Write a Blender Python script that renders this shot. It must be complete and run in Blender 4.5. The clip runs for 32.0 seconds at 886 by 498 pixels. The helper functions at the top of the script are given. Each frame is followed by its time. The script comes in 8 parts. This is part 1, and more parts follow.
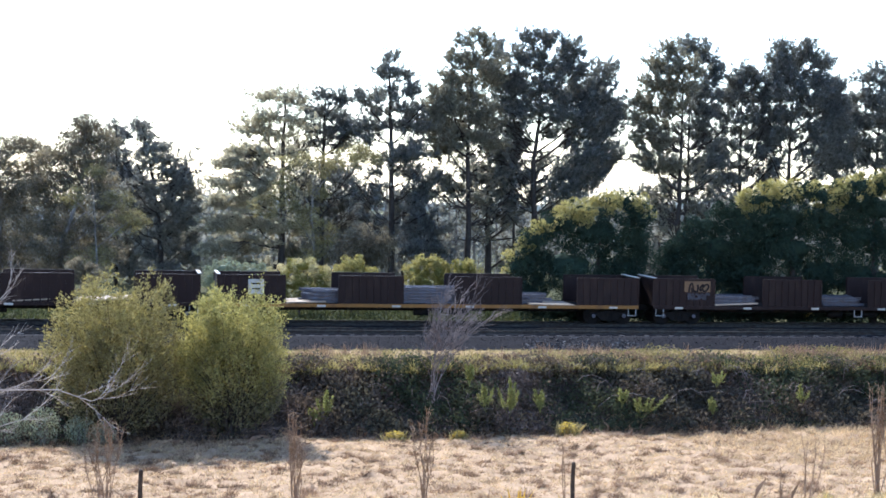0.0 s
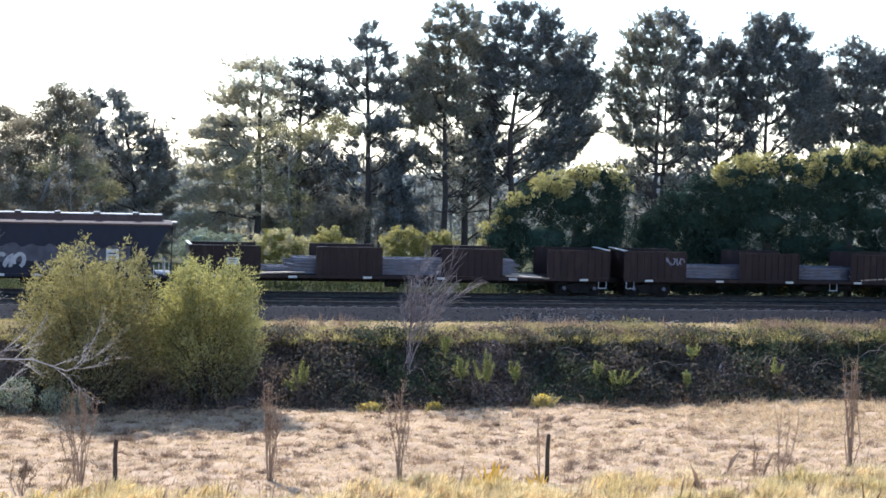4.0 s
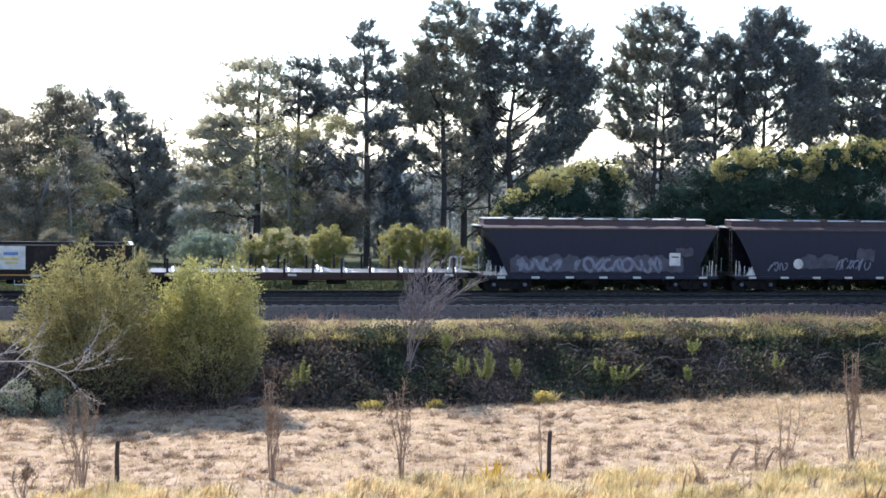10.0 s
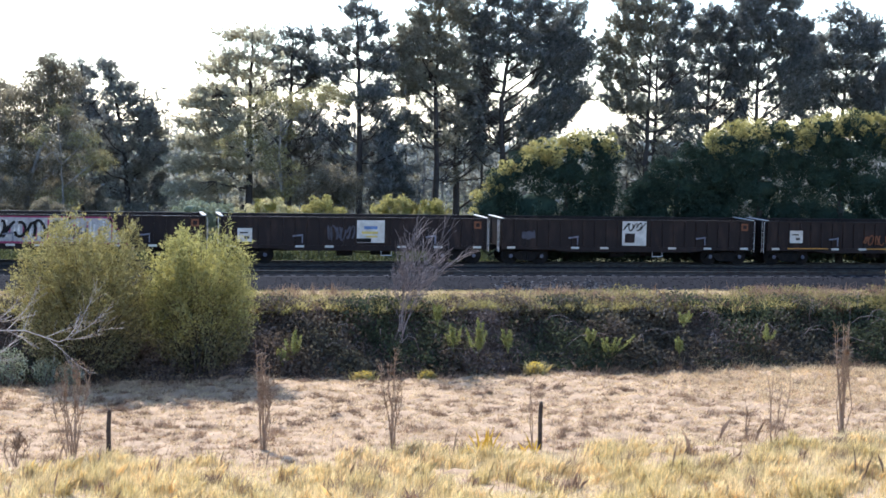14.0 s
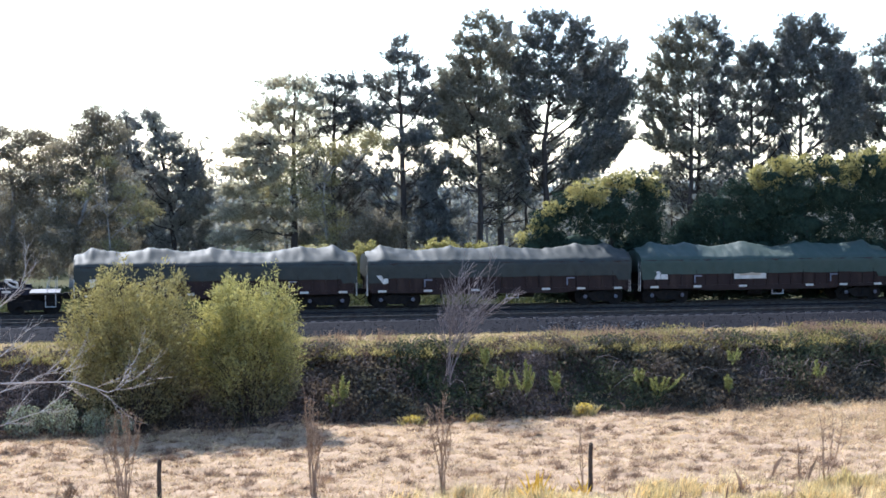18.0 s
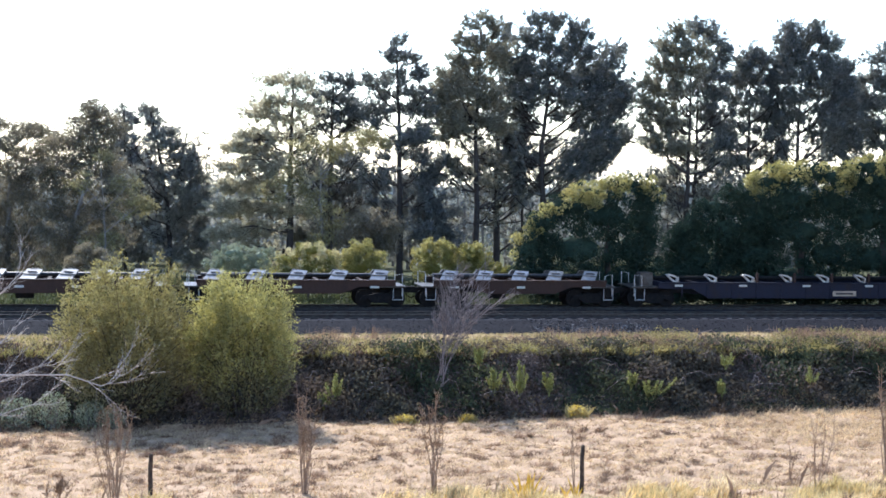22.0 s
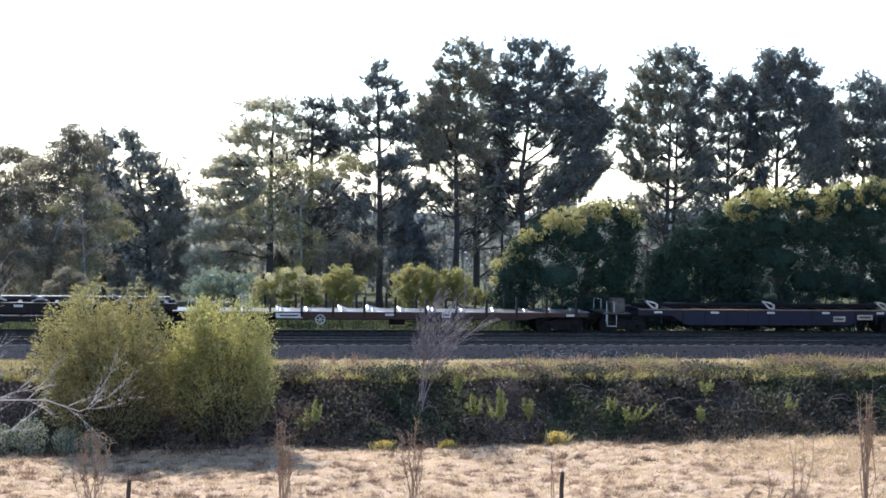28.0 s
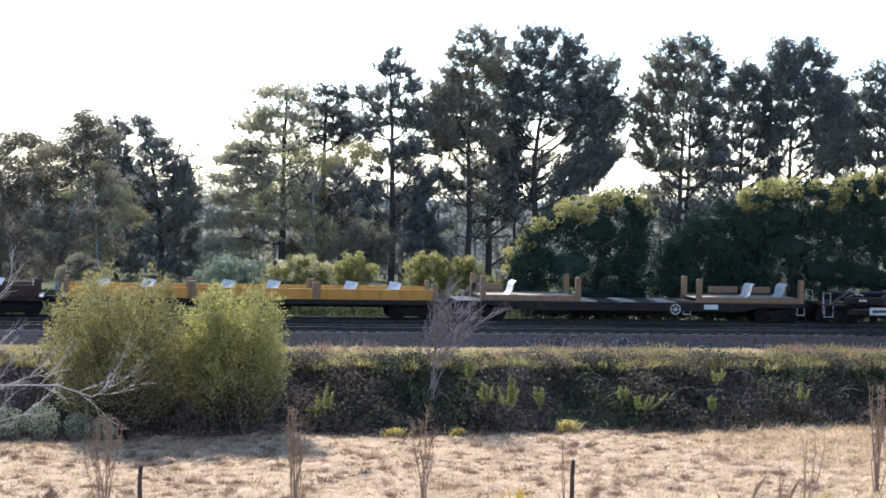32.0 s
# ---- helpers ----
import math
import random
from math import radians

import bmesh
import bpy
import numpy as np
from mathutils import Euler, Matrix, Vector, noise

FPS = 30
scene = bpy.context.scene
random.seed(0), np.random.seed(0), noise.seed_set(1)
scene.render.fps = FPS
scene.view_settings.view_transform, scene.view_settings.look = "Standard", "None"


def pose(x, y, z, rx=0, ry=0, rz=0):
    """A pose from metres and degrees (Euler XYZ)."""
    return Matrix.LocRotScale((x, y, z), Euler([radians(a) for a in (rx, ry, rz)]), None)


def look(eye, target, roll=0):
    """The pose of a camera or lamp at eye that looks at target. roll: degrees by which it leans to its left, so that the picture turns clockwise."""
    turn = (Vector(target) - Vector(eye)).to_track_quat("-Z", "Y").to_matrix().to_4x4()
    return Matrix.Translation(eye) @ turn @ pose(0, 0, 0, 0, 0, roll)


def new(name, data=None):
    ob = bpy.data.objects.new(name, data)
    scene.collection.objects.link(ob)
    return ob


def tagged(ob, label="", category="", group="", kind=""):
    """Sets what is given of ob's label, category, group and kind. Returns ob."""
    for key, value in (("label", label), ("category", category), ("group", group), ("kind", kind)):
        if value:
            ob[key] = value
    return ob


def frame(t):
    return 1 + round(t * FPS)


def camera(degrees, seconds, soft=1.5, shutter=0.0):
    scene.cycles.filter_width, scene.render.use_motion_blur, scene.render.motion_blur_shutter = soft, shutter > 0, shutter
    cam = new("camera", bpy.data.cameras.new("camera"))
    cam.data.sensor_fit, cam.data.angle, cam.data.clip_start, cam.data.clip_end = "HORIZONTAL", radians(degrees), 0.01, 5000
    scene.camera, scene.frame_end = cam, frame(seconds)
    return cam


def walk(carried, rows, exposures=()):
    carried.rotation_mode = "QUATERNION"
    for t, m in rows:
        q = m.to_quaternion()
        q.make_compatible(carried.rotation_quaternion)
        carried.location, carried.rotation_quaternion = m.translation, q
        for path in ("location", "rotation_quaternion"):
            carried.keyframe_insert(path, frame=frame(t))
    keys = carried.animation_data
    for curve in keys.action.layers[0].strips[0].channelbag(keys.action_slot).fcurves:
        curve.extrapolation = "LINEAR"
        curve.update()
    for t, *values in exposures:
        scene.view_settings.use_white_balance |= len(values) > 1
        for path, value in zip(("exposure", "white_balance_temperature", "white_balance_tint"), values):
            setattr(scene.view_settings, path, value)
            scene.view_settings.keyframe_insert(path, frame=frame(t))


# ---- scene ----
import itertools

cam = camera(29.29, 32.0, soft=1.65, shutter=0.06)
EYE = (-17.1, -87.7, 8.15)
TURNS = [
    (0.0, 87.252, -0.699, -11.166),
    (0.5, 87.033, -0.634, -11.245),
    (1.0, 87.083, -0.730, -11.434),
    (1.5, 86.860, -1.041, -11.133),
    (2.0, 86.800, -1.177, -11.369),
    (2.5, 86.680, -1.152, -11.625),
    (3.0, 86.517, -1.279, -12.017),
    (3.5, 86.431, -1.164, -12.098),
    (4.0, 86.307, -1.083, -11.943),
    (4.5, 86.292, -1.014, -12.069),
    (6.5, 86.117, -0.658, -12.415),
    (7.0, 85.666, -1.014, -12.417),
    (7.5, 86.044, -1.117, -12.597),
    (8.0, 86.726, -0.895, -12.891),
    (8.5, 86.227, -0.767, -12.288),
    (9.0, 86.475, -0.694, -12.711),
    (9.5, 86.430, -0.324, -12.222),
    (10.0, 86.229, -0.486, -11.996),
    (10.5, 86.475, -0.149, -11.932),
    (11.0, 86.443, -0.019, -12.145),
    (11.5, 86.508, -0.026, -12.589),
    (12.0, 86.136, 0.121, -12.308),
    (12.5, 86.129, -0.091, -12.818),
    (13.0, 86.015, -0.214, -13.091),
    (13.5, 85.711, -0.471, -12.522),
    (14.0, 85.250, -0.756, -12.243),
    (14.5, 85.415, -0.376, -12.109),
    (16.5, 86.254, 0.049, -11.133),
    (17.0, 86.408, 0.313, -10.799),
    (17.5, 86.430, 0.581, -10.143),
    (18.0, 86.705, 0.608, -10.801),
    (18.5, 86.522, 0.556, -10.330),
    (19.0, 86.563, 0.176, -10.327),
    (19.5, 86.871, -0.156, -10.353),
    (20.0, 87.024, -0.413, -10.504),
    (20.5, 86.929, -0.524, -10.586),
    (21.0, 86.673, -0.515, -10.937),
    (21.5, 86.694, -0.508, -10.881),
    (22.0, 86.696, -0.434, -10.893),
    (22.5, 86.790, -0.520, -10.723),
    (23.0, 86.964, -0.436, -11.269),
    (23.5, 87.231, -0.478, -11.659),
    (24.0, 87.341, -0.463, -11.337),
    (24.5, 87.459, -0.284, -11.258),
    (25.0, 87.329, -0.494, -10.891),
    (25.5, 87.548, -0.579, -11.079),
    (27.5, 87.686, -0.675, -11.555),
    (28.0, 87.570, -0.629, -11.561),
    (28.5, 87.373, -0.642, -11.810),
    (29.0, 87.217, -1.152, -11.594),
    (29.5, 87.268, -1.327, -10.877),
    (30.0, 87.142, -1.224, -11.266),
    (30.5, 87.092, -1.300, -11.159),
    (31.0, 87.293, -1.183, -11.402),
    (31.5, 87.412, -1.060, -11.358),
    (32.0, 87.153, -0.953, -11.135),
]
walk(cam, [(t, pose(*EYE, rx, ry, rz)) for t, rx, ry, rz in TURNS], exposures=[(0.0, 1.52, 5900.0, 10.0), (32.0, 1.52, 5900.0, 10.0)])

# ---- sky and sun ----
SUN_ELEVATION, SUN_LEFT = 45.0, 16.0
world = bpy.data.worlds.new("sky")
scene.world = world
world.use_nodes = True
sky = world.node_tree.nodes.new("ShaderNodeTexSky")
sky.sky_type, sky.sun_disc = "NISHITA", False
sky.sun_elevation, sky.sun_rotation = radians(SUN_ELEVATION), radians(-SUN_LEFT)
sky.dust_density, sky.air_density = 0.3, 0.8
background = world.node_tree.nodes["Background"]
world.node_tree.links.new(sky.outputs[0], background.inputs[0])
background.inputs[1].default_value = 0.15
sun = new("sun", bpy.data.lights.new("sun", "SUN"))
sun.data.energy, sun.data.angle, sun.data.color = 3.35, radians(0.6), (1.0, 0.96, 0.91)
sun_way = Vector((math.sin(radians(SUN_LEFT)), -math.cos(radians(SUN_LEFT)), -math.tan(radians(SUN_ELEVATION))))
sun.matrix_world = look((0, 0, 60), Vector((0, 0, 60)) + sun_way)

# ---- materials ----
def material(name, colour, colour_b=None, scale=3.0, rough=0.8, metal=0.0, bump=0.0, bump_scale=40.0, island=0.0, through_light=0.0, stretch=None, spread=(0.35, 0.65), thing_random=0.0, specular=0.5, glow_tint=(1.2, 1.12, 0.9)):
    """A node material: two colours mixed by noise, with grain, relief and changes from piece to piece."""
    m = bpy.data.materials.new(name)
    m.use_nodes = True
    n, l = m.node_tree.nodes, m.node_tree.links
    b = n["Principled BSDF"]
    b.inputs["Roughness"].default_value, b.inputs["Metallic"].default_value = rough, metal
    b.inputs["Specular IOR Level"].default_value = min(specular, 0.08) if rough >= 0.8 else specular
    at = n.new("ShaderNodeTexCoord")
    where = at.outputs["Object"]
    if stretch:
        mp = n.new("ShaderNodeMapping")
        mp.inputs["Scale"].default_value = stretch
        l.new(where, mp.inputs[0])
        where = mp.outputs[0]
    big = n.new("ShaderNodeTexNoise")
    big.inputs["Scale"].default_value, big.inputs["Detail"].default_value = scale, 6.0
    l.new(where, big.inputs["Vector"])
    ramp = n.new("ShaderNodeMapRange")
    ramp.inputs[1].default_value, ramp.inputs[2].default_value = spread
    l.new(big.outputs[0], ramp.inputs[0])
    mix = n.new("ShaderNodeMix")
    mix.data_type = "RGBA"
    l.new(ramp.outputs[0], mix.inputs[0])
    mix.inputs[6].default_value = (*colour, 1)
    mix.inputs[7].default_value = (*(colour_b or tuple(c * 0.7 for c in colour)), 1)
    colour_out = mix.outputs[2]
    fine = n.new("ShaderNodeTexNoise")
    fine.inputs["Scale"].default_value, fine.inputs["Detail"].default_value = scale * 9, 4.0
    l.new(where, fine.inputs["Vector"])
    value = n.new("ShaderNodeMapRange")
    value.inputs[1].default_value, value.inputs[2].default_value = 0.25, 0.75
    value.inputs[3].default_value, value.inputs[4].default_value = 0.82, 1.15
    l.new(fine.outputs[0], value.inputs[0])
    factor = value.outputs[0]
    for amount, source in ((island, "island"), (thing_random, "thing")):
        if amount:
            if source == "island":
                rnd = n.new("ShaderNodeNewGeometry").outputs["Random Per Island"]
            else:
                rnd = n.new("ShaderNodeObjectInfo").outputs["Random"]
            r = n.new("ShaderNodeMapRange")
            r.inputs[3].default_value, r.inputs[4].default_value = 1 - amount, 1 + amount
            l.new(rnd, r.inputs[0])
            mul = n.new("ShaderNodeMath")
            mul.operation = "MULTIPLY"
            l.new(factor, mul.inputs[0]), l.new(r.outputs[0], mul.inputs[1])
            factor = mul.outputs[0]
    tone = n.new("ShaderNodeVectorMath")
    tone.operation = "SCALE"
    l.new(colour_out, tone.inputs[0]), l.new(factor, tone.inputs[3])
    l.new(tone.outputs[0], b.inputs["Base Color"])
    if bump:
        bm = n.new("ShaderNodeBump")
        bm.inputs["Strength"].default_value, bm.inputs["Distance"].default_value = bump, 0.02
        grain = n.new("ShaderNodeTexNoise")
        grain.inputs["Scale"].default_value = bump_scale
        l.new(where, grain.inputs["Vector"]), l.new(grain.outputs[0], bm.inputs["Height"]), l.new(bm.outputs[0], b.inputs["Normal"])
    if through_light:
        tr = n.new("ShaderNodeBsdfTranslucent")
        warm = n.new("ShaderNodeVectorMath")
        warm.operation = "MULTIPLY"
        warm.inputs[1].default_value = glow_tint
        l.new(tone.outputs[0], warm.inputs[0]), l.new(warm.outputs[0], tr.inputs[0])
        add = n.new("ShaderNodeMixShader")
        add.inputs[0].default_value = through_light
        l.new(b.outputs[0], add.inputs[1]), l.new(tr.outputs[0], add.inputs[2]), l.new(add.outputs[0], n["Material Output"].inputs[0])
    return m


def paint(name, colour, rust=(0.04, 0.025, 0.02), rough=0.55, amount=(0.5, 0.8)):
    """Weathered wagon paint with rust and upright streaks."""
    return material(name, colour, rust, scale=1.6, rough=rough, bump=0.15, bump_scale=30, stretch=(1.6, 1.0, 0.5), spread=amount, thing_random=0.12, specular=0.18)


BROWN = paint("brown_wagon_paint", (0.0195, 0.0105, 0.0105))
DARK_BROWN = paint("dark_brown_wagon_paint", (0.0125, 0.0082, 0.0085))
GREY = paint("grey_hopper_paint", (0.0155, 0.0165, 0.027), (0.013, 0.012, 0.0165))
ROOF = paint("mauve_brown_roof_paint", (0.07, 0.046, 0.042), (0.042, 0.028, 0.026), 0.75)
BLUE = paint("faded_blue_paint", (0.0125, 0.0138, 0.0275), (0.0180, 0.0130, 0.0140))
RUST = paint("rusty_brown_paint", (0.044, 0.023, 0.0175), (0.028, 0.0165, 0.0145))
ORANGE = paint("orange_yellow_paint", (0.2700, 0.1350, 0.0400), (0.1600, 0.0800, 0.0400))
YELLOW = paint("yellow_paint", (0.4300, 0.2100, 0.0400), (0.2200, 0.1050, 0.0350), amount=(0.45, 0.9))
PINK = paint("magenta_paint", (0.2520, 0.0420, 0.0960), (0.1800, 0.0360, 0.0720))
BLACK = material("grimy_black_steel", (0.012, 0.012, 0.013), (0.022, 0.019, 0.017), 4, 0.85, 0.1, 0.2)
PALE_STEEL = material("pale_grey_steel", (0.4, 0.4, 0.4), (0.26, 0.25, 0.24), 5, 0.6)
STEEL = material("worn_grey_steel", (0.07, 0.068, 0.068), (0.04, 0.034, 0.03), 5, 0.45, 0.6, 0.1)
WHITE = material("dusty_white_paint", (0.56, 0.54, 0.49), (0.4, 0.38, 0.34), 3, 0.6)
WORN_BRIGHT = material("worn_bright_load_steel", (0.26, 0.26, 0.25), (0.18, 0.17, 0.16), 4, 0.48, 0.7)
BRIGHT_PLATE = material("scuffed_bright_plate", (0.4, 0.385, 0.36), (0.24, 0.225, 0.205), 4, 0.3, 0.9)
CHALKY = material("chalky_grey_steel", (0.42, 0.41, 0.4), (0.3, 0.29, 0.28), 4, 0.45, 0.6)
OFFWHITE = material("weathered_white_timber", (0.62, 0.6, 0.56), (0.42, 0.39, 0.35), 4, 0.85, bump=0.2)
BOARD = material("pale_plywood_deck", (0.46, 0.38, 0.29), (0.33, 0.26, 0.2), 3, 0.8, bump=0.2)
SIGN_BLUE = material("faded_blue_print", (0.16, 0.24, 0.42))
SIGN_YELLOW = material("faded_yellow_print", (0.62, 0.48, 0.16))
SIGN_ORANGE = material("orange_placard", (0.2, 0.085, 0.045))
SPRAY_WHITE = material("pale_grey_spray_paint", (0.17, 0.175, 0.215), (0.1, 0.1, 0.13), 4, 0.6)
SPRAY_PALE = material("chalk_white_spray_paint", (0.36, 0.35, 0.34), (0.24, 0.23, 0.24), 4, 0.6)
OCHRE = paint("worn_ochre_paint", (0.19, 0.12, 0.068), (0.115, 0.072, 0.045))
SPRAY_GREEN = material("green_spray_paint", (0.1, 0.27, 0.11))
SPRAY_TEAL = material("teal_spray_paint", (0.045, 0.22, 0.23))
SPRAY_RED = material("dark_red_spray_paint", (0.14, 0.03, 0.03))
HAZE_PAINT = material("grey_overpaint", (0.052, 0.05, 0.07), (0.027, 0.026, 0.036), 2, 0.6)
CANVAS_GREEN = material("faded_green_canvas", (0.028, 0.05, 0.04), (0.038, 0.058, 0.048), 2, 0.62, bump=0.3, bump_scale=3, specular=0.3)
CANVAS_GREY = material("faded_grey_canvas", (0.034, 0.039, 0.035), (0.025, 0.03, 0.027), 2, 0.62, bump=0.3, bump_scale=3, specular=0.25)
BARE_STEEL = material("steel_rails_load", (0.1, 0.11, 0.15), (0.075, 0.072, 0.085), 3, 0.45, 0.4)

BARK = material("pine_bark", (0.068, 0.056, 0.05), (0.044, 0.038, 0.035), 3, 0.95, bump=0.6, bump_scale=12)
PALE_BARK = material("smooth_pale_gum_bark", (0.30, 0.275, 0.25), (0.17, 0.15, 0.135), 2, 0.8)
TWIG = material("grey_dead_twigs", (0.24, 0.2, 0.19), (0.15, 0.125, 0.12), 6, 0.9, island=0.3)
PALE_TWIG = material("bleached_bare_branch", (0.46, 0.42, 0.39), (0.3, 0.27, 0.25), 6, 0.9)
GOLD_NEEDLES = material("golden_olive_needles", (0.3, 0.275, 0.15), (0.38, 0.34, 0.19), 0.8, 0.6, island=0.4, through_light=0.42, specular=0.15)
# haze is put into this paler, greyer needle colour
GREY_NEEDLES = material("haze_grey_pine_needles", (0.235, 0.24, 0.24), (0.3, 0.295, 0.27), 0.5, 0.5, island=0.4, through_light=0.42, specular=0.15)
NEEDLES = material("pine_needles", (0.15, 0.165, 0.176), (0.208, 0.215, 0.21), 0.5, 0.5, island=0.45, through_light=0.48, specular=0.15)
# lighter copy of pine_needles, sunlight put into its colour
SUNLIT_NEEDLES = material("sunlit_olive_pine_needles", (0.205, 0.205, 0.178), (0.27, 0.255, 0.205), 0.5, 0.5, island=0.45, through_light=0.48, specular=0.15)
# palest needle copy; the sun on the broad pine is painted in
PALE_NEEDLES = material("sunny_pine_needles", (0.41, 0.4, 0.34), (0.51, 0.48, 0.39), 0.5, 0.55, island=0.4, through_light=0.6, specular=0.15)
GUM_LEAF = material("gum_leaves", (0.15, 0.14, 0.12), (0.24, 0.21, 0.155), 0.6, 0.5, island=0.4, through_light=0.5, specular=0.15)
GUM_YELLOW = material("yellowish_gum_leaves", (0.2, 0.188, 0.11), (0.28, 0.255, 0.14), 0.6, 0.5, island=0.4, through_light=0.5, specular=0.15)
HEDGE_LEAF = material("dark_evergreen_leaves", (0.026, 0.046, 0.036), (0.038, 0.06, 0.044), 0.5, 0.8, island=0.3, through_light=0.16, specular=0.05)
WATTLE_LEAF = material("yellow_green_leaves", (0.19, 0.19, 0.062), (0.26, 0.24, 0.08), 0.8, 0.5, island=0.35, through_light=0.4, specular=0.15)
BUSH_LEAF = material("olive_willow_leaves", (0.24, 0.215, 0.1), (0.305, 0.27, 0.118), 0.7, 0.6, island=0.4, through_light=0.42, specular=0.15, glow_tint=(1.15, 1.08, 0.8))
# yellower copy of the willow leaves with its sunlight in the colour
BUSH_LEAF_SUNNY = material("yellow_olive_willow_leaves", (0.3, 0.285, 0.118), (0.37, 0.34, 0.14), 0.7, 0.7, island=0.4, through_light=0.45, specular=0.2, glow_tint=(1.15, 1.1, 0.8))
# greener low willow leaves, the bush's shade put into a darker tone
UNDER_LEAF = material("shaded_green_low_leaves", (0.18, 0.18, 0.105), (0.24, 0.215, 0.125), 0.9, 0.8, island=0.4, through_light=0.42)
BRAMBLE = material("bramble_leaves", (0.085, 0.084, 0.066), (0.14, 0.11, 0.092), 0.4, 0.8, island=0.35, through_light=0.36, specular=0.05)
DEAD_BRAMBLE = material("dead_bramble_stems", (0.19, 0.145, 0.122), (0.11, 0.085, 0.075), 1, 0.8, island=0.35)
BROOM = material("fresh_green_sprigs", (0.22, 0.245, 0.09), (0.29, 0.295, 0.12), 1, 0.6, island=0.35, through_light=0.4, specular=0.15)
CREAM_LEAF = material("pale_cream_leaf_tips", (0.58, 0.52, 0.34), (0.36, 0.34, 0.16), 1.5, 0.7, island=0.35, through_light=0.4, specular=0.15)
# sunlight on the crown tops, put into a yellow leaf colour
SUNLIT_LEAF = material("yellow_green_sunlit_leaves", (0.3, 0.275, 0.112), (0.41, 0.36, 0.16), 0.6, 0.7, island=0.25, through_light=0.45, specular=0.15, glow_tint=(1.12, 1.1, 0.85))
# shade behind and below the train, put into dark scrub leaves
SCRUB_LEAF = material("shaded_scrub_leaves", (0.045, 0.06, 0.028), (0.085, 0.09, 0.04), 0.7, 0.7, island=0.5, through_light=0.35, specular=0.15)
SPIKE = material("pale_yellow_green_spikes", (0.42, 0.35, 0.16), (0.3, 0.265, 0.12), 2, 0.7, island=0.35, through_light=0.4)
FLOWER = material("yellow_gorse_flowers", (0.64, 0.5, 0.1), (0.5, 0.41, 0.1), 2, 0.7, island=0.3, through_light=0.6)
DRY_GRASS = material("dry_straw_grass", (0.64, 0.49, 0.305), (0.465, 0.345, 0.208), 0.35, 0.85, island=0.3, through_light=0.4, glow_tint=(1.05, 1.03, 0.95))
BROWN_TUFT = material("brown_dead_tufts", (0.34, 0.235, 0.16), (0.24, 0.165, 0.115), 0.5, 0.9, island=0.35, through_light=0.3, glow_tint=(1.05, 1, 0.95))
DRY_STALK = material("dry_brown_stalks", (0.36, 0.255, 0.175), (0.26, 0.18, 0.125), 3, 0.9, island=0.35, through_light=0.15)
FRESH_GRASS = material("green_gold_grass", (0.75, 0.595, 0.36), (0.58, 0.47, 0.24), 0.5, 0.75, island=0.45, through_light=0.45, specular=0.15, glow_tint=(1.08, 1.05, 0.85))
LONG_GRASS = material("yellow_green_long_grass", (0.78, 0.64, 0.39), (0.6, 0.5, 0.26), 0.4, 0.75, island=0.4, through_light=0.45, glow_tint=(1.05, 1.02, 0.9))
RIM_GRASS = material("bleached_verge_grass", (0.5, 0.4, 0.235), (0.31, 0.265, 0.125), 0.3, 0.85, island=0.4, through_light=0.4, glow_tint=(1.05, 1.05, 0.9))
PALE_SHRUB = material("grey_green_shrub_leaves", (0.24, 0.28, 0.2), (0.3, 0.32, 0.24), 1, 0.7, island=0.3, through_light=0.3, specular=0.15)
SOIL = material("dry_field_turf", (0.46, 0.325, 0.21), (0.32, 0.222, 0.14), 1.8, 0.95, bump=0.8, bump_scale=7)
# grey-blue stone, darkened by shade of the train put into its colour
BALLAST = material("shade_dark_ballast", (0.0145, 0.015, 0.0195), (0.01, 0.01, 0.0135), 6, 0.9, bump=1.0, bump_scale=18, island=0.4)
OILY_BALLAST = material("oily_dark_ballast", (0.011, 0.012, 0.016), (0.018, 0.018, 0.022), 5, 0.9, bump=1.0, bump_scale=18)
CONCRETE = material("grey_concrete_sleeper", (0.15, 0.148, 0.15), (0.09, 0.086, 0.09), 4, 0.9)
RAIL_TOP = material("worn_rail_steel", (0.07, 0.065, 0.06), (0.045, 0.037, 0.032), 4, 0.8, 0.1)
WOOD_POST = material("charred_fence_post", (0.045, 0.035, 0.03), (0.09, 0.07, 0.055), 5, 0.9, bump=0.4)
# wooded hills in a pale tone, with their haze painted in
HILL = material("haze_pale_hills", (0.52, 0.51, 0.46), (0.42, 0.42, 0.38), 0.01, 1.0)
ASPHALT = material("grey_asphalt", (0.06, 0.06, 0.06), (0.045, 0.045, 0.045), 2, 0.9, bump=0.3)


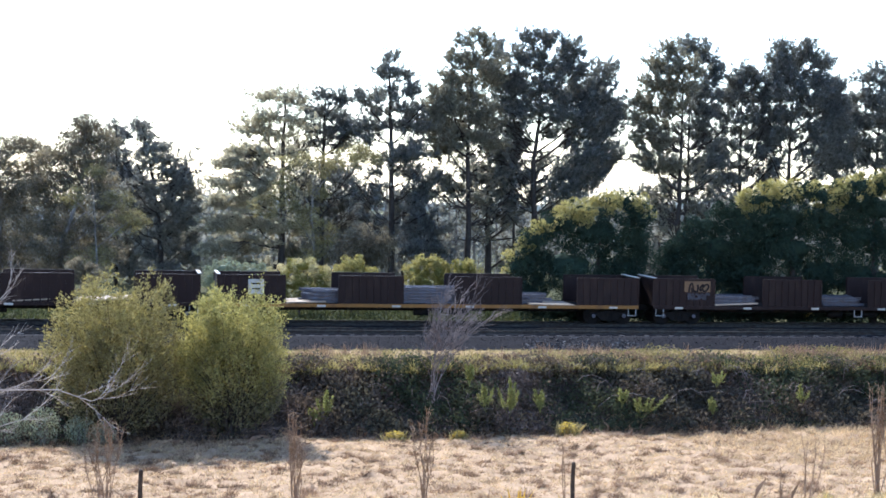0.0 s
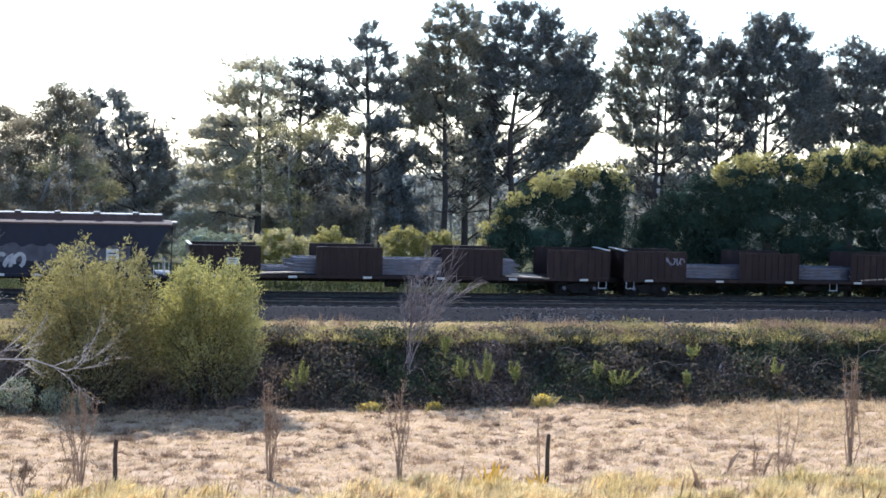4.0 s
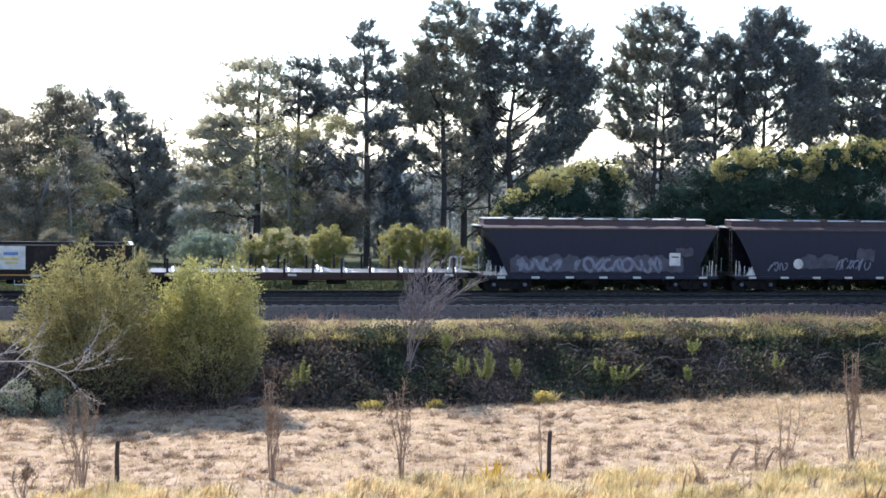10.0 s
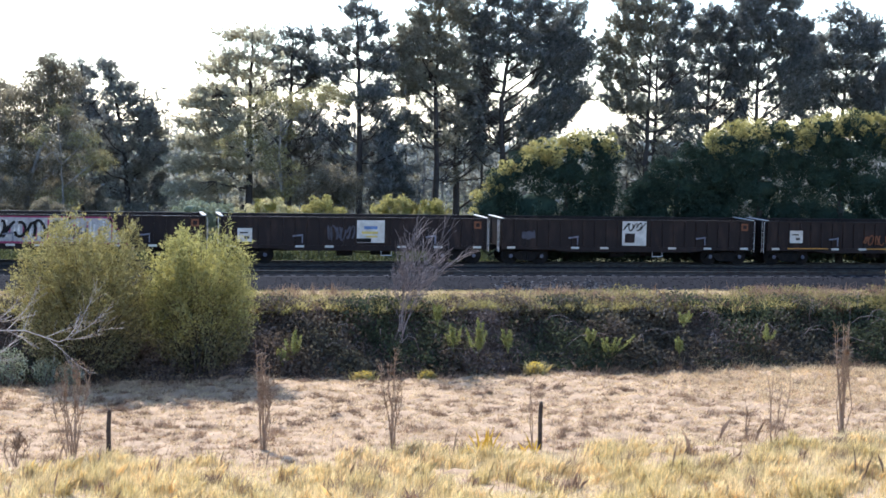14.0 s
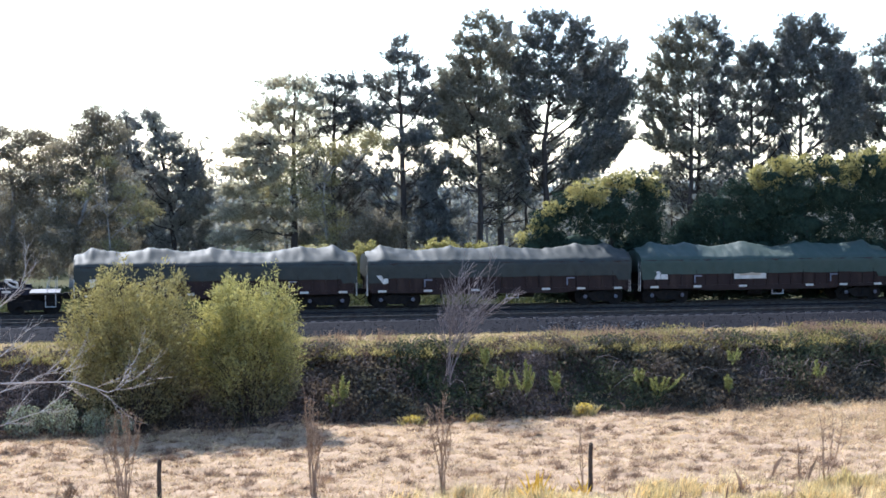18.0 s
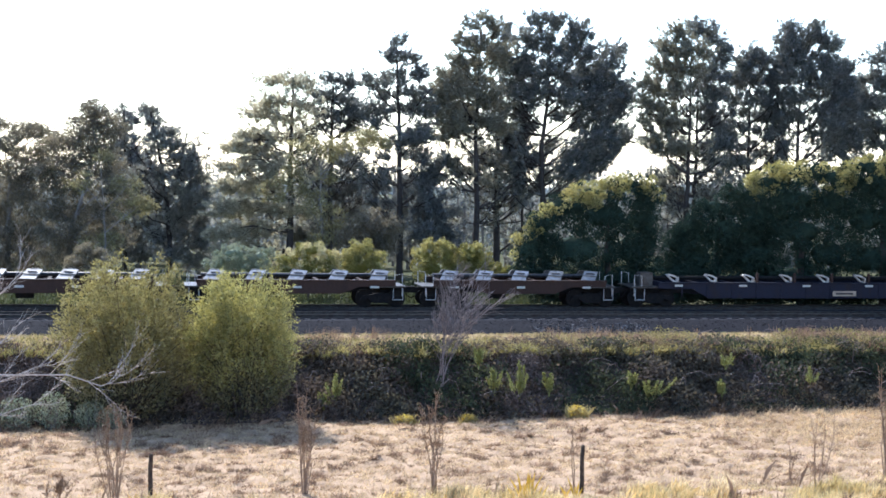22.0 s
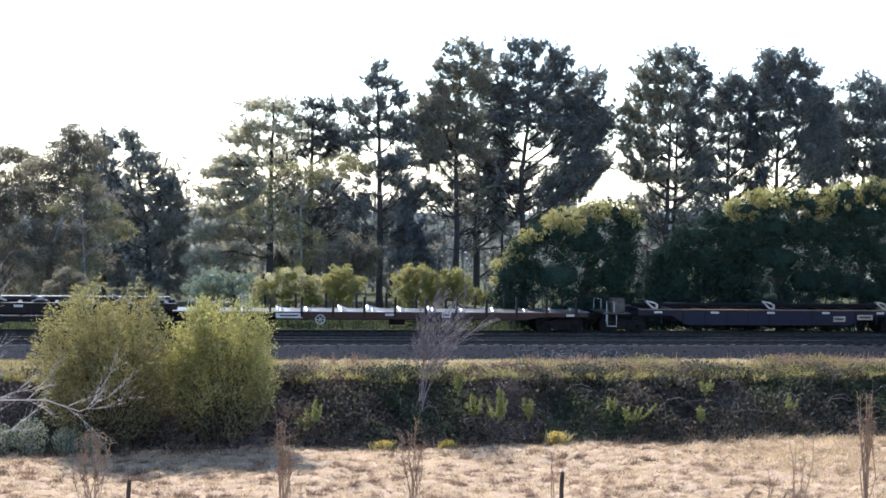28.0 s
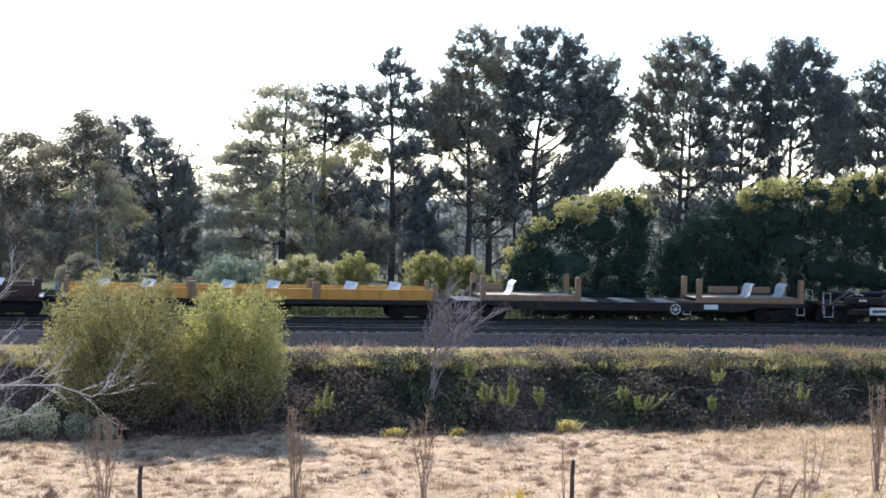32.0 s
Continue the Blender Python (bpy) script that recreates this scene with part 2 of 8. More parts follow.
# ---- geometry tools ----
class Geo:
    """Collects boxes, tubes, plates and leaves into one mesh."""

    def __init__(self):
        self.v, self.f = [], []

    def add(self, verts, faces):
        k = len(self.v)
        self.v += [tuple(p) for p in verts]
        self.f += [tuple(k + i for i in q) for q in faces]
        return self

    def box(self, x0, x1, y0, y1, z0, z1, c=0.0):
        """A box with its upright edges cut by c."""
        if c <= 0:
            return self.prism([(x0, z0), (x1, z0), (x1, z1), (x0, z1)], y0, y1)
        return self.prism([(x0 + c, z0), (x1 - c, z0), (x1, z0 + c), (x1, z1 - c), (x1 - c, z1), (x0 + c, z1), (x0, z1 - c), (x0, z0 + c)], y0, y1)

    def prism(self, poly, y0, y1):
        """A plate with an outline in x and z, between y0 and y1."""
        n = len(poly)
        v = [(x, y0, z) for x, z in poly] + [(x, y1, z) for x, z in poly]
        f = [tuple(range(n)), tuple(range(2 * n - 1, n - 1, -1))] + [(i, i + n, (i + 1) % n + n, (i + 1) % n) for i in range(n)]
        return self.add(v, f)

    def across(self, poly, x0, x1):
        """A profile in y and z, drawn out along x."""
        n = len(poly)
        v = [(x0, y, z) for y, z in poly] + [(x1, y, z) for y, z in poly]
        f = [tuple(range(n - 1, -1, -1)), tuple(range(n, 2 * n))] + [(i, (i + 1) % n, (i + 1) % n + n, i + n) for i in range(n)]
        return self.add(v, f)

    def tube(self, points, radii, n=8):
        pts = [Vector(p) for p in points]
        if not hasattr(radii, "__len__"):
            radii = [radii] * len(pts)
        v, f = [], []
        for i, p in enumerate(pts):
            d = (pts[min(i + 1, len(pts) - 1)] - pts[max(i - 1, 0)]).normalized()
            a = d.orthogonal().normalized() if i == 0 else (a - d * a.dot(d)).normalized()
            b = d.cross(a)
            v += [p + (a * math.cos(2 * math.pi * k / n) + b * math.sin(2 * math.pi * k / n)) * radii[i] for k in range(n)]
        for i in range(len(pts) - 1):
            f += [(i * n + k, i * n + (k + 1) % n, (i + 1) * n + (k + 1) % n, (i + 1) * n + k) for k in range(n)]
        f += [tuple(range(n - 1, -1, -1)), tuple(range((len(pts) - 1) * n, len(pts) * n))]
        return self.add(v, f)

    def disc(self, x, y, z, r, depth, n=16):
        """A wheel-like disc with its axle along y."""
        return self.prism([(x + r * math.cos(2 * math.pi * k / n), z + r * math.sin(2 * math.pi * k / n)) for k in range(n)], y - depth / 2, y + depth / 2)

    def mesh(self, name, mat):
        me = bpy.data.meshes.new(name)
        me.from_pydata(self.v, [], self.f)
        me.materials.append(mat)
        return me


def part(name, geo, mat, parent, label="", at=None, smooth=False, kind=""):
    """One mesh object under a thing or under a part. geo: a Geo, or a mesh that is shared."""
    me = geo if isinstance(geo, bpy.types.Mesh) else geo.mesh(name, mat)
    if smooth:
        me.shade_smooth()
    ob = new(name, me)
    ob.parent = parent
    if at:
        ob.location = at
    return tagged(ob, label, kind=kind)


def thing(name, label, category, group="", m=None, kind=""):
    ob = new(name)
    if m is not None:
        ob.matrix_basis = m
    return tagged(ob, label, category, group, kind)


def quick_mesh(name, verts, faces, mat, smooth=False):
    """A mesh from number arrays; faces all with the same count of corners."""
    me = bpy.data.meshes.new(name)
    verts, faces = np.asarray(verts, np.float32), np.asarray(faces, np.int32)
    k = faces.shape[1]
    me.vertices.add(len(verts)), me.loops.add(faces.size), me.polygons.add(len(faces))
    me.vertices.foreach_set("co", verts.ravel())
    me.loops.foreach_set("vertex_index", faces.ravel())
    me.polygons.foreach_set("loop_start", np.arange(0, faces.size, k, dtype=np.int32))
    me.polygons.foreach_set("use_smooth", np.full(len(faces), smooth))
    me.update(calc_edges=True)
    me.materials.append(mat)
    return me


def leaves(centres, size, width, rng, outward=None, lift=0.0, droop=0.0):
    """Leaf blades (folded diamonds) at the centres, turned at random; size may differ from leaf to leaf."""
    n = len(centres)
    d = rng.normal(size=(n, 3))
    if outward is not None:
        d = d * 0.7 + outward * 1.2
    d[:, 2] += lift - droop
    d /= np.linalg.norm(d, axis=1, keepdims=True) + 1e-9
    s = rng.normal(size=(n, 3))
    s -= d * (s * d).sum(1, keepdims=True)
    s /= np.linalg.norm(s, axis=1, keepdims=True) + 1e-9
    length = (size * rng.uniform(0.6, 1.4, n))[:, None]
    a, b = centres - d * length * 0.5, centres + d * length * 0.5
    w = s * length * width
    v = np.stack([a, centres + w, b, centres - w], 1).reshape(-1, 3)
    f = np.arange(4 * n).reshape(n, 4)
    return v, f


def blades(roots, height, width, rng, bend=0.5, wind=(0.15, 0.0), simple=False):
    """Grass blades: a two-part strip that bends over; simple ones are single tapering tips."""
    n = len(roots)
    turn = rng.uniform(0, 2 * math.pi, n)
    side = np.stack([np.cos(turn), np.sin(turn), np.zeros(n)], 1)
    lean = rng.normal(size=(n, 3)) * bend
    lean[:, 2] = 0
    lean[:, :2] += wind
    h = (height * rng.uniform(0.5, 1.3, n))[:, None]
    up = np.array([0, 0, 1.0])
    mid = roots + h * 0.55 * up + lean * h * 0.3
    tip = roots + h * (1.0 - 0.25 * np.linalg.norm(lean, axis=1, keepdims=True).clip(0, 2)) * up + lean * h
    w = side * width * rng.uniform(0.6, 1.4, n)[:, None]
    if simple:
        return np.stack([roots - w, roots + w, tip], 1).reshape(-1, 3), np.arange(3 * n).reshape(n, 3)
    v = np.stack([roots - w, roots + w, mid + w * 0.7, tip, mid - w * 0.7], 1).reshape(-1, 3)
    f = np.arange(5 * n).reshape(n, 5)
    return v, f


def in_ellipsoid(n, rng, hollow=0.5):
    """Points in a unit ball, more of them near its skin."""
    d = rng.normal(size=(n, 3))
    d /= np.linalg.norm(d, axis=1, keepdims=True)
    return d * (rng.uniform(hollow ** 3, 1, n) ** (1 / 3))[:, None]


GRADE = -0.010


# ---- ground ----
PROFILE = [(-400, 7.5), (-95, 6.9), (-86, 6.45), (-84, 5.15), (-77, 5.1), (-74, 3.6), (-60, -3.0), (-57, -3.3), (-32, -3.3), (-16.3, -3.6), (-15.5, -3.45), (-12.2, -1.1), (-11.3, -0.85), (-7.6, -0.75), (6.0, -0.9), (60, -1.8), (4000, -88.0)]


def ground_height(x, y):
    """Height of the bare ground; the railway's part follows its slight grade."""
    z = np.interp(y, [p[0] for p in PROFILE], [p[1] for p in PROFILE])
    on_bank = np.clip((np.asarray(y) + 15.0) / 3.0, 0, 1) * np.clip((90 - np.asarray(y)) / 40.0, 0, 1)
    return z + GRADE * np.clip(x, -120, 120) * on_bank


def rough(x, y, scale, depth):
    return depth * (np.sin(x * scale + 1.3 * np.sin(y * scale * 0.7)) + np.sin(y * scale * 1.3 + 1.7 * np.sin(x * scale * 0.61 + 2.0))) * 0.5


def hummocks(x, y):
    """Small tussocky unevenness of the field."""
    x, y = np.asarray(x, float), np.asarray(y, float)
    z = np.array([max(0.0, noise.noise((a * 1.5, b * 2.0, 3.0))) * 0.17 + max(0.0, noise.noise((a * 3.4, b * 4.4, 8.0))) * 0.12 if -37 < b < -14.6 and -33 < a < 36 else 0.0 for a, b in zip(x.ravel(), y.ravel())])
    return z.reshape(x.shape)


def build_ground():
    xs = np.concatenate([np.linspace(-3000, -120, 25), np.linspace(-115, -50, 20), np.arange(-49.5, -33, 1.0), np.arange(-33, 36, 0.28), np.arange(36.5, 60, 1.0), np.linspace(61, 130, 20), np.linspace(140, 3000, 25)])
    ys = np.concatenate([np.linspace(-400, -100, 8), np.arange(-96, -58, 1.5), np.arange(-57, -37, 1.0), np.arange(-37, -14.6, 0.25), np.arange(-14.5, -7, 0.4), np.arange(-6, 60, 3.0), np.linspace(65, 4000, 40)])
    X, Y = np.meshgrid(xs, ys)
    near = ((Y > -57) & (Y < -15)).astype(float)
    bank = ((Y >= -15) & (Y < -11)).astype(float)
    lumps = hummocks(X, Y)
    Z = ground_height(X, Y) + lumps + near * (rough(X, Y, 0.5, 0.10) + rough(X, Y, 2.1, 0.05)) + bank * rough(X, Y, 1.4, 0.15)
    nx, ny = len(xs), len(ys)
    i = (np.arange(ny - 1)[:, None] * nx + np.arange(nx - 1)[None, :]).ravel()
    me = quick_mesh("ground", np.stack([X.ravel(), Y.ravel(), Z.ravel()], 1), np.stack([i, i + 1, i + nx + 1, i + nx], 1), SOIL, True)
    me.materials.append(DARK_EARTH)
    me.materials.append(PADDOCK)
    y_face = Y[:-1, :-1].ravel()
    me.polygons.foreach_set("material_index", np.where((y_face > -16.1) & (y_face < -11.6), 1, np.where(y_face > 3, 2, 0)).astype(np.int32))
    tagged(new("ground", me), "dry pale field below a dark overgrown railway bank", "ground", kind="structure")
    road = Geo()
    road.across([(-83.4, 4.9), (-77.6, 4.9), (-77.6, 5.16), (-80.5, 5.21), (-83.4, 5.16)], -600, 600)
    r = new("road", road.mesh("road", ASPHALT))
    tagged(r, "grey asphalt country road", "road", kind="structure")
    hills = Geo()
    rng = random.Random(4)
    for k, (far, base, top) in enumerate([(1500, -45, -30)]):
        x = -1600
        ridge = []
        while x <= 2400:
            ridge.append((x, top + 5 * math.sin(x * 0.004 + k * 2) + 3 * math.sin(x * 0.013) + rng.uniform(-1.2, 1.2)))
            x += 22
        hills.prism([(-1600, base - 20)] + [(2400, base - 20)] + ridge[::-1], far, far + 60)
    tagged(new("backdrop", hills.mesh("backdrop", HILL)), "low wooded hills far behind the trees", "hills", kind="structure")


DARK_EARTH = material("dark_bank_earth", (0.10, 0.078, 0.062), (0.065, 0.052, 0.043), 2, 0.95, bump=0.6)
# ground beyond the track, its shade painted as dark grass
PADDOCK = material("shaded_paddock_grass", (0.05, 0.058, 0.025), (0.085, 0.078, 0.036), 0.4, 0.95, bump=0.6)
build_ground()


# ---- railway ----
def build_track():
    bed = Geo()
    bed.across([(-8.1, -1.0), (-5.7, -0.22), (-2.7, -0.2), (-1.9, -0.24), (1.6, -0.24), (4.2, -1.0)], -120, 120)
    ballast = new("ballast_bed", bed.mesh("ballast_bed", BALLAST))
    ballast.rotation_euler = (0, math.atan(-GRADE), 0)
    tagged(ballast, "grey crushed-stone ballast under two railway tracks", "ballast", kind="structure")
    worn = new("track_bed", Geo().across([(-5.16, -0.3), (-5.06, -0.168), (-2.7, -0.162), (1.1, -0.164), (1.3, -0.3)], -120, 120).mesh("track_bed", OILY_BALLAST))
    worn.rotation_euler = (0, math.atan(-GRADE), 0)
    tagged(worn, "oil-blackened ballast between and beneath the rails", "ballast", kind="structure")
    rng = np.random.default_rng(5)
    n = 12000
    c = np.stack([rng.uniform(-48, 48, n), rng.uniform(-7.9, -5.5, n), np.zeros(n)], 1)
    c[:, 2] = np.interp(c[:, 1], [-8.1, -5.7, -2.7], [-0.98, -0.2, -0.18]) + GRADE * c[:, 0]
    d = rng.normal(size=(n, 4, 3)) * np.array([0.026, 0.026, 0.016])
    v = (c[:, None, :] + d).reshape(-1, 3)
    k = 4 * np.arange(n)[:, None]
    f = np.concatenate([k + np.array([[0, 1, 2]]), k + np.array([[0, 3, 1]]), k + np.array([[1, 3, 2]]), k + np.array([[0, 2, 3]])])
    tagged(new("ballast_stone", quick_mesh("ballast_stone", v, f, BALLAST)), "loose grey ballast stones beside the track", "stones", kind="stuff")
    # a sunlit stretch of ballast, made as a scatter of pale stones
    n = 700
    x = rng.uniform(3.2, 9.0, n)
    c = np.stack([x, -6.9 + 0.8 * rng.normal(size=n) * 0.5, np.zeros(n)], 1)
    c[:, 2] = np.interp(c[:, 1], [-8.1, -5.7], [-0.97, -0.19]) + GRADE * x
    v = (c[:, None, :] + rng.normal(size=(n, 4, 3)) * np.array([0.05, 0.04, 0.028])).reshape(-1, 3)
    k = 4 * np.arange(n)[:, None]
    f = np.concatenate([k + np.array([[0, 1, 2]]), k + np.array([[0, 3, 1]]), k + np.array([[1, 3, 2]]), k + np.array([[0, 2, 3]])])
    tagged(new("sunlit_stone", quick_mesh("sunlit_stone", v, f, CONCRETE)), "pale stones painted as sunlit ballast at its edge", "stones", kind="stuff")
    for y0, label in ((-4.0, "empty railway track with worn rails on grey sleepers"), (0.0, "railway track under the goods train")):
        track = thing("railway_track", label, "railway track", kind="structure")
        track.rotation_euler = (0, math.atan(-GRADE), 0)
        for s in (-0.7525, 0.7525):
            y = y0 + s
            rail = Geo().across([(y - 0.07, -0.16), (y + 0.07, -0.16), (y + 0.07, -0.145), (y + 0.012, -0.12), (y + 0.012, -0.045), (y + 0.036, -0.03), (y + 0.036, -0.004), (y + 0.028, 0), (y - 0.028, 0), (y - 0.036, -0.004), (y - 0.036, -0.03), (y - 0.012, -0.045), (y - 0.012, -0.12), (y - 0.07, -0.145)], -120, 120)
            part("rail", rail, RAIL_TOP, track)
        sleeper = Geo().across([(-1.25, -0.3), (1.25, -0.3), (1.23, -0.175), (0.5, -0.2), (-0.5, -0.2), (-1.23, -0.175)], -0.125, 0.125).mesh("sleeper", CONCRETE)
        for k in range(150):
            part("sleeper", sleeper, CONCRETE, track, at=((k - 75) * 0.66, y0 + 0.02 * math.sin(k * 7.3), -0.012 + 0.014 * math.sin(k * 3.1)))


build_track()


# ---- trees: kind, foliage, base, trunk radius, trunk line (along, up), crown lobes (along, up, half width, half height) ----
FOLIAGE = {"B": BUSH_LEAF, "W": BUSH_LEAF_SUNNY, "N": NEEDLES, "M": SUNLIT_NEEDLES, "P": PALE_NEEDLES, "G": GUM_LEAF, "L": GREY_NEEDLES, "C": GOLD_NEEDLES, "H": HEDGE_LEAF, "D": HEDGE_LEAF, "V": GUM_YELLOW, "Y": WATTLE_LEAF, "F": WATTLE_LEAF, "S": PALE_SHRUB}
TREE_TEXT = {"pine": ("pine_tree", "tall pine with bare lower trunk and layered dark needles", "pine tree", "tall pines behind the railway"),
             "far": ("slender_pine", "slender pine greyed for haze in the woods behind", "pine tree", "slender pines in the far woods"),
             "dark": ("pine_tree", "low dark pine standing among taller pines", "pine tree", "tall pines behind the railway"),
             "gum": ("gum_tree", "gum tree with pale limbs and olive hanging leaves", "gum tree", "gum trees behind the railway"),
             "round": ("evergreen_tree", "dense dark evergreen tree with sunlit yellow-green top", "evergreen tree", "dense evergreens beside the railway"),
             "willow": ("willow_bush", "large bushy olive-green willow at the foot of the bank", "bush", "willow bushes at the foot of the bank"),
             "conifer": ("young_pine", "young pine with golden olive tufted branches on the bank", "pine tree", ""),
             "small": ("bush", "small sunlit yellow-green bush beside the railway", "bush", "small bushes beside the railway")}
LEAF_TEXT = {"F": "green bush with pale cream tips beside the railway", "S": "pale grey-green bush beside the railway", "D": "dense dark green evergreen tree beside the railway",
             "V": "thin gum tree with sparse yellowish leaves", "W": "large bushy willow with sunlit yellow-green leaves below the bank",
             "P": "broad pine with pale sunlit needles and low drooping branches", "M": "tall pine with needles painted sunlit olive"}


def unit(a):
    return a / (np.linalg.norm(a, axis=-1, keepdims=True) + 1e-9)


def shade_core(geo, at, radii, rng):
    """A lumpy closed core hidden in a crown lobe, added to block sunlight."""
    rows, ring = 7, 12
    v = []
    for i in range(rows):
        up = math.pi * (i + 0.5) / rows
        for k in range(ring):
            turn = 2 * math.pi * k / ring
            s = rng.uniform(0.82, 1.08)
            v.append((at[0] + radii[0] * s * math.sin(up) * math.cos(turn), at[1] + radii[1] * s * math.sin(up) * math.sin(turn), at[2] + radii[2] * s * math.cos(up)))
    f = [(i * ring + k, (i + 1) * ring + k, (i + 1) * ring + (k + 1) % ring, i * ring + (k + 1) % ring) for i in range(rows - 1) for k in range(ring)]
    f += [tuple(range(ring)), tuple(range(rows * ring - 1, (rows - 1) * ring - 1, -1))]
    geo.add(v, f)


def needles(points, ways, per, length, width, cone, rng):
    """Brushes of needles: at each point a tuft of thin tapering blades that open round its way."""
    n = len(points) * per
    d = unit(np.repeat(ways, per, 0) + rng.normal(size=(n, 3)) * cone)
    root = np.repeat(points, per, 0) + rng.normal(size=(n, 3)) * length * 0.12
    side = unit(np.cross(d, rng.normal(size=(n, 3)))) * width * rng.uniform(0.7, 1.3, (n, 1))
    tip = root + d * length * rng.uniform(0.6, 1.25, (n, 1))
    return np.stack([root - side, root + side, tip], 1).reshape(-1, 3), np.arange(3 * n).reshape(n, 3)


def flat_leaves(points, ways, length, width, rng):
    """Single three-cornered leaf blades, narrow at the stalk."""
    n = len(points)
    d = unit(ways + rng.normal(size=(n, 3)) * 0.45)
    side = unit(np.cross(d, rng.normal(size=(n, 3)))) * width * rng.uniform(0.7, 1.3, (n, 1))
    s = length * rng.uniform(0.6, 1.3, (n, 1))
    return np.stack([points, points + d * s * 0.5 + side * 1.6, points + d * s - side * 0.5], 1).reshape(-1, 3), np.arange(3 * n).reshape(n, 3)


def stretch_of(a, b, c, q):
    """Points along a bent line from a over b to c."""
    q = q[:, None]
    return (1 - q) ** 2 * a + 2 * q * (1 - q) * b + q * q * c


def make_trunk(tree, kind, radius, line, rng, index):
    spine = [Vector((0, 0, -0.3))] + [Vector((a, 0.25 * math.sin(i * 2.1 + index), h)) for i, (a, h) in enumerate(line)]
    fine = []
    for i in range(len(spine) - 1):
        for k in range(5):
            fine.append(spine[i].lerp(spine[i + 1], k / 5) + Vector((rng.normal() * 0.03, rng.normal() * 0.03, 0)))
    fine.append(spine[-1])
    m = len(fine)
    wood = Geo().tube(fine, [radius * (1.25 if i == 0 else 1.0) * (1 - 0.8 * (i / (m - 1)) ** 1.3) for i in range(m)], 9)
    part("trunk", wood, PALE_BARK if kind == "gum" else BARK, tree, smooth=True)
    return fine


# boughs for each unit of lobe, tufts for each metre of bough, needles in a tuft, their length, width and spread
PINE_HABIT = {"pine": (54, 9.0, 10, 0.29, 0.030, 0.6), "dark": (46, 8.0, 9, 0.32, 0.034, 0.6), "far": (13, 6.0, 8, 0.44, 0.055, 0.6), "conifer": (40, 10.0, 12, 0.19, 0.013, 0.6)}


def pine_crown(tree, kind, leaf, fine, layers, radius, rng):
    """Limbs that carry upswept boughs; every bough ends in tufts of needles."""
    boughs, tufts, per, length, width, cone = PINE_HABIT[kind]
    top = fine[-1].z
    rise = -0.12 if leaf == "P" else 0.95
    points, ways = [], []
    for a, h, rx, rz in layers:
        at = Vector((a, rng.uniform(-0.7, 0.7) * min(rx, 1.3), h))
        root_z = min(max(h - abs(a) * rise - rz * 0.5, top * 0.12), top * 0.97)
        root = min(fine, key=lambda q: abs(q.z - root_z))
        span = (at - root).length
        mid = root.lerp(at, 0.55) + Vector((0, 0, -0.1 * span if leaf != "P" else 0.08 * span))
        r0 = min(radius * 0.32, 0.022 + 0.015 * span)
        limb = Geo().tube([root, root.lerp(mid, 0.6) + Vector((0, 0, -0.02 * span)), mid, at], [r0, r0 * 0.85, r0 * 0.65, r0 * 0.3], 5)
        out = unit(np.array([at.x - root.x, at.y - root.y, 0.0]))
        for k in range(max(5, int(boughs * (0.9 if leaf == "P" else 1.0) * (rx * rz) ** 0.75))):
            end = np.array(at) + in_ellipsoid(1, rng, 0.35)[0] * rng.normal(1.05, 0.25) * np.array([rx * 1.17, min(rx, 1.5) * 1.0, rz * (1.4 if leaf == "P" else 1.32)])
            start = np.array(mid.lerp(at, rng.uniform(-0.2, 1.0)))
            reach = np.linalg.norm(end - start)
            low = start * 0.45 + end * 0.55 + np.array([0, 0, -0.22 * reach])
            n = max(3, int(reach * tufts * 0.75))
            q = rng.uniform(0.3, 1.0, n) ** 0.8
            p = stretch_of(start, low, end, q)
            points.append(p + rng.normal(size=p.shape) * 0.1)
            way = unit(end - low) + out * 0.35
            ways.append(np.tile(way, (n, 1)) + rng.normal(size=(n, 3)) * 0.45 + np.array([0, 0, 0.35]))
            if k % 5 == 0:
                limb.tube([Vector(start), Vector(low), Vector(end)], [r0 * 0.35, 0.018, 0.008], 3)
        part("limb", limb, BARK, tree, smooth=True)
    if kind == "pine":
        ends = dead_limbs(tree, fine, rng)
        points.append(ends)
        ways.append(rng.normal(size=ends.shape) * 0.5 + np.array([0, 0, 0.6]))
    v, f = needles(np.concatenate(points), unit(np.concatenate(ways)), per, length, width, cone, rng)
    part("crown", quick_mesh("crown", v, f, FOLIAGE[leaf]), None, tree, kind="stuff")


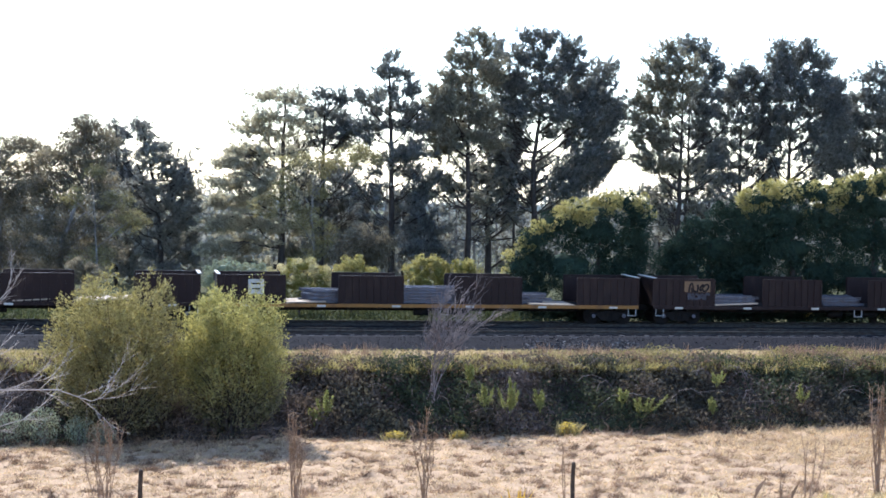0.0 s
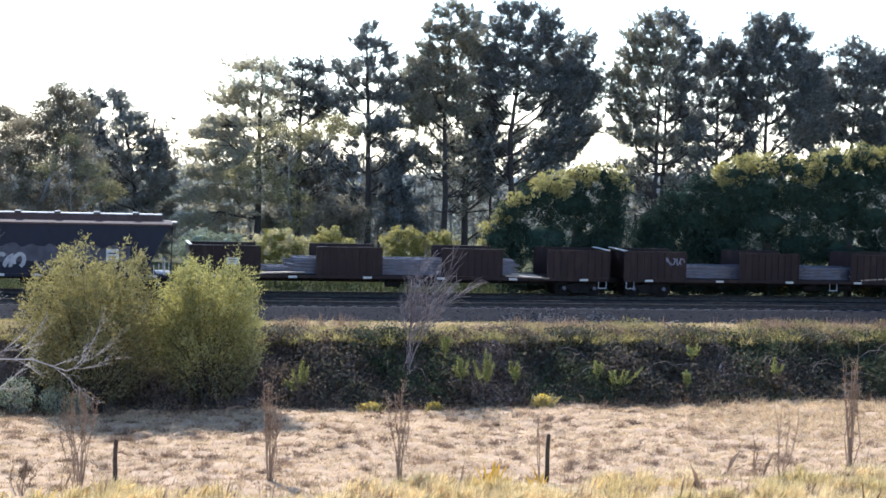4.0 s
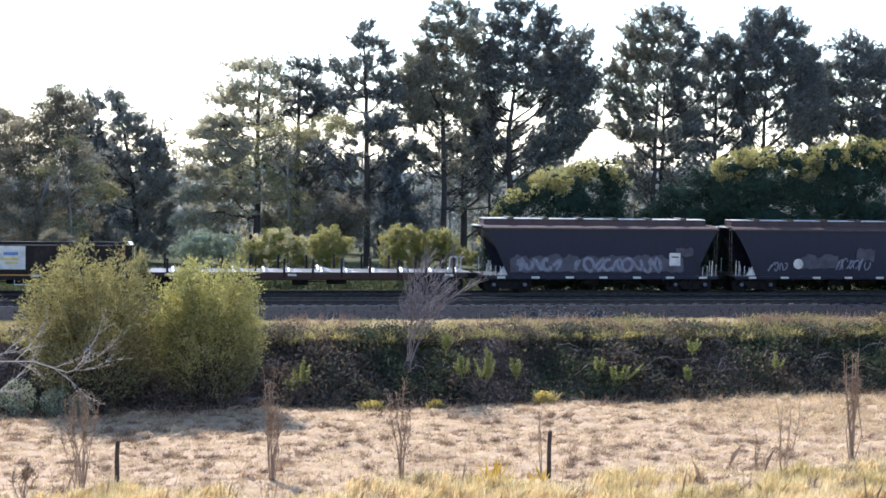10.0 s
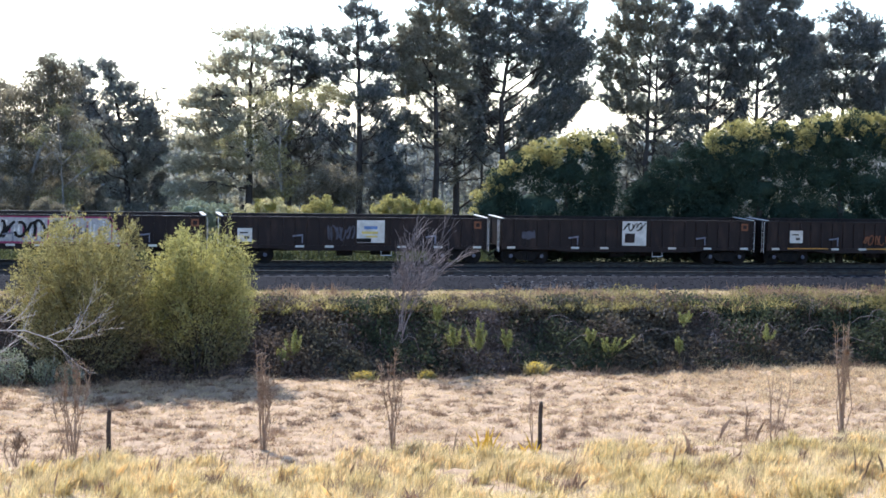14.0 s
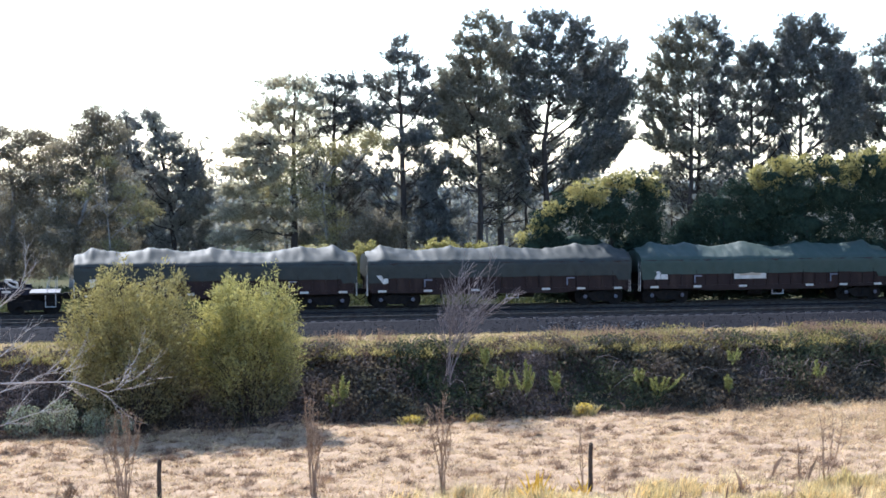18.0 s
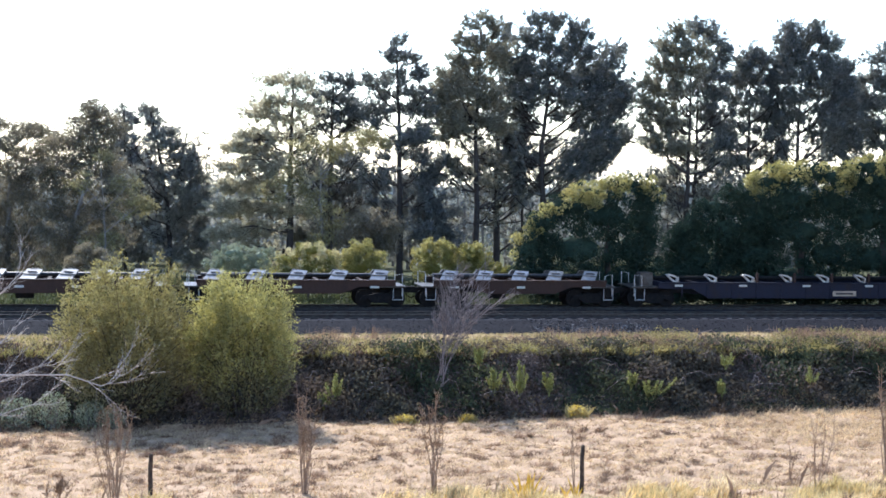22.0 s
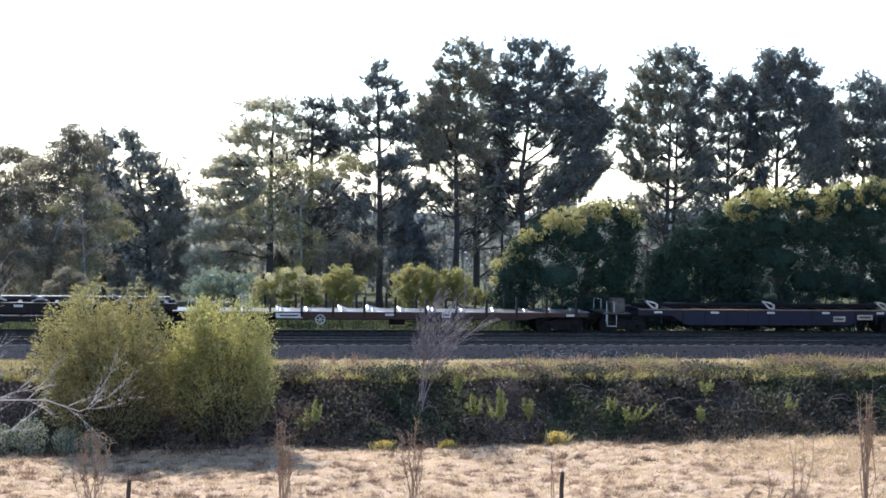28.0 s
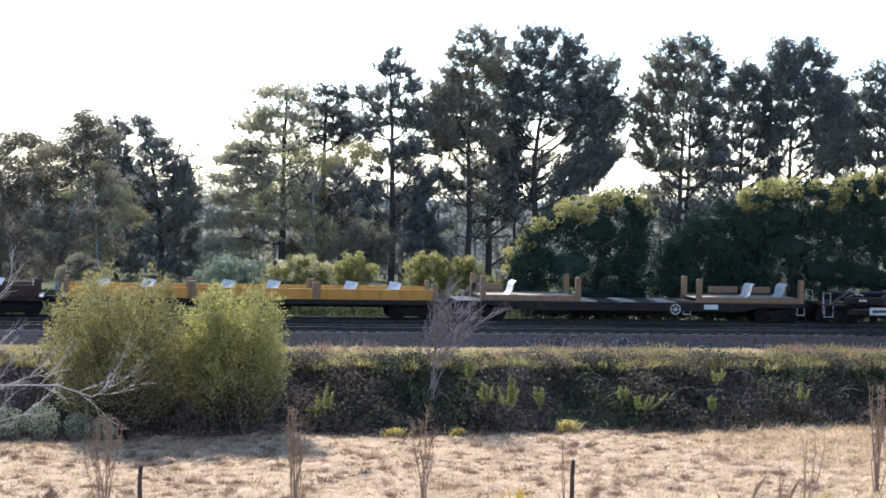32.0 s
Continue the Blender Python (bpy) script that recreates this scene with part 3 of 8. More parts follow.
def dead_limbs(tree, fine, rng):
    """Nearly bare twiggy branches on the trunk below the crown; returns the points that still bear tufts."""
    top, ends = fine[-1].z, []
    for k in range(30):
        z = top * rng.uniform(0.22, 0.74)
        root = min(fine, key=lambda q: abs(q.z - z))
        side = rng.choice((-1.0, 1.0))
        way = Vector((side * rng.uniform(0.5, 1.0), rng.uniform(-0.6, 0.6), rng.uniform(0.25, 1.0))).normalized()
        long = rng.uniform(1.5, 4.0)
        end = root + way * long
        mid = root.lerp(end, 0.5) + Vector((0, 0, -0.12 * long))
        g = Geo().tube([root, mid, end], [0.06, 0.042, 0.018], 5)
        for j in range(12):
            a = mid.lerp(end, rng.uniform(-0.6, 1.0))
            d = Vector((way.x + rng.normal() * 0.6, rng.normal() * 0.5, way.z + rng.normal() * 0.55)).normalized()
            e = a + d * rng.uniform(0.4, 1.1)
            g.tube([a, e], [0.024, 0.013], 3)
            g.tube([a.lerp(e, 0.5), a.lerp(e, 0.5) + Vector((d.x + rng.normal() * 0.6, rng.normal() * 0.4, d.z + rng.normal() * 0.6)).normalized() * 0.5], [0.018, 0.011], 3)
            if k % 2:
                ends += [np.array(e) + rng.normal(size=3) * 0.12 for _ in range(4)]
        part("dead_limb", g, BARK, tree, "sparse twiggy lower limb")
    return np.array(ends)


def gum_crown(tree, leaf, fine, layers, radius, rng):
    """Crooked pale limbs that fork into sprays of hanging leaves."""
    top = fine[-1].z
    points = []
    for a, h, rx, rz in layers:
        at = Vector((a, rng.uniform(-0.8, 0.8) * rx, h))
        root_z = min(max(h - abs(a) * 0.7 - rz * 0.8, top * 0.3), top * 0.97)
        root = min(fine, key=lambda q: abs(q.z - root_z))
        span = (at - root).length
        crook = Vector((rng.normal() * 0.1, rng.normal() * 0.1, 0.12)) * span
        mid = root.lerp(at, 0.5) + crook
        r0 = min(radius * 0.4, 0.02 + 0.014 * span)
        limb = Geo().tube([root, root.lerp(mid, 0.5) + crook * 0.3, mid, at], [r0, r0 * 0.8, r0 * 0.6, r0 * 0.25], 6)
        n = max(7, int((84 if leaf == "G" else 40) * (rx * rz) ** 0.8))
        c = np.array(at) + in_ellipsoid(n, rng, 0.25) * np.array([rx * 1.35, rx * 0.9, rz * 1.5])
        for k in range(0, n, 6):
            limb.tube([at.lerp(mid, rng.uniform(0, 0.6)), Vector(c[k])], [r0 * 0.3, 0.008], 4)
        part("limb", limb, PALE_BARK, tree, smooth=True)
        points.append(c)
    cores = np.concatenate(points)
    per = 44
    c = np.repeat(cores, per, 0) + rng.normal(size=(len(cores) * per, 3)) * np.array([0.21, 0.21, 0.15])
    v, f = flat_leaves(c, np.tile(np.array([[0.0, 0.0, -0.55]]), (len(c), 1)) + rng.normal(size=c.shape) * 0.5, 0.2, 0.034, rng)
    part("crown", quick_mesh("crown", v, f, FOLIAGE[leaf]), None, tree, kind="stuff")


def dense_crown(tree, kind, leaf, layers, rng, index):
    """Many small leafy bumps over each lobe; the topmost take yellow-green leaves painted as sunlit."""
    small = kind == "small"
    inner = Geo()
    bumps = []
    for a, h, rx, rz in layers:
        shade_core(inner, (a, 0.25, h), (rx * (0.45 if small else 0.52), rx * 0.2, rz * (0.45 if small else 0.52)), rng)
        n = int((52 if small else 52) * (rx * rz) ** 0.8) + 5
        skin = in_ellipsoid(n, rng, 0.6) * np.array([rx, rx * (0.85 if small else 0.55), rz * 1.02]) + np.array([a, 0, h])
        bumps.append(np.concatenate([skin, rng.uniform(0.14, 0.32, (n, 1)) * (0.6 if small else 0.9)], 1))
    bumps = np.concatenate(bumps)
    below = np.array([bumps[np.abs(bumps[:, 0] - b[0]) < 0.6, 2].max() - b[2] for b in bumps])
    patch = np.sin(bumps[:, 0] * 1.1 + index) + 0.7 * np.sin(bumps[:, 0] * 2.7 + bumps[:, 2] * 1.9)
    # picks the topmost bumps that get the painted sunlit colour
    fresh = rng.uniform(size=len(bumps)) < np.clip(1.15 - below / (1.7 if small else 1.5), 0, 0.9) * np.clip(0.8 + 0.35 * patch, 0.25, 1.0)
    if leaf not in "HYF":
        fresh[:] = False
    for name, sel, mat, label in (("crown", ~fresh, FOLIAGE[leaf], ""), ("young_growth", fresh, CREAM_LEAF if leaf == "F" else SUNLIT_LEAF, "pale cream tips on top" if leaf == "F" else "yellow-green leaves painted as sunlit tops")):
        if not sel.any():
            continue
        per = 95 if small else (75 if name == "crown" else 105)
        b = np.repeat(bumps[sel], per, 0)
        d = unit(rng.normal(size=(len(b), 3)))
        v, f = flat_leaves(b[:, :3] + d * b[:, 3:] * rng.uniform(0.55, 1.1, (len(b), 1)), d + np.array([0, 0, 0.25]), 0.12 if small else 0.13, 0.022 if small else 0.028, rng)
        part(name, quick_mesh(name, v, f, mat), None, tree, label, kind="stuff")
    part("inner_foliage", inner, FOLIAGE[leaf], tree, "hidden solid core blocking sunlight inside the crown", smooth=True, kind="stuff")


def willow_crown(tree, leaf, width, height, rng):
    """Many slender stems that spring from the foot, arch outwards and carry leafy twigs."""
    points, ways = [], []
    for k in range(560):
        turn, q = rng.uniform(0, 2 * math.pi), rng.uniform(0.02, 1.0)
        lift = math.acos(1 - 1.25 * q)
        s = rng.uniform(0.82, 1.0) * (1 + 0.09 * math.sin(turn * 3 + lift * 4)) * (1.1 if k % 9 == 0 else 1.0)
        end = np.array([math.cos(turn) * math.sin(lift) ** 0.75 * width * s, math.sin(turn) * math.sin(lift) ** 0.75 * width * 0.75 * s, height * (0.42 + 0.58 * math.cos(lift) * s)])
        foot = np.array([math.cos(turn), math.sin(turn), 0.0]) * rng.uniform(0.05, 0.45)
        bend = np.array([foot[0] * 0.6 + end[0] * 0.4, foot[1] * 0.6 + end[1] * 0.4, end[2] * 0.72])
        if k < 60:
            pts = stretch_of(foot, bend, end, np.linspace(0, 1, 7))
            part("stem", Geo().tube([Vector(p) for p in pts], [0.035, 0.03, 0.025, 0.02, 0.014, 0.01, 0.006], 5), BARK, tree)
        n = 10
        root = stretch_of(foot, bend, end, rng.uniform(0.42, 1.0, n) ** 0.8)
        way = unit(unit(end - bend) * 0.6 + rng.normal(size=(n, 3)) * 0.75 + np.array([0, 0, 0.3]))
        long = rng.uniform(0.2, 0.55, (n, 1))
        for j in range(13):
            points.append(root + way * long * (j + 0.5) / 13 + rng.normal(size=(n, 3)) * 0.05)
            ways.append(way)
    points, ways = np.concatenate(points), np.concatenate(ways)
    share = np.clip((points[:, 2] + 0.4 * np.sin(points[:, 0] * 2.3) * np.cos(points[:, 1] * 2.0) - 0.2 * height) / (0.34 * height), 0.16, 1.0)
    share *= np.clip(0.75 + 0.9 * np.sin(points[:, 0] * 3.1 + points[:, 2] * 1.3) * np.sin(points[:, 2] * 2.7 - points[:, 1] * 2.2 + width), 0.38, 1.0)
    keep = rng.uniform(size=len(points)) < share
    v, f = flat_leaves(points[keep], ways[keep], 0.135, 0.025, rng)
    part("crown", quick_mesh("crown", v, f, FOLIAGE[leaf]), None, tree, kind="stuff")
    n = 11000
    c = in_ellipsoid(n, rng, 0.1) * np.array([width * 0.9, width * 0.6, height * 0.3]) + np.array([0, 0.35, height * 0.3])
    c[:, 2] = np.abs(c[:, 2]) + 0.05
    v, f = flat_leaves(c, rng.normal(size=c.shape), 0.17, 0.035, rng)
    part("inner_foliage", quick_mesh("inner_foliage", v, f, UNDER_LEAF), None, tree, "green leaves low inside the bush", kind="stuff")


def build_tree(index, kind, leaf, base, radius, line, layers):
    rng = np.random.default_rng(100 + index)
    name, label, category, group = TREE_TEXT[kind]
    label = LEAF_TEXT.get(leaf, label)
    if leaf == "L" and kind == "pine":
        label = "grey-green pine with foliage down to the ground"
    tree = thing(name, label, category, group, pose(*base))
    fine = make_trunk(tree, kind, radius, line, rng, index)
    if kind in PINE_HABIT:
        pine_crown(tree, kind, leaf, fine, layers, radius, rng)
    elif kind == "gum":
        gum_crown(tree, leaf, fine, layers, radius, rng)
    elif kind == "willow":
        willow_crown(tree, leaf, *layers, rng)
    else:
        dense_crown(tree, kind, leaf, layers, rng, index)


TREE_COUNT = itertools.count()


def grow(kind, leaf, base, radius, line, layers):
    build_tree(next(TREE_COUNT), kind, leaf, base, radius, line, layers)


def grow_slender(x, y, height, width):
    """A slim pine of the far woods, its boughs widening downwards to the ground."""
    rng = random.Random(int(x * 10) + int(y))
    up, side, layers = height - 0.7, 1, [(0.0, height, width * 0.35, 0.4)]
    while up > 0.8:
        wide = width * min(1.0, 0.45 + 0.55 * (height - up) / 4.6)
        layers.append((side * wide * 0.45 + rng.uniform(-0.25, 0.25), up, wide * 0.75, rng.uniform(0.38, 0.58)))
        up, side = up - rng.uniform(0.48, 0.68), -side
    lean = rng.uniform(-0.2, 0.2)
    base = (x, y, float(ground_height(x, y)))
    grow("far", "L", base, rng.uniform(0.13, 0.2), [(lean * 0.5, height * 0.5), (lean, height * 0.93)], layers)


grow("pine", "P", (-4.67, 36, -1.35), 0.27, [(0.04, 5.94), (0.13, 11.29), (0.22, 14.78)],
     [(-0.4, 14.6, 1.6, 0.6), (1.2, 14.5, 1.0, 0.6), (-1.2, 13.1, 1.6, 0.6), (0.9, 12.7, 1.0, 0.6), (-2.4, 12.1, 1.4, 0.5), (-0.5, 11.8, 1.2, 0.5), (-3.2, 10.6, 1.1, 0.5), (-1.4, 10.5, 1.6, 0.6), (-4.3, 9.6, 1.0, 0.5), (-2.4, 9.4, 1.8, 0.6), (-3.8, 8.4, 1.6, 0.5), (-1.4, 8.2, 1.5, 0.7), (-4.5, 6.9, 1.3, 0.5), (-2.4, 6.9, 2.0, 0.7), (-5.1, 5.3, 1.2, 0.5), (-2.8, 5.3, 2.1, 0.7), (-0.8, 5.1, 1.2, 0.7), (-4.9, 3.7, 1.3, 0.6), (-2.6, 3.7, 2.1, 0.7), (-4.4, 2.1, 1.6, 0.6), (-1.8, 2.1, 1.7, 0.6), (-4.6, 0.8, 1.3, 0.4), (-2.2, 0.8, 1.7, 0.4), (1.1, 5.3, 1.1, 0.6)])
grow("pine", "N", (-1.47, 38, -1.42), 0.2, [(0.04, 5.97), (0.14, 11.44), (0.2, 14.6)],
     [(-0.0, 15.0, 0.9, 0.5), (1.3, 14.7, 0.8, 0.6), (-0.8, 13.8, 1.0, 0.5), (0.5, 13.6, 1.3, 0.5), (1.6, 13.1, 0.8, 0.5), (-0.4, 12.4, 1.0, 0.5), (1.1, 12.3, 1.4, 0.5), (2.3, 12.4, 0.8, 0.3), (-0.1, 11.3, 0.9, 0.4), (1.5, 11.4, 0.9, 0.3), (-1.5, 12.7, 0.6, 0.3)])
grow("dark", "L", (1.1, 44, -1.5), 0.17, [(-0.1, 3.5), (-0.5, 7.6)],
     [(-2.5, 8.0, 1.6, 0.8), (-0.2, 8.7, 1.2, 0.7), (0.4, 7.2, 1.5, 0.8), (-1.4, 6.7, 1.6, 0.7), (1.3, 6.1, 1.0, 0.8), (-2.5, 5.6, 1.4, 0.7), (-0.0, 5.0, 1.7, 0.8), (-1.8, 3.9, 1.7, 0.6), (1.1, 3.6, 1.0, 0.6), (-3.6, 3.4, 1.1, 0.6), (-0.7, 2.7, 1.5, 0.5), (-3.6, 8.5, 1.1, 0.7), (-1.1, 9.6, 1.3, 0.6), (2.2, 7.6, 1.0, 0.8), (2.5, 5.4, 1.1, 0.8), (-3.8, 6.3, 1.1, 0.7), (4.5, 7.2, 1.0, 0.7), (4.7, 5.2, 1.1, 0.7), (3.1, 3.6, 1.0, 0.6), (-4.7, 3.6, 1.1, 0.7)])
grow("gum", "V", (-2.78, 30, -1.27), 0.13, [(-0.18, 3.68), (-0.42, 6.04), (-0.22, 8.6)],
     [(-1.1, 9.8, 1.3, 0.4), (0.2, 9.4, 0.8, 0.5), (1.9, 10.1, 1.2, 0.6), (3.1, 10.3, 1.0, 0.5), (3.9, 10.0, 0.5, 0.4), (-2.4, 8.2, 0.7, 0.7), (-3.5, 6.6, 0.9, 0.6), (-2.0, 6.8, 0.6, 0.5), (-0.8, 5.9, 0.9, 0.6), (0.2, 4.8, 0.8, 0.6), (0.1, 7.6, 0.6, 0.4), (-0.4, 3.3, 0.7, 0.5)])
grow("pine", "N", (3.17, 34, -1.4), 0.25, [(-0.07, 6.92), (-0.17, 12.25), (-0.26, 17.15)],
     [(-0.3, 17.4, 0.5, 0.5), (0.3, 17.7, 0.3, 0.3), (-1.1, 16.6, 0.7, 0.5), (0.2, 16.4, 1.2, 0.5), (1.2, 16.3, 0.5, 0.3), (-1.7, 14.7, 1.2, 0.4), (-2.6, 15.1, 0.4, 0.2), (-0.1, 15.1, 1.2, 0.5), (1.3, 15.3, 0.8, 0.5), (-0.7, 13.7, 1.1, 0.5), (0.8, 13.9, 1.0, 0.5), (1.8, 13.5, 0.7, 0.3), (-1.7, 12.7, 1.2, 0.5), (0.2, 12.8, 0.9, 0.4), (1.6, 12.7, 1.3, 0.5), (-2.0, 11.8, 0.8, 0.3), (1.1, 10.9, 1.4, 0.6), (-0.4, 10.2, 1.0, 0.5), (1.4, 9.5, 1.2, 0.5), (-1.2, 9.3, 0.6, 0.3), (2.8, 8.9, 1.1, 0.5), (2.3, 7.8, 1.1, 0.5)])
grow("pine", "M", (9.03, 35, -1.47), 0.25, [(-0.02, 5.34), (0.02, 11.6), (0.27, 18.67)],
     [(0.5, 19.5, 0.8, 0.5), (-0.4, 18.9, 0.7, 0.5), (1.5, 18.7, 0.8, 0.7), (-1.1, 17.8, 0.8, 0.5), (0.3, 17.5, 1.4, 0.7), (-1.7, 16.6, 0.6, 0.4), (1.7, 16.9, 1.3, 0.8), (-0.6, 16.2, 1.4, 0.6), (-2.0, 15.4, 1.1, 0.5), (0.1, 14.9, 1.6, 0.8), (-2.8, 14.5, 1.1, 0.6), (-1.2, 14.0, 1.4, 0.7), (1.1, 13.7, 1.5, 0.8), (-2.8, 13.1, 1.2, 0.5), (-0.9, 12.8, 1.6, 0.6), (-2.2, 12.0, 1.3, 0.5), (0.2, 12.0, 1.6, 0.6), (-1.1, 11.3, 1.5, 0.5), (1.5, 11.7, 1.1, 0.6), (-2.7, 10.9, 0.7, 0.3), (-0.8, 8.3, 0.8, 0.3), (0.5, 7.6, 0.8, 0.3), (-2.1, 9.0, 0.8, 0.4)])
grow("pine", "N", (11.25, 38, -1.55), 0.29, [(0.02, 5.32), (0.13, 10.47), (0.56, 17.32)],
     [(0.8, 19.3, 0.3, 0.6), (0.6, 18.0, 0.8, 0.6), (1.0, 16.3, 1.4, 0.9), (1.3, 14.6, 1.4, 0.9), (1.1, 12.9, 1.3, 0.8), (0.6, 11.2, 1.4, 0.7), (1.7, 10.5, 1.2, 0.6), (0.2, 9.4, 1.4, 0.6), (1.4, 9.0, 1.4, 0.6), (0.7, 7.9, 1.3, 0.6), (2.1, 7.5, 0.8, 0.4), (-0.6, 6.9, 0.7, 0.3), (1.8, 6.1, 0.7, 0.4), (0.5, 6.5, 0.6, 0.3), (2.4, 11.9, 0.9, 0.6), (2.7, 9.5, 0.8, 0.4), (3.8, 8.3, 0.9, 0.4), (4.4, 10.8, 0.6, 0.3), (5.0, 7.2, 1.0, 0.3), (-1.3, 9.1, 0.9, 0.4)])
grow("pine", "N", (14.54, 36, -1.55), 0.26, [(-0.16, 6.26), (-0.3, 10.08), (0.1, 13.87), (0.3, 18.3)],
     [(-0.8, 19.9, 0.7, 0.4), (0.6, 19.6, 1.0, 0.6), (2.3, 19.0, 1.1, 0.7), (-1.2, 18.4, 1.1, 0.8), (0.5, 17.8, 1.5, 0.9), (2.6, 17.4, 1.4, 0.8), (5.3, 17.6, 1.1, 0.6), (-1.4, 16.3, 1.4, 0.9), (0.5, 15.9, 1.6, 0.9), (2.7, 15.7, 1.5, 0.8), (4.5, 15.7, 1.2, 0.7), (6.3, 14.9, 1.0, 0.5), (-0.8, 14.3, 1.4, 0.7), (1.4, 14.1, 1.5, 0.7), (3.9, 14.2, 1.5, 0.7), (5.8, 13.9, 1.2, 0.6), (3.4, 12.8, 1.5, 0.6), (1.0, 12.7, 1.0, 0.5), (3.6, 11.1, 1.3, 0.6), (5.7, 11.2, 1.6, 0.6), (4.6, 9.9, 1.4, 0.5), (2.4, 9.7, 1.1, 0.6), (1.6, 8.4, 1.3, 0.6), (3.0, 8.7, 0.9, 0.3)])
grow("pine", "M", (25.11, 34, -1.62), 0.24, [(-0.05, 5.61), (0, 9.86), (0.05, 16.21)],
     [(-0.9, 19.0, 0.9, 0.6), (-2.1, 18.0, 0.9, 0.6), (-0.1, 17.6, 1.5, 0.8), (-2.2, 16.6, 1.1, 0.6), (-0.3, 16.2, 1.5, 0.7), (-2.8, 15.2, 1.2, 0.5), (-1.3, 14.7, 1.3, 0.6), (-3.4, 14.0, 0.8, 0.4), (-2.0, 13.5, 1.0, 0.4), (-1.8, 12.3, 1.0, 0.4), (-2.7, 11.0, 1.3, 0.4), (-1.2, 10.3, 1.3, 0.6), (-3.6, 12.5, 0.6, 0.3)])
grow("pine", "N", (26.44, 36, -1.67), 0.2, [(-0.14, 5.59), (-0.1, 9.92), (0.07, 17.5)],
     [(-0.1, 19.5, 1.1, 0.6), (1.4, 18.8, 1.1, 0.7), (1.6, 17.4, 1.1, 0.7), (1.0, 16.0, 1.4, 0.7), (-0.0, 14.7, 1.4, 0.7), (1.6, 14.6, 1.1, 0.6), (0.5, 13.4, 1.2, 0.6), (1.4, 12.7, 1.1, 0.5), (-0.2, 10.3, 1.4, 0.6), (1.5, 10.7, 1.2, 0.5), (1.0, 9.5, 1.1, 0.4), (2.1, 11.9, 0.8, 0.4), (-0.7, 12.1, 0.7, 0.3), (-1.3, 8.8, 0.8, 0.3), (0.4, 8.4, 0.7, 0.3), (-3.3, 8.4, 0.6, 0.3), (2.6, 9.3, 0.7, 0.3)])
grow("pine", "N", (31.3, 37, -1.73), 0.22, [(-0.14, 5.64), (-0.37, 10.03), (-0.16, 15.28)],
     [(-0.2, 17.8, 0.7, 0.6), (-0.9, 16.9, 1.0, 0.7), (0.8, 17.2, 1.1, 0.7), (-1.6, 15.9, 1.1, 0.7), (0.2, 15.7, 1.5, 0.8), (1.8, 16.0, 1.2, 0.8), (-1.5, 14.5, 1.1, 0.6), (0.1, 14.2, 1.5, 0.7), (1.8, 14.3, 1.3, 0.8), (1.0, 13.0, 1.4, 0.7), (-1.0, 13.3, 0.9, 0.4), (2.2, 12.8, 1.1, 0.6), (-0.4, 11.9, 1.1, 0.4), (-1.9, 12.0, 0.7, 0.4), (1.5, 11.7, 1.0, 0.4), (-0.8, 9.4, 1.1, 0.5), (0.1, 10.7, 0.8, 0.3), (-1.6, 10.6, 0.7, 0.3), (2.4, 10.8, 0.9, 0.4), (0.8, 10.0, 0.8, 0.3), (-2.4, 11.2, 0.7, 0.3), (2.0, 9.6, 0.7, 0.3)])
grow("pine", "N", (34.81, 36, -1.75), 0.27, [(-0.06, 5.72), (-0.11, 10.1), (0.06, 16.64)],
     [(-0.7, 19.8, 0.9, 0.5), (1.0, 19.8, 0.9, 0.5), (-1.4, 18.8, 0.9, 0.6), (0.3, 18.8, 1.4, 0.7), (2.2, 18.8, 1.1, 0.7), (-1.6, 17.5, 1.1, 0.7), (0.2, 17.3, 1.5, 0.8), (2.1, 17.3, 1.4, 0.7), (-1.0, 16.0, 1.3, 0.7), (0.9, 15.8, 1.4, 0.8), (3.8, 16.9, 0.8, 0.6), (2.8, 16.0, 1.1, 0.6), (-0.9, 14.4, 1.2, 0.7), (0.9, 14.5, 1.0, 0.4), (3.1, 14.7, 1.4, 0.6), (4.2, 15.4, 0.8, 0.5), (1.8, 13.5, 1.0, 0.4), (-1.2, 13.0, 1.1, 0.6), (4.2, 13.5, 1.1, 0.7), (2.7, 12.3, 1.3, 0.5), (0.3, 12.7, 0.7, 0.4), (4.3, 11.8, 1.1, 0.5), (3.1, 11.0, 1.3, 0.5), (1.1, 11.6, 0.8, 0.3)])
grow("pine", "N", (42.93, 38, -1.86), 0.25, [(-0.12, 5.8), (-0.05, 10.3), (0.16, 17.02)],
     [(-0.0, 18.3, 0.8, 0.5), (-0.8, 17.6, 1.0, 0.6), (1.0, 17.3, 1.5, 0.7), (-1.2, 16.2, 1.3, 0.7), (2.0, 16.8, 1.2, 0.8), (1.0, 15.7, 1.8, 0.8), (2.7, 15.8, 0.8, 0.7), (-2.5, 15.8, 0.8, 0.6), (-3.1, 14.6, 1.4, 0.8), (-0.9, 14.2, 1.6, 0.8), (1.5, 14.2, 1.8, 0.8), (3.5, 13.9, 0.8, 0.7), (-4.1, 13.1, 1.3, 0.7), (-1.9, 12.6, 1.6, 0.7), (0.5, 12.5, 1.7, 0.7), (4.5, 13.0, 1.2, 0.6), (3.4, 11.9, 1.5, 0.7), (1.6, 11.3, 1.5, 0.7), (-0.5, 11.0, 1.3, 0.6), (-2.8, 11.5, 1.0, 0.5), (-3.7, 10.6, 0.9, 0.4), (1.9, 10.2, 1.3, 0.5)])
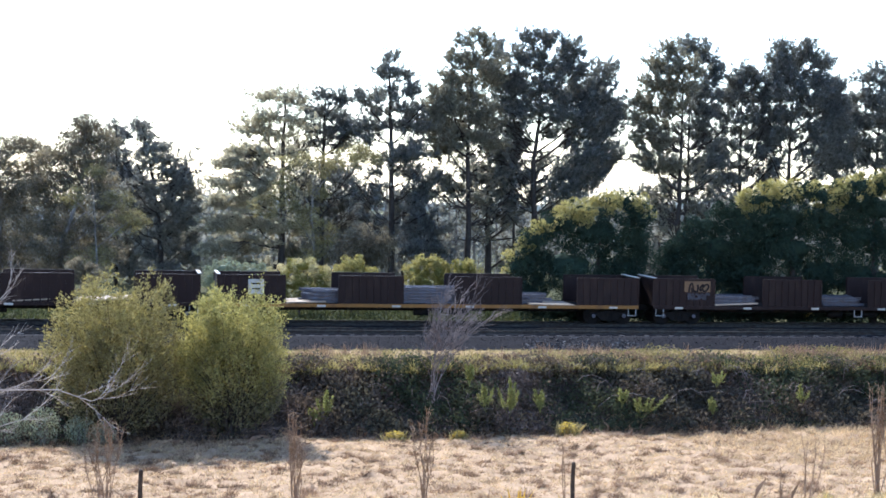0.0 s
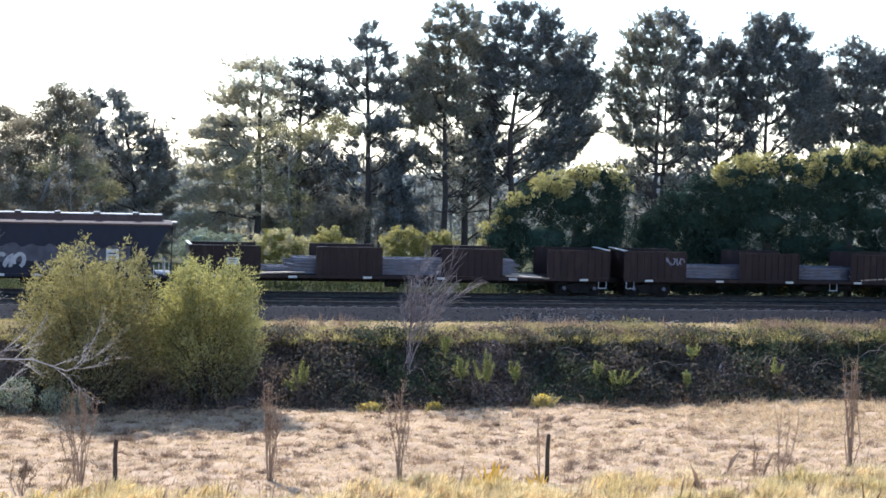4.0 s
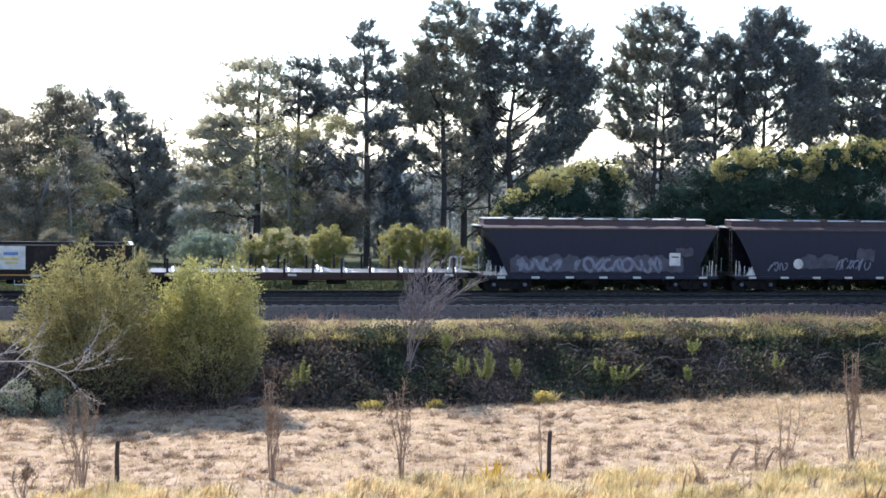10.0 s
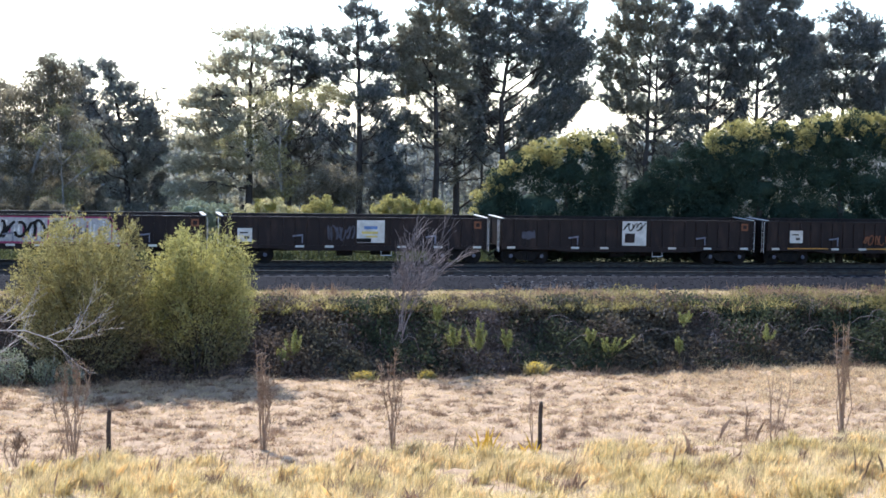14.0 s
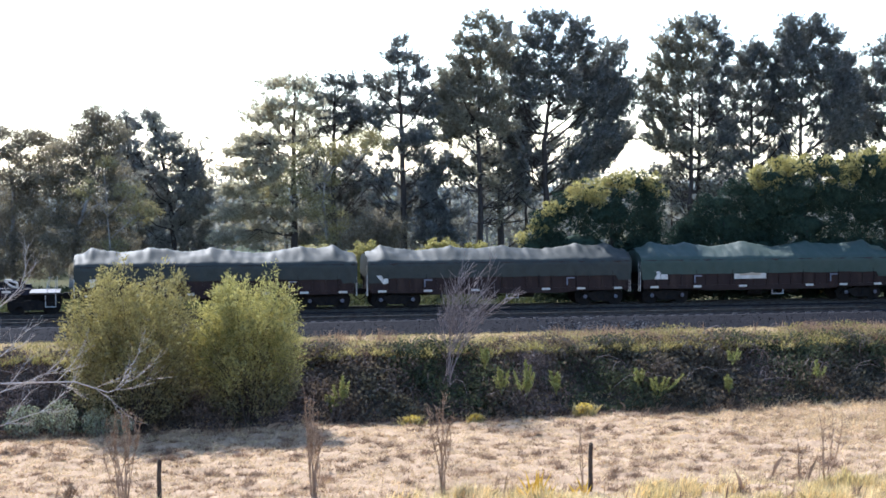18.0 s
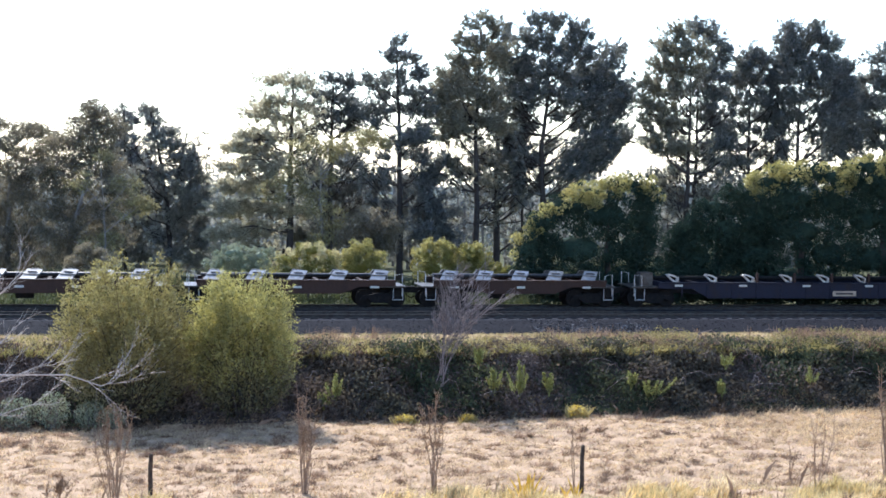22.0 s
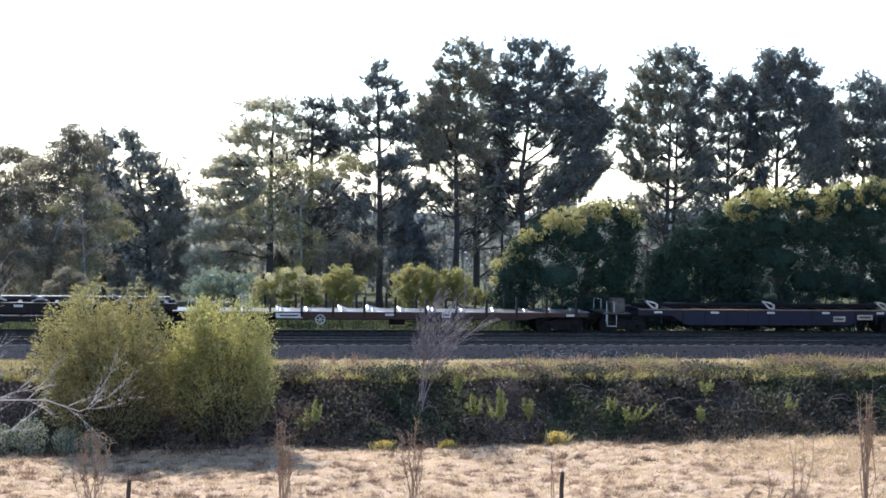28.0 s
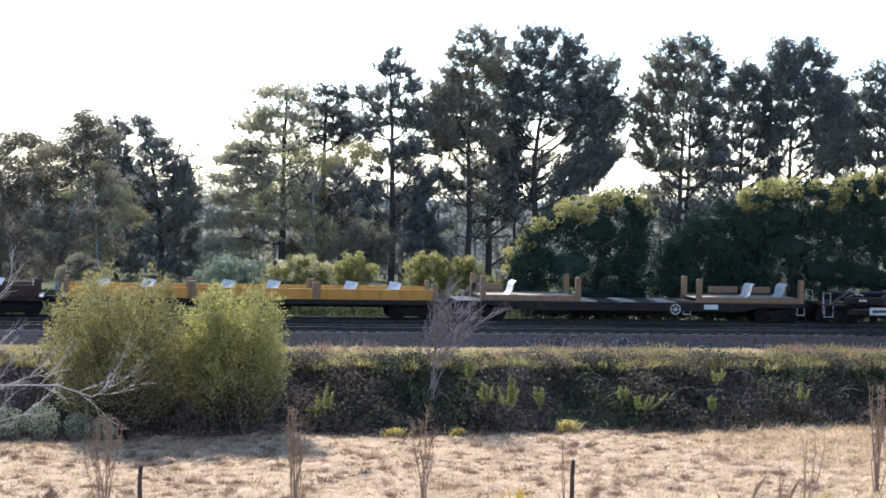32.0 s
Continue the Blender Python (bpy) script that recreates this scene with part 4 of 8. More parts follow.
grow("pine", "L", (-13.2, 40, -1.34), 0.22, [(-0.14, 4.91), (-0.74, 9.1), (-1.41, 12.23)],
     [(-1.5, 12.6, 0.9, 0.4), (-1.2, 11.7, 0.9, 0.6), (-0.8, 10.8, 1.2, 0.5), (0.3, 10.8, 0.7, 0.4), (-0.4, 10.0, 1.3, 0.5), (0.4, 9.1, 1.2, 0.5), (1.9, 9.4, 0.5, 0.6), (1.7, 8.4, 1.0, 0.6), (0.4, 7.8, 1.3, 0.6), (2.4, 7.6, 0.8, 0.4), (-0.9, 7.8, 0.7, 0.5), (1.1, 6.6, 1.4, 0.6), (2.8, 6.5, 0.5, 0.4), (-0.4, 6.2, 0.9, 0.7), (1.7, 5.4, 1.3, 0.7), (0.3, 4.7, 1.2, 0.6), (2.4, 4.3, 0.8, 0.7), (1.0, 3.5, 1.4, 0.6), (-0.7, 3.0, 0.9, 0.7), (2.2, 2.8, 0.8, 0.7), (0.6, 1.8, 1.5, 0.7), (2.0, 1.1, 0.9, 0.6)])
grow("pine", "L", (-16.48, 46, -1.4), 0.18, [(0.03, 4.74), (0.06, 9.11), (0.0, 12.6)],
     [(-0.2, 12.6, 0.7, 0.5), (0.5, 11.8, 0.7, 0.6), (-0.4, 11.3, 0.9, 0.6), (0.2, 10.3, 1.0, 0.7), (-0.7, 9.5, 1.1, 0.7), (0.7, 8.9, 1.1, 0.7), (0.0, 7.8, 1.3, 0.8), (1.2, 7.0, 1.1, 0.7), (1.8, 5.9, 1.0, 0.8), (0.9, 4.6, 1.2, 0.7), (1.9, 3.5, 1.0, 0.7), (0.4, 3.0, 1.2, 0.7), (-0.7, 1.9, 1.2, 0.7), (1.2, 1.5, 1.2, 0.7)])
grow("gum", "G", (-20.5, 31, -1.12), 0.22, [(0.3, 3.6), (1.2, 6.2), (1.7, 8.6)],
     [(1.9, 12.1, 0.8, 0.4), (2.4, 11.4, 1.0, 0.5), (1.2, 10.9, 1.0, 0.5), (2.9, 10.7, 0.9, 0.5), (0.2, 10.1, 1.0, 0.4), (1.9, 9.9, 1.2, 0.6), (0.8, 9.0, 1.2, 0.6), (2.7, 9.1, 0.8, 0.5), (-0.7, 9.6, 0.7, 0.4), (1.7, 7.9, 1.1, 0.6), (0.0, 7.9, 1.0, 0.6), (3.1, 7.8, 0.8, 0.5), (-1.4, 7.8, 0.8, 0.4), (-0.4, 6.7, 1.1, 0.6), (1.3, 6.5, 0.8, 0.5), (3.2, 6.6, 0.9, 0.4), (0.5, 5.1, 1.0, 0.6), (4.0, 5.7, 0.9, 0.5), (2.4, 4.8, 1.0, 0.6), (-1.2, 5.2, 1.1, 0.6), (1.6, 3.5, 1.2, 0.6), (-0.3, 3.6, 1.3, 0.7), (3.3, 3.4, 1.1, 0.6), (0.4, 2.0, 1.3, 0.6)])
grow("gum", "G", (-24.6, 34, -1.13), 0.2, [(0.08, 4.07), (0.19, 7.22), (-0.1, 9.4)],
     [(2.5, 9.1, 0.9, 0.5), (2.3, 7.9, 1.0, 0.6), (0.6, 7.7, 0.9, 0.6), (-0.6, 11.0, 0.8, 0.4), (-1.8, 10.8, 0.7, 0.4), (1.5, 10.7, 1.1, 0.4), (2.5, 10.3, 0.8, 0.4), (0.6, 10.1, 0.6, 0.3), (-0.0, 9.5, 0.8, 0.4), (-1.7, 9.1, 0.7, 0.5), (0.9, 8.8, 0.6, 0.4), (-0.9, 8.0, 0.6, 0.4), (1.6, 6.7, 1.1, 0.6), (-0.1, 6.6, 1.0, 0.5), (-1.9, 6.7, 0.8, 0.6), (1.0, 5.4, 1.1, 0.7), (-0.7, 5.0, 1.0, 0.7), (-2.1, 4.7, 0.8, 0.7), (1.6, 3.7, 1.3, 0.7), (-0.5, 3.4, 1.2, 0.7), (-2.1, 3.0, 0.9, 0.7), (0.0, 1.7, 1.4, 0.7), (2.1, 1.8, 1.4, 0.7), (-1.9, 1.4, 1.0, 0.6)])
# added tree: yellow leaves painted as highlights among the left gum crowns
grow("gum", "V", (-17.6, 27, -1.1), 0.1, [(-0.2, 2.6), (-0.3, 5.2)],
     [(-0.6, 8.8, 0.7, 0.3), (-2.0, 7.1, 0.6, 0.5), (1.2, 6.9, 0.9, 0.4), (1.5, 5.3, 1.1, 0.5), (2.3, 5.7, 0.7, 0.4), (-0.9, 2.6, 0.9, 0.6), (0.3, 3.3, 0.7, 0.4)])
grow("pine", "N", (46.86, 36, -1.87), 0.22, [(-0.12, 5.9), (-0.01, 10.36), (0.13, 13.92)],
     [(-0.1, 14.6, 1.3, 0.8), (-0.8, 13.2, 1.4, 0.8), (1.1, 13, 1.4, 0.8), (-0.3, 11.7, 1.7, 0.8), (2.1, 11.5, 1.4, 0.8), (0.2, 10.1, 1.9, 0.7)])
grow("dark", "N", (5.5, 33, -1.41), 0.14, [(-0.02, 2.46), (-0.04, 4.1)],
     [(-0.2, 6.5, 1.2, 0.7), (-0.8, 5.5, 1.4, 0.7), (0.9, 5.3, 1.2, 0.7), (0.1, 4.3, 1.8, 0.8), (-1, 3.7, 1.2, 0.7), (1.1, 3.7, 1.1, 0.7)])
grow("gum", "G", (0.51, 28, -1.27), 0.1, [(-0.1, 2.61), (-0.23, 4.17)],
     [(-0.4, 4.6, 1.2, 0.6), (0.6, 4, 1, 0.6), (-1, 3.4, 1.2, 0.6), (0.2, 2.9, 1.2, 0.6)])
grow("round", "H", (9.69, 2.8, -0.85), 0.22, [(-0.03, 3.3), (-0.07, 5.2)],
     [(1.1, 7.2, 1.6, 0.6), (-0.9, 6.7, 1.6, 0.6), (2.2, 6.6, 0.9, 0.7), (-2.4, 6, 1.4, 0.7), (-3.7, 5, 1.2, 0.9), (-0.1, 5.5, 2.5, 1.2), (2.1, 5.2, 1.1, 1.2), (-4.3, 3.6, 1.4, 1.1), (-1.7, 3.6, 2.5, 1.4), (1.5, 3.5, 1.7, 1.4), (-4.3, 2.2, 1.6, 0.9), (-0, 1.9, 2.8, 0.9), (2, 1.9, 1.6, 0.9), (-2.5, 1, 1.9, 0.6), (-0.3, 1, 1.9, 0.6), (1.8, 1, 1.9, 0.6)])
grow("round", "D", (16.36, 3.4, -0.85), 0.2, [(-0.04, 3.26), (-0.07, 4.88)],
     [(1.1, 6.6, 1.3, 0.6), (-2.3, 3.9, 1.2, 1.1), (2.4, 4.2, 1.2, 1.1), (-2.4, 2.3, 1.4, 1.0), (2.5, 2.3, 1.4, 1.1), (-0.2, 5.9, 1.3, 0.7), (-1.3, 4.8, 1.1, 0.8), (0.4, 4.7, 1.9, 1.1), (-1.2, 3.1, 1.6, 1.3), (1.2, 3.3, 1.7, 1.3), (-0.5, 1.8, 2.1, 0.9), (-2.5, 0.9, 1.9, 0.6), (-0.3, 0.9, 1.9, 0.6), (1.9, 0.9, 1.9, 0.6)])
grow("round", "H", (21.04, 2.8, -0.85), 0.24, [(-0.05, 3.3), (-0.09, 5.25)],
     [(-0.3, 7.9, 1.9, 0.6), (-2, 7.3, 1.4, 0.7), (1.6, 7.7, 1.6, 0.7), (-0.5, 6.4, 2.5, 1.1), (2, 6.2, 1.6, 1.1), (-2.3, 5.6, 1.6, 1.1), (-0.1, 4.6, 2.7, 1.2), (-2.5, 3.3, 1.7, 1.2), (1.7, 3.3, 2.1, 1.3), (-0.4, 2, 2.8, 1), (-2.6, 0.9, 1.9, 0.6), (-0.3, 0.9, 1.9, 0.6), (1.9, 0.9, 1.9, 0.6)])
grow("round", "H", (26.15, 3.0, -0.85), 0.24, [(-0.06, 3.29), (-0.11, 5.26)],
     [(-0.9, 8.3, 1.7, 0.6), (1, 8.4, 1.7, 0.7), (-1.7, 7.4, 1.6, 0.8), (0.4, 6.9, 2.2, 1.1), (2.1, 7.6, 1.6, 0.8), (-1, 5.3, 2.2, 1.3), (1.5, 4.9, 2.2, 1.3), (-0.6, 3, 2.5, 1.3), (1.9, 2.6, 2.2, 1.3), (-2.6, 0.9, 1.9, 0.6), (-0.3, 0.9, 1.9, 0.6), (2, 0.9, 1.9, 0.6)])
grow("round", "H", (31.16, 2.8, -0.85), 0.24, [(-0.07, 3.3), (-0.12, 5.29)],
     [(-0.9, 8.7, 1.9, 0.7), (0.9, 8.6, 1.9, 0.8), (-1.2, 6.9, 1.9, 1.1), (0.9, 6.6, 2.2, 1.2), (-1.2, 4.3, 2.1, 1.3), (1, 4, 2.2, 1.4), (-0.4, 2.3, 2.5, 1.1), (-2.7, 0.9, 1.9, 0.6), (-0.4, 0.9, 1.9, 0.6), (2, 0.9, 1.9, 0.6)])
grow("small", "F", (-5.86, 13, -0.96), 0.08, [(-0, 1.15), (-0, 1.66)],
     [(0.2, 3.1, 1.0, 0.54), (-1.0, 2.6, 1.0, 0.54), (1.1, 2.6, 0.9, 0.54), (-0.2, 2.0, 1.4, 0.68), (1.4, 1.8, 0.9, 0.54), (-1.4, 1.8, 0.9, 0.54)])
grow("small", "Y", (-2.65, 13.5, -1), 0.07, [(-0.01, 1.14), (-0.01, 1.66)],
     [(0.1, 3.3, 0.8, 0.54), (-0.7, 2.7, 0.8, 0.54), (0.9, 2.6, 0.8, 0.54), (0.0, 2.0, 1.2, 0.68)])
grow("small", "Y", (1.87, 13, -1.04), 0.08, [(-0.01, 1.21), (-0.01, 1.72)],
     [(0.0, 3.5, 0.9, 0.41), (-0.7, 2.9, 0.9, 0.54), (0.8, 2.9, 0.8, 0.68), (-0.2, 2.1, 1.3, 0.81), (1.0, 1.8, 0.8, 0.54)])
grow("small", "Y", (4.27, 13.6, -1.07), 0.07, [(-0, 1.18), (-0.01, 1.7)],
     [(0.0, 3.1, 0.8, 0.54), (-0.7, 2.6, 0.8, 0.54), (0.7, 2.5, 0.8, 0.54), (0.1, 1.9, 1.2, 0.68)])
grow("small", "Y", (6.33, 14.5, -1.11), 0.05, [(-0.01, 0.97), (-0.02, 1.32)],
     [(-0.2, 2.0, 0.7, 0.41), (0.5, 1.7, 0.7, 0.41)])
grow("small", "G", (-18.61, 16, -0.88), 0.07, [(-0, 0.88), (-0, 1.39)],
     [(-0.2, 2.9, 0.8, 0.4), (0.7, 2.3, 0.7, 0.5), (-0.8, 2.1, 0.8, 0.5), (0.2, 1.4, 1, 0.5)])
grow("small", "S", (-9.7, 18, -1), 0.06, [(-0.01, 0.81), (-0.01, 1.34)],
     [(-0.2, 2.7, 1.4, 0.54), (1.4, 2.5, 1.2, 0.54), (-1.0, 2.0, 1.3, 0.54), (0.8, 1.8, 1.6, 0.54)])
grow("willow", "B", (-16.69, -15.5, -3.45), 0.09, [(-0.1, 1.86), (-0.17, 3.74)], (3.05, 7.2))
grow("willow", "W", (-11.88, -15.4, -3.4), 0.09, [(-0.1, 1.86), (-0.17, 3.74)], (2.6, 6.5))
grow("conifer", "C", (25.15, -10.2, -0.85), 0.1, [(-0.18, 1.93), (-0.37, 4.18), (-0.56, 6.7)],
     [(-0.6, 6.6, 0.4, 0.3), (-0.7, 6, 0.7, 0.4), (-0.2, 5.5, 0.7, 0.4), (-0.7, 5, 0.9, 0.4), (-1.2, 4.3, 0.8, 0.4), (0.2, 4.2, 1.1, 0.5), (-0.9, 3.3, 1.2, 0.5), (0.6, 2.9, 1.2, 0.5), (-1, 2.2, 1.2, 0.6), (0.6, 1.8, 1.3, 0.6), (-0.9, 1, 1.3, 0.6), (0.8, 0.7, 1.3, 0.6)])
for x, y, height, width in [(-27.6, 56, 7.2, 2.4), (-24.24, 52, 7.4, 2.1), (-22.47, 58, 6.8, 2.1), (-18.26, 54, 7.1, 2.1), (-15.26, 50, 9.2, 1.7), (-9.09, 56, 5.4, 1.5), (-6.63, 60, 4.4, 1.6), (-1.05, 52, 7.1, 1.5), (2.69, 58, 7.5, 1.7), (4.36, 54, 6.2, 1.7), (6.78, 50, 7.3, 1.5), (10.94, 56, 6.8, 1.7), (12.85, 60, 5.2, 1.2), (16.51, 52, 7.8, 1.6), (18.75, 56, 5.8, 1.6), (30.22, 54, 8, 1.7), (29.17, 58, 7.2, 2), (35.73, 52, 8.9, 1.6), (41.37, 56, 10, 1.7), (47.42, 54, 10.1, 1.7)]:
    grow_slender(x, y, height, width)




# ---- woods behind the pines ----
def far_woods():
    rng = np.random.default_rng(61)
    cores = []
    for k in range(230):
        y = rng.uniform(50, 120)
        x = rng.uniform(-75, 95)
        z0 = float(ground_height(x, y))
        h = rng.uniform(3.5, 8.0) * (0.55 + y / 130)
        r = h * rng.uniform(0.28, 0.45)
        for q in range(4):
            c = np.array([x + rng.normal() * r * 0.5, y + rng.normal() * r * 0.4, z0 + h * rng.uniform(0.25, 0.85)])
            cores.append(c + in_ellipsoid(14, rng, 0.3) * np.array([r * 0.8, r * 0.7, h * 0.22]))
    cores = np.concatenate(cores)
    c = np.repeat(cores, 9, 0) + rng.normal(size=(len(cores) * 9, 3)) * 0.45
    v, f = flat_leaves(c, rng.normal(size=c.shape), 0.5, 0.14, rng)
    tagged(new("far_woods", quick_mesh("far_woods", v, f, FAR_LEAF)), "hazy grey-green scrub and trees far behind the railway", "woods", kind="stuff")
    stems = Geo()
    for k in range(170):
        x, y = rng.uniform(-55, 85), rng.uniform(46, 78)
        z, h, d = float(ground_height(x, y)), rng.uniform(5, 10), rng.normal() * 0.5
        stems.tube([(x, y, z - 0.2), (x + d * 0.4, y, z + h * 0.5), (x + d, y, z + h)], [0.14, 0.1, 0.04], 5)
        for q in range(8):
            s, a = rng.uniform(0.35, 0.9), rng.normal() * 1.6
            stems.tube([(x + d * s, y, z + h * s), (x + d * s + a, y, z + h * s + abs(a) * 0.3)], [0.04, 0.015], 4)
    # pale gum bark stands in for haze on these far trunks
    tagged(new("far_trunk", stems.mesh("far_trunk", PALE_BARK)), "thin trunks paled for haze in the far woods", "trunks", kind="stuff")
    # undergrowth along the fence line behind the track
    n = 2600
    x, y = rng.uniform(-48, 9, n), rng.uniform(9, 30, n)
    base = np.stack([x, y, ground_height(x, y)], 1)
    roots = np.repeat(base, 9, 0) + rng.normal(size=(n * 9, 3)) * np.array([0.3, 0.3, 0.0])
    v, f = blades(roots, 0.55, 0.03, rng)
    tagged(new("rough_grass", quick_mesh("rough_grass", v, f, SCRUB_LEAF)), "rough grass behind the railway", "grass", kind="stuff")
    n = 800
    x, y = rng.uniform(-48, 6.5, n), rng.uniform(5.0, 9.5, n)
    c = np.stack([x, y, ground_height(x, y) + rng.uniform(0.02, 0.5, n) * (0.6 + 0.5 * np.sin(x * 0.8) * np.sin(x * 0.31))], 1)
    c = np.repeat(c, 22, 0)
    c = c + rng.normal(size=c.shape) * 0.22
    v, f = leaves(c, 0.14, 0.25, rng)
    tagged(new("track_scrub", quick_mesh("track_scrub", v, f, SCRUB_LEAF)), "low weedy scrub behind the far track", "scrub", kind="stuff")


# distance haze painted as a pale grey-green leaf colour
FAR_LEAF = material("haze_grey_green_leaves", (0.24, 0.255, 0.26), (0.34, 0.345, 0.325), 0.2, 0.8, island=0.35, through_light=0.35, specular=0.1)
far_woods()


# ---- field grass ----
def field_grass():
    rng = np.random.default_rng(62)

    def patchy(x, y, scale, seed):
        return np.sin(x * scale + seed) * np.sin(y * scale * 1.7 + seed * 2.1) + 0.6 * np.sin(x * scale * 2.3 + y * scale * 1.9 + seed)

    n = 22000
    x, y = rng.uniform(-34, 36, n), rng.uniform(-36, -14.6, n)
    base = np.stack([x, y, ground_height(x, y) + rough(x, y, 0.5, 0.10) + rough(x, y, 2.1, 0.05) + hummocks(x, y) - 0.02], 1)
    roots = np.repeat(base, 9, 0) + rng.normal(size=(n * 9, 3)) * np.array([0.13, 0.13, 0.0])
    rank = np.clip((roots[:, 0] - 6) / 7, 0, 1) * np.clip((roots[:, 1] + 29) / 8, 0, 1)
    v, f = blades(roots, 0.15 + 0.2 * rank, 0.018, rng, 1.0, (0.3, -0.2), True)
    tagged(new("field_grass", quick_mesh("field_grass", v, f, DRY_GRASS)), "short dry straw-coloured field grass", "grass", kind="stuff")
    def stand(x, y):
        return np.stack([x, y, ground_height(x, y) + rough(x, y, 0.5, 0.10) + rough(x, y, 2.1, 0.05) + hummocks(x, y) - 0.02], 1)

    # small dead tufts, and larger mounded tussocks between them
    n = 5200
    x, y = rng.uniform(-34, 36, n), rng.uniform(-35, -15, n)
    keep = patchy(x, y, 1.9, 1.0) > -0.4
    x, y = x[keep], y[keep]
    r = rng.uniform(0.04, 0.18, len(x)) * rng.uniform(0.5, 1.0, len(x))
    per = 18
    spread = rng.normal(size=(len(x) * per, 3)) * np.repeat(r, per)[:, None] * np.array([1.3, 1.0, 0.0])
    small_v, small_f = blades(np.repeat(stand(x, y), per, 0) + spread, 0.15, 0.018, rng, 0.8, simple=True)
    n = 620
    x, y = rng.uniform(-34, 36, n), rng.uniform(-35, -16.5, n)
    per = 95
    q = rng.normal(size=(n * per, 3)) * np.array([1.0, 0.7, 0.0])
    r = np.repeat(rng.uniform(0.1, 0.26, n), per)
    tall = np.repeat(rng.uniform(0.16, 0.34, n), per) * np.clip(1.15 - 0.4 * np.linalg.norm(q, axis=1), 0.25, 1.1)
    big_v, big_f = blades(np.repeat(stand(x, y), per, 0) + q * r[:, None], tall, 0.016, rng, 0.55, (0.2, -0.1), True)
    tagged(new("grass_tussock", quick_mesh("grass_tussock", np.concatenate([small_v, big_v]), np.concatenate([small_f, big_f + len(small_v)]), BROWN_TUFT)), "low brown dead tussocks in the field", "grass", kind="stuff")
    # long grass on the near edge of the field: a mixed sward, leaning clumps in it, and thin seed stalks
    n = 9000
    x, y = rng.uniform(-30, 20, n), rng.uniform(-43, -32.2, n)
    edge = -34.0 + 0.7 * np.sin(x * 0.7) + 0.5 * np.sin(x * 1.9 + 1) + np.clip((x - 1) * 0.14, 0, 1.2)
    keep = y < edge + rng.normal(size=n) * 0.35
    x, y = x[keep], y[keep]
    base = np.stack([x, y, ground_height(x, y)], 1)
    per = 13
    roots = np.repeat(base, per, 0) + rng.normal(size=(len(x) * per, 3)) * np.array([0.2, 0.2, 0.0])
    tall = np.clip(0.32 + 0.14 * patchy(x, y, 0.5, 3.0), 0.15, 0.6)
    green = patchy(x, y, 0.8, 5.0) + rng.normal(size=len(x)) * 0.5
    for name, sel, mat, label in (("long_grass", green < 0.45, LONG_GRASS, "long straw-gold grass along the near field edge"), ("green_grass", green >= 0.45, FRESH_GRASS, "green-gold patches in the long near grass")):
        pick = np.repeat(sel, per)
        v, f = blades(roots[pick], np.repeat(tall, per)[pick], 0.012, rng, 0.42, (0.18, 0.05), True)
        tagged(new(name, quick_mesh(name, v, f, mat)), label, "grass", kind="stuff")
    n = 620
    x, y = rng.uniform(-30, 20, n), rng.uniform(-42, -33.5, n)
    edge = -34.0 + 0.7 * np.sin(x * 0.7) + 0.5 * np.sin(x * 1.9 + 1) + np.clip((x - 1) * 0.14, 0, 1.2)
    keep = y < edge - 0.3
    x, y = x[keep], y[keep]
    base = np.stack([x, y, ground_height(x, y)], 1)
    kind = patchy(x, y, 0.9, 2.0) + rng.normal(size=len(x)) * 0.7
    for name, sel, mat, label, per, high in (("grass_clump", kind > -0.7, FRESH_GRASS, "tall arching green-gold grass clumps", 150, 0.62), ("dead_grass_clump", kind <= -0.7, BROWN_TUFT, "tall brown dead grass clumps", 60, 0.5)):
        m = int(sel.sum())
        c = np.repeat(base[sel], per, 0)
        q = rng.normal(size=(m * per, 3)) * np.array([0.17, 0.15, 0.0])
        tall = np.repeat(rng.uniform(0.6, 1.1, m) * high, per)
        v, f = blades(c + q, tall, 0.0105, rng, 0.3, (0.16, 0.0))
        tagged(new(name, quick_mesh(name, v, f, mat)), label, "grass", kind="stuff")
    n = 700
    x, y = rng.uniform(-30, 20, n), rng.uniform(-41, -33.0, n)
    x, y = x[patchy(x, y, 0.6, 7.0) > 0.0], y[patchy(x, y, 0.6, 7.0) > 0.0]
    roots = np.repeat(np.stack([x, y, ground_height(x, y)], 1), 4, 0) + rng.normal(size=(len(x) * 4, 3)) * np.array([0.2, 0.2, 0.0])
    v, f = blades(roots, 0.95, 0.008, rng, 0.25, (0.2, 0.0))
    tagged(new("seed_stalk", quick_mesh("seed_stalk", v, f, DRY_STALK)), "thin brown seed stalks above the long grass", "grass", kind="stuff")


field_grass()


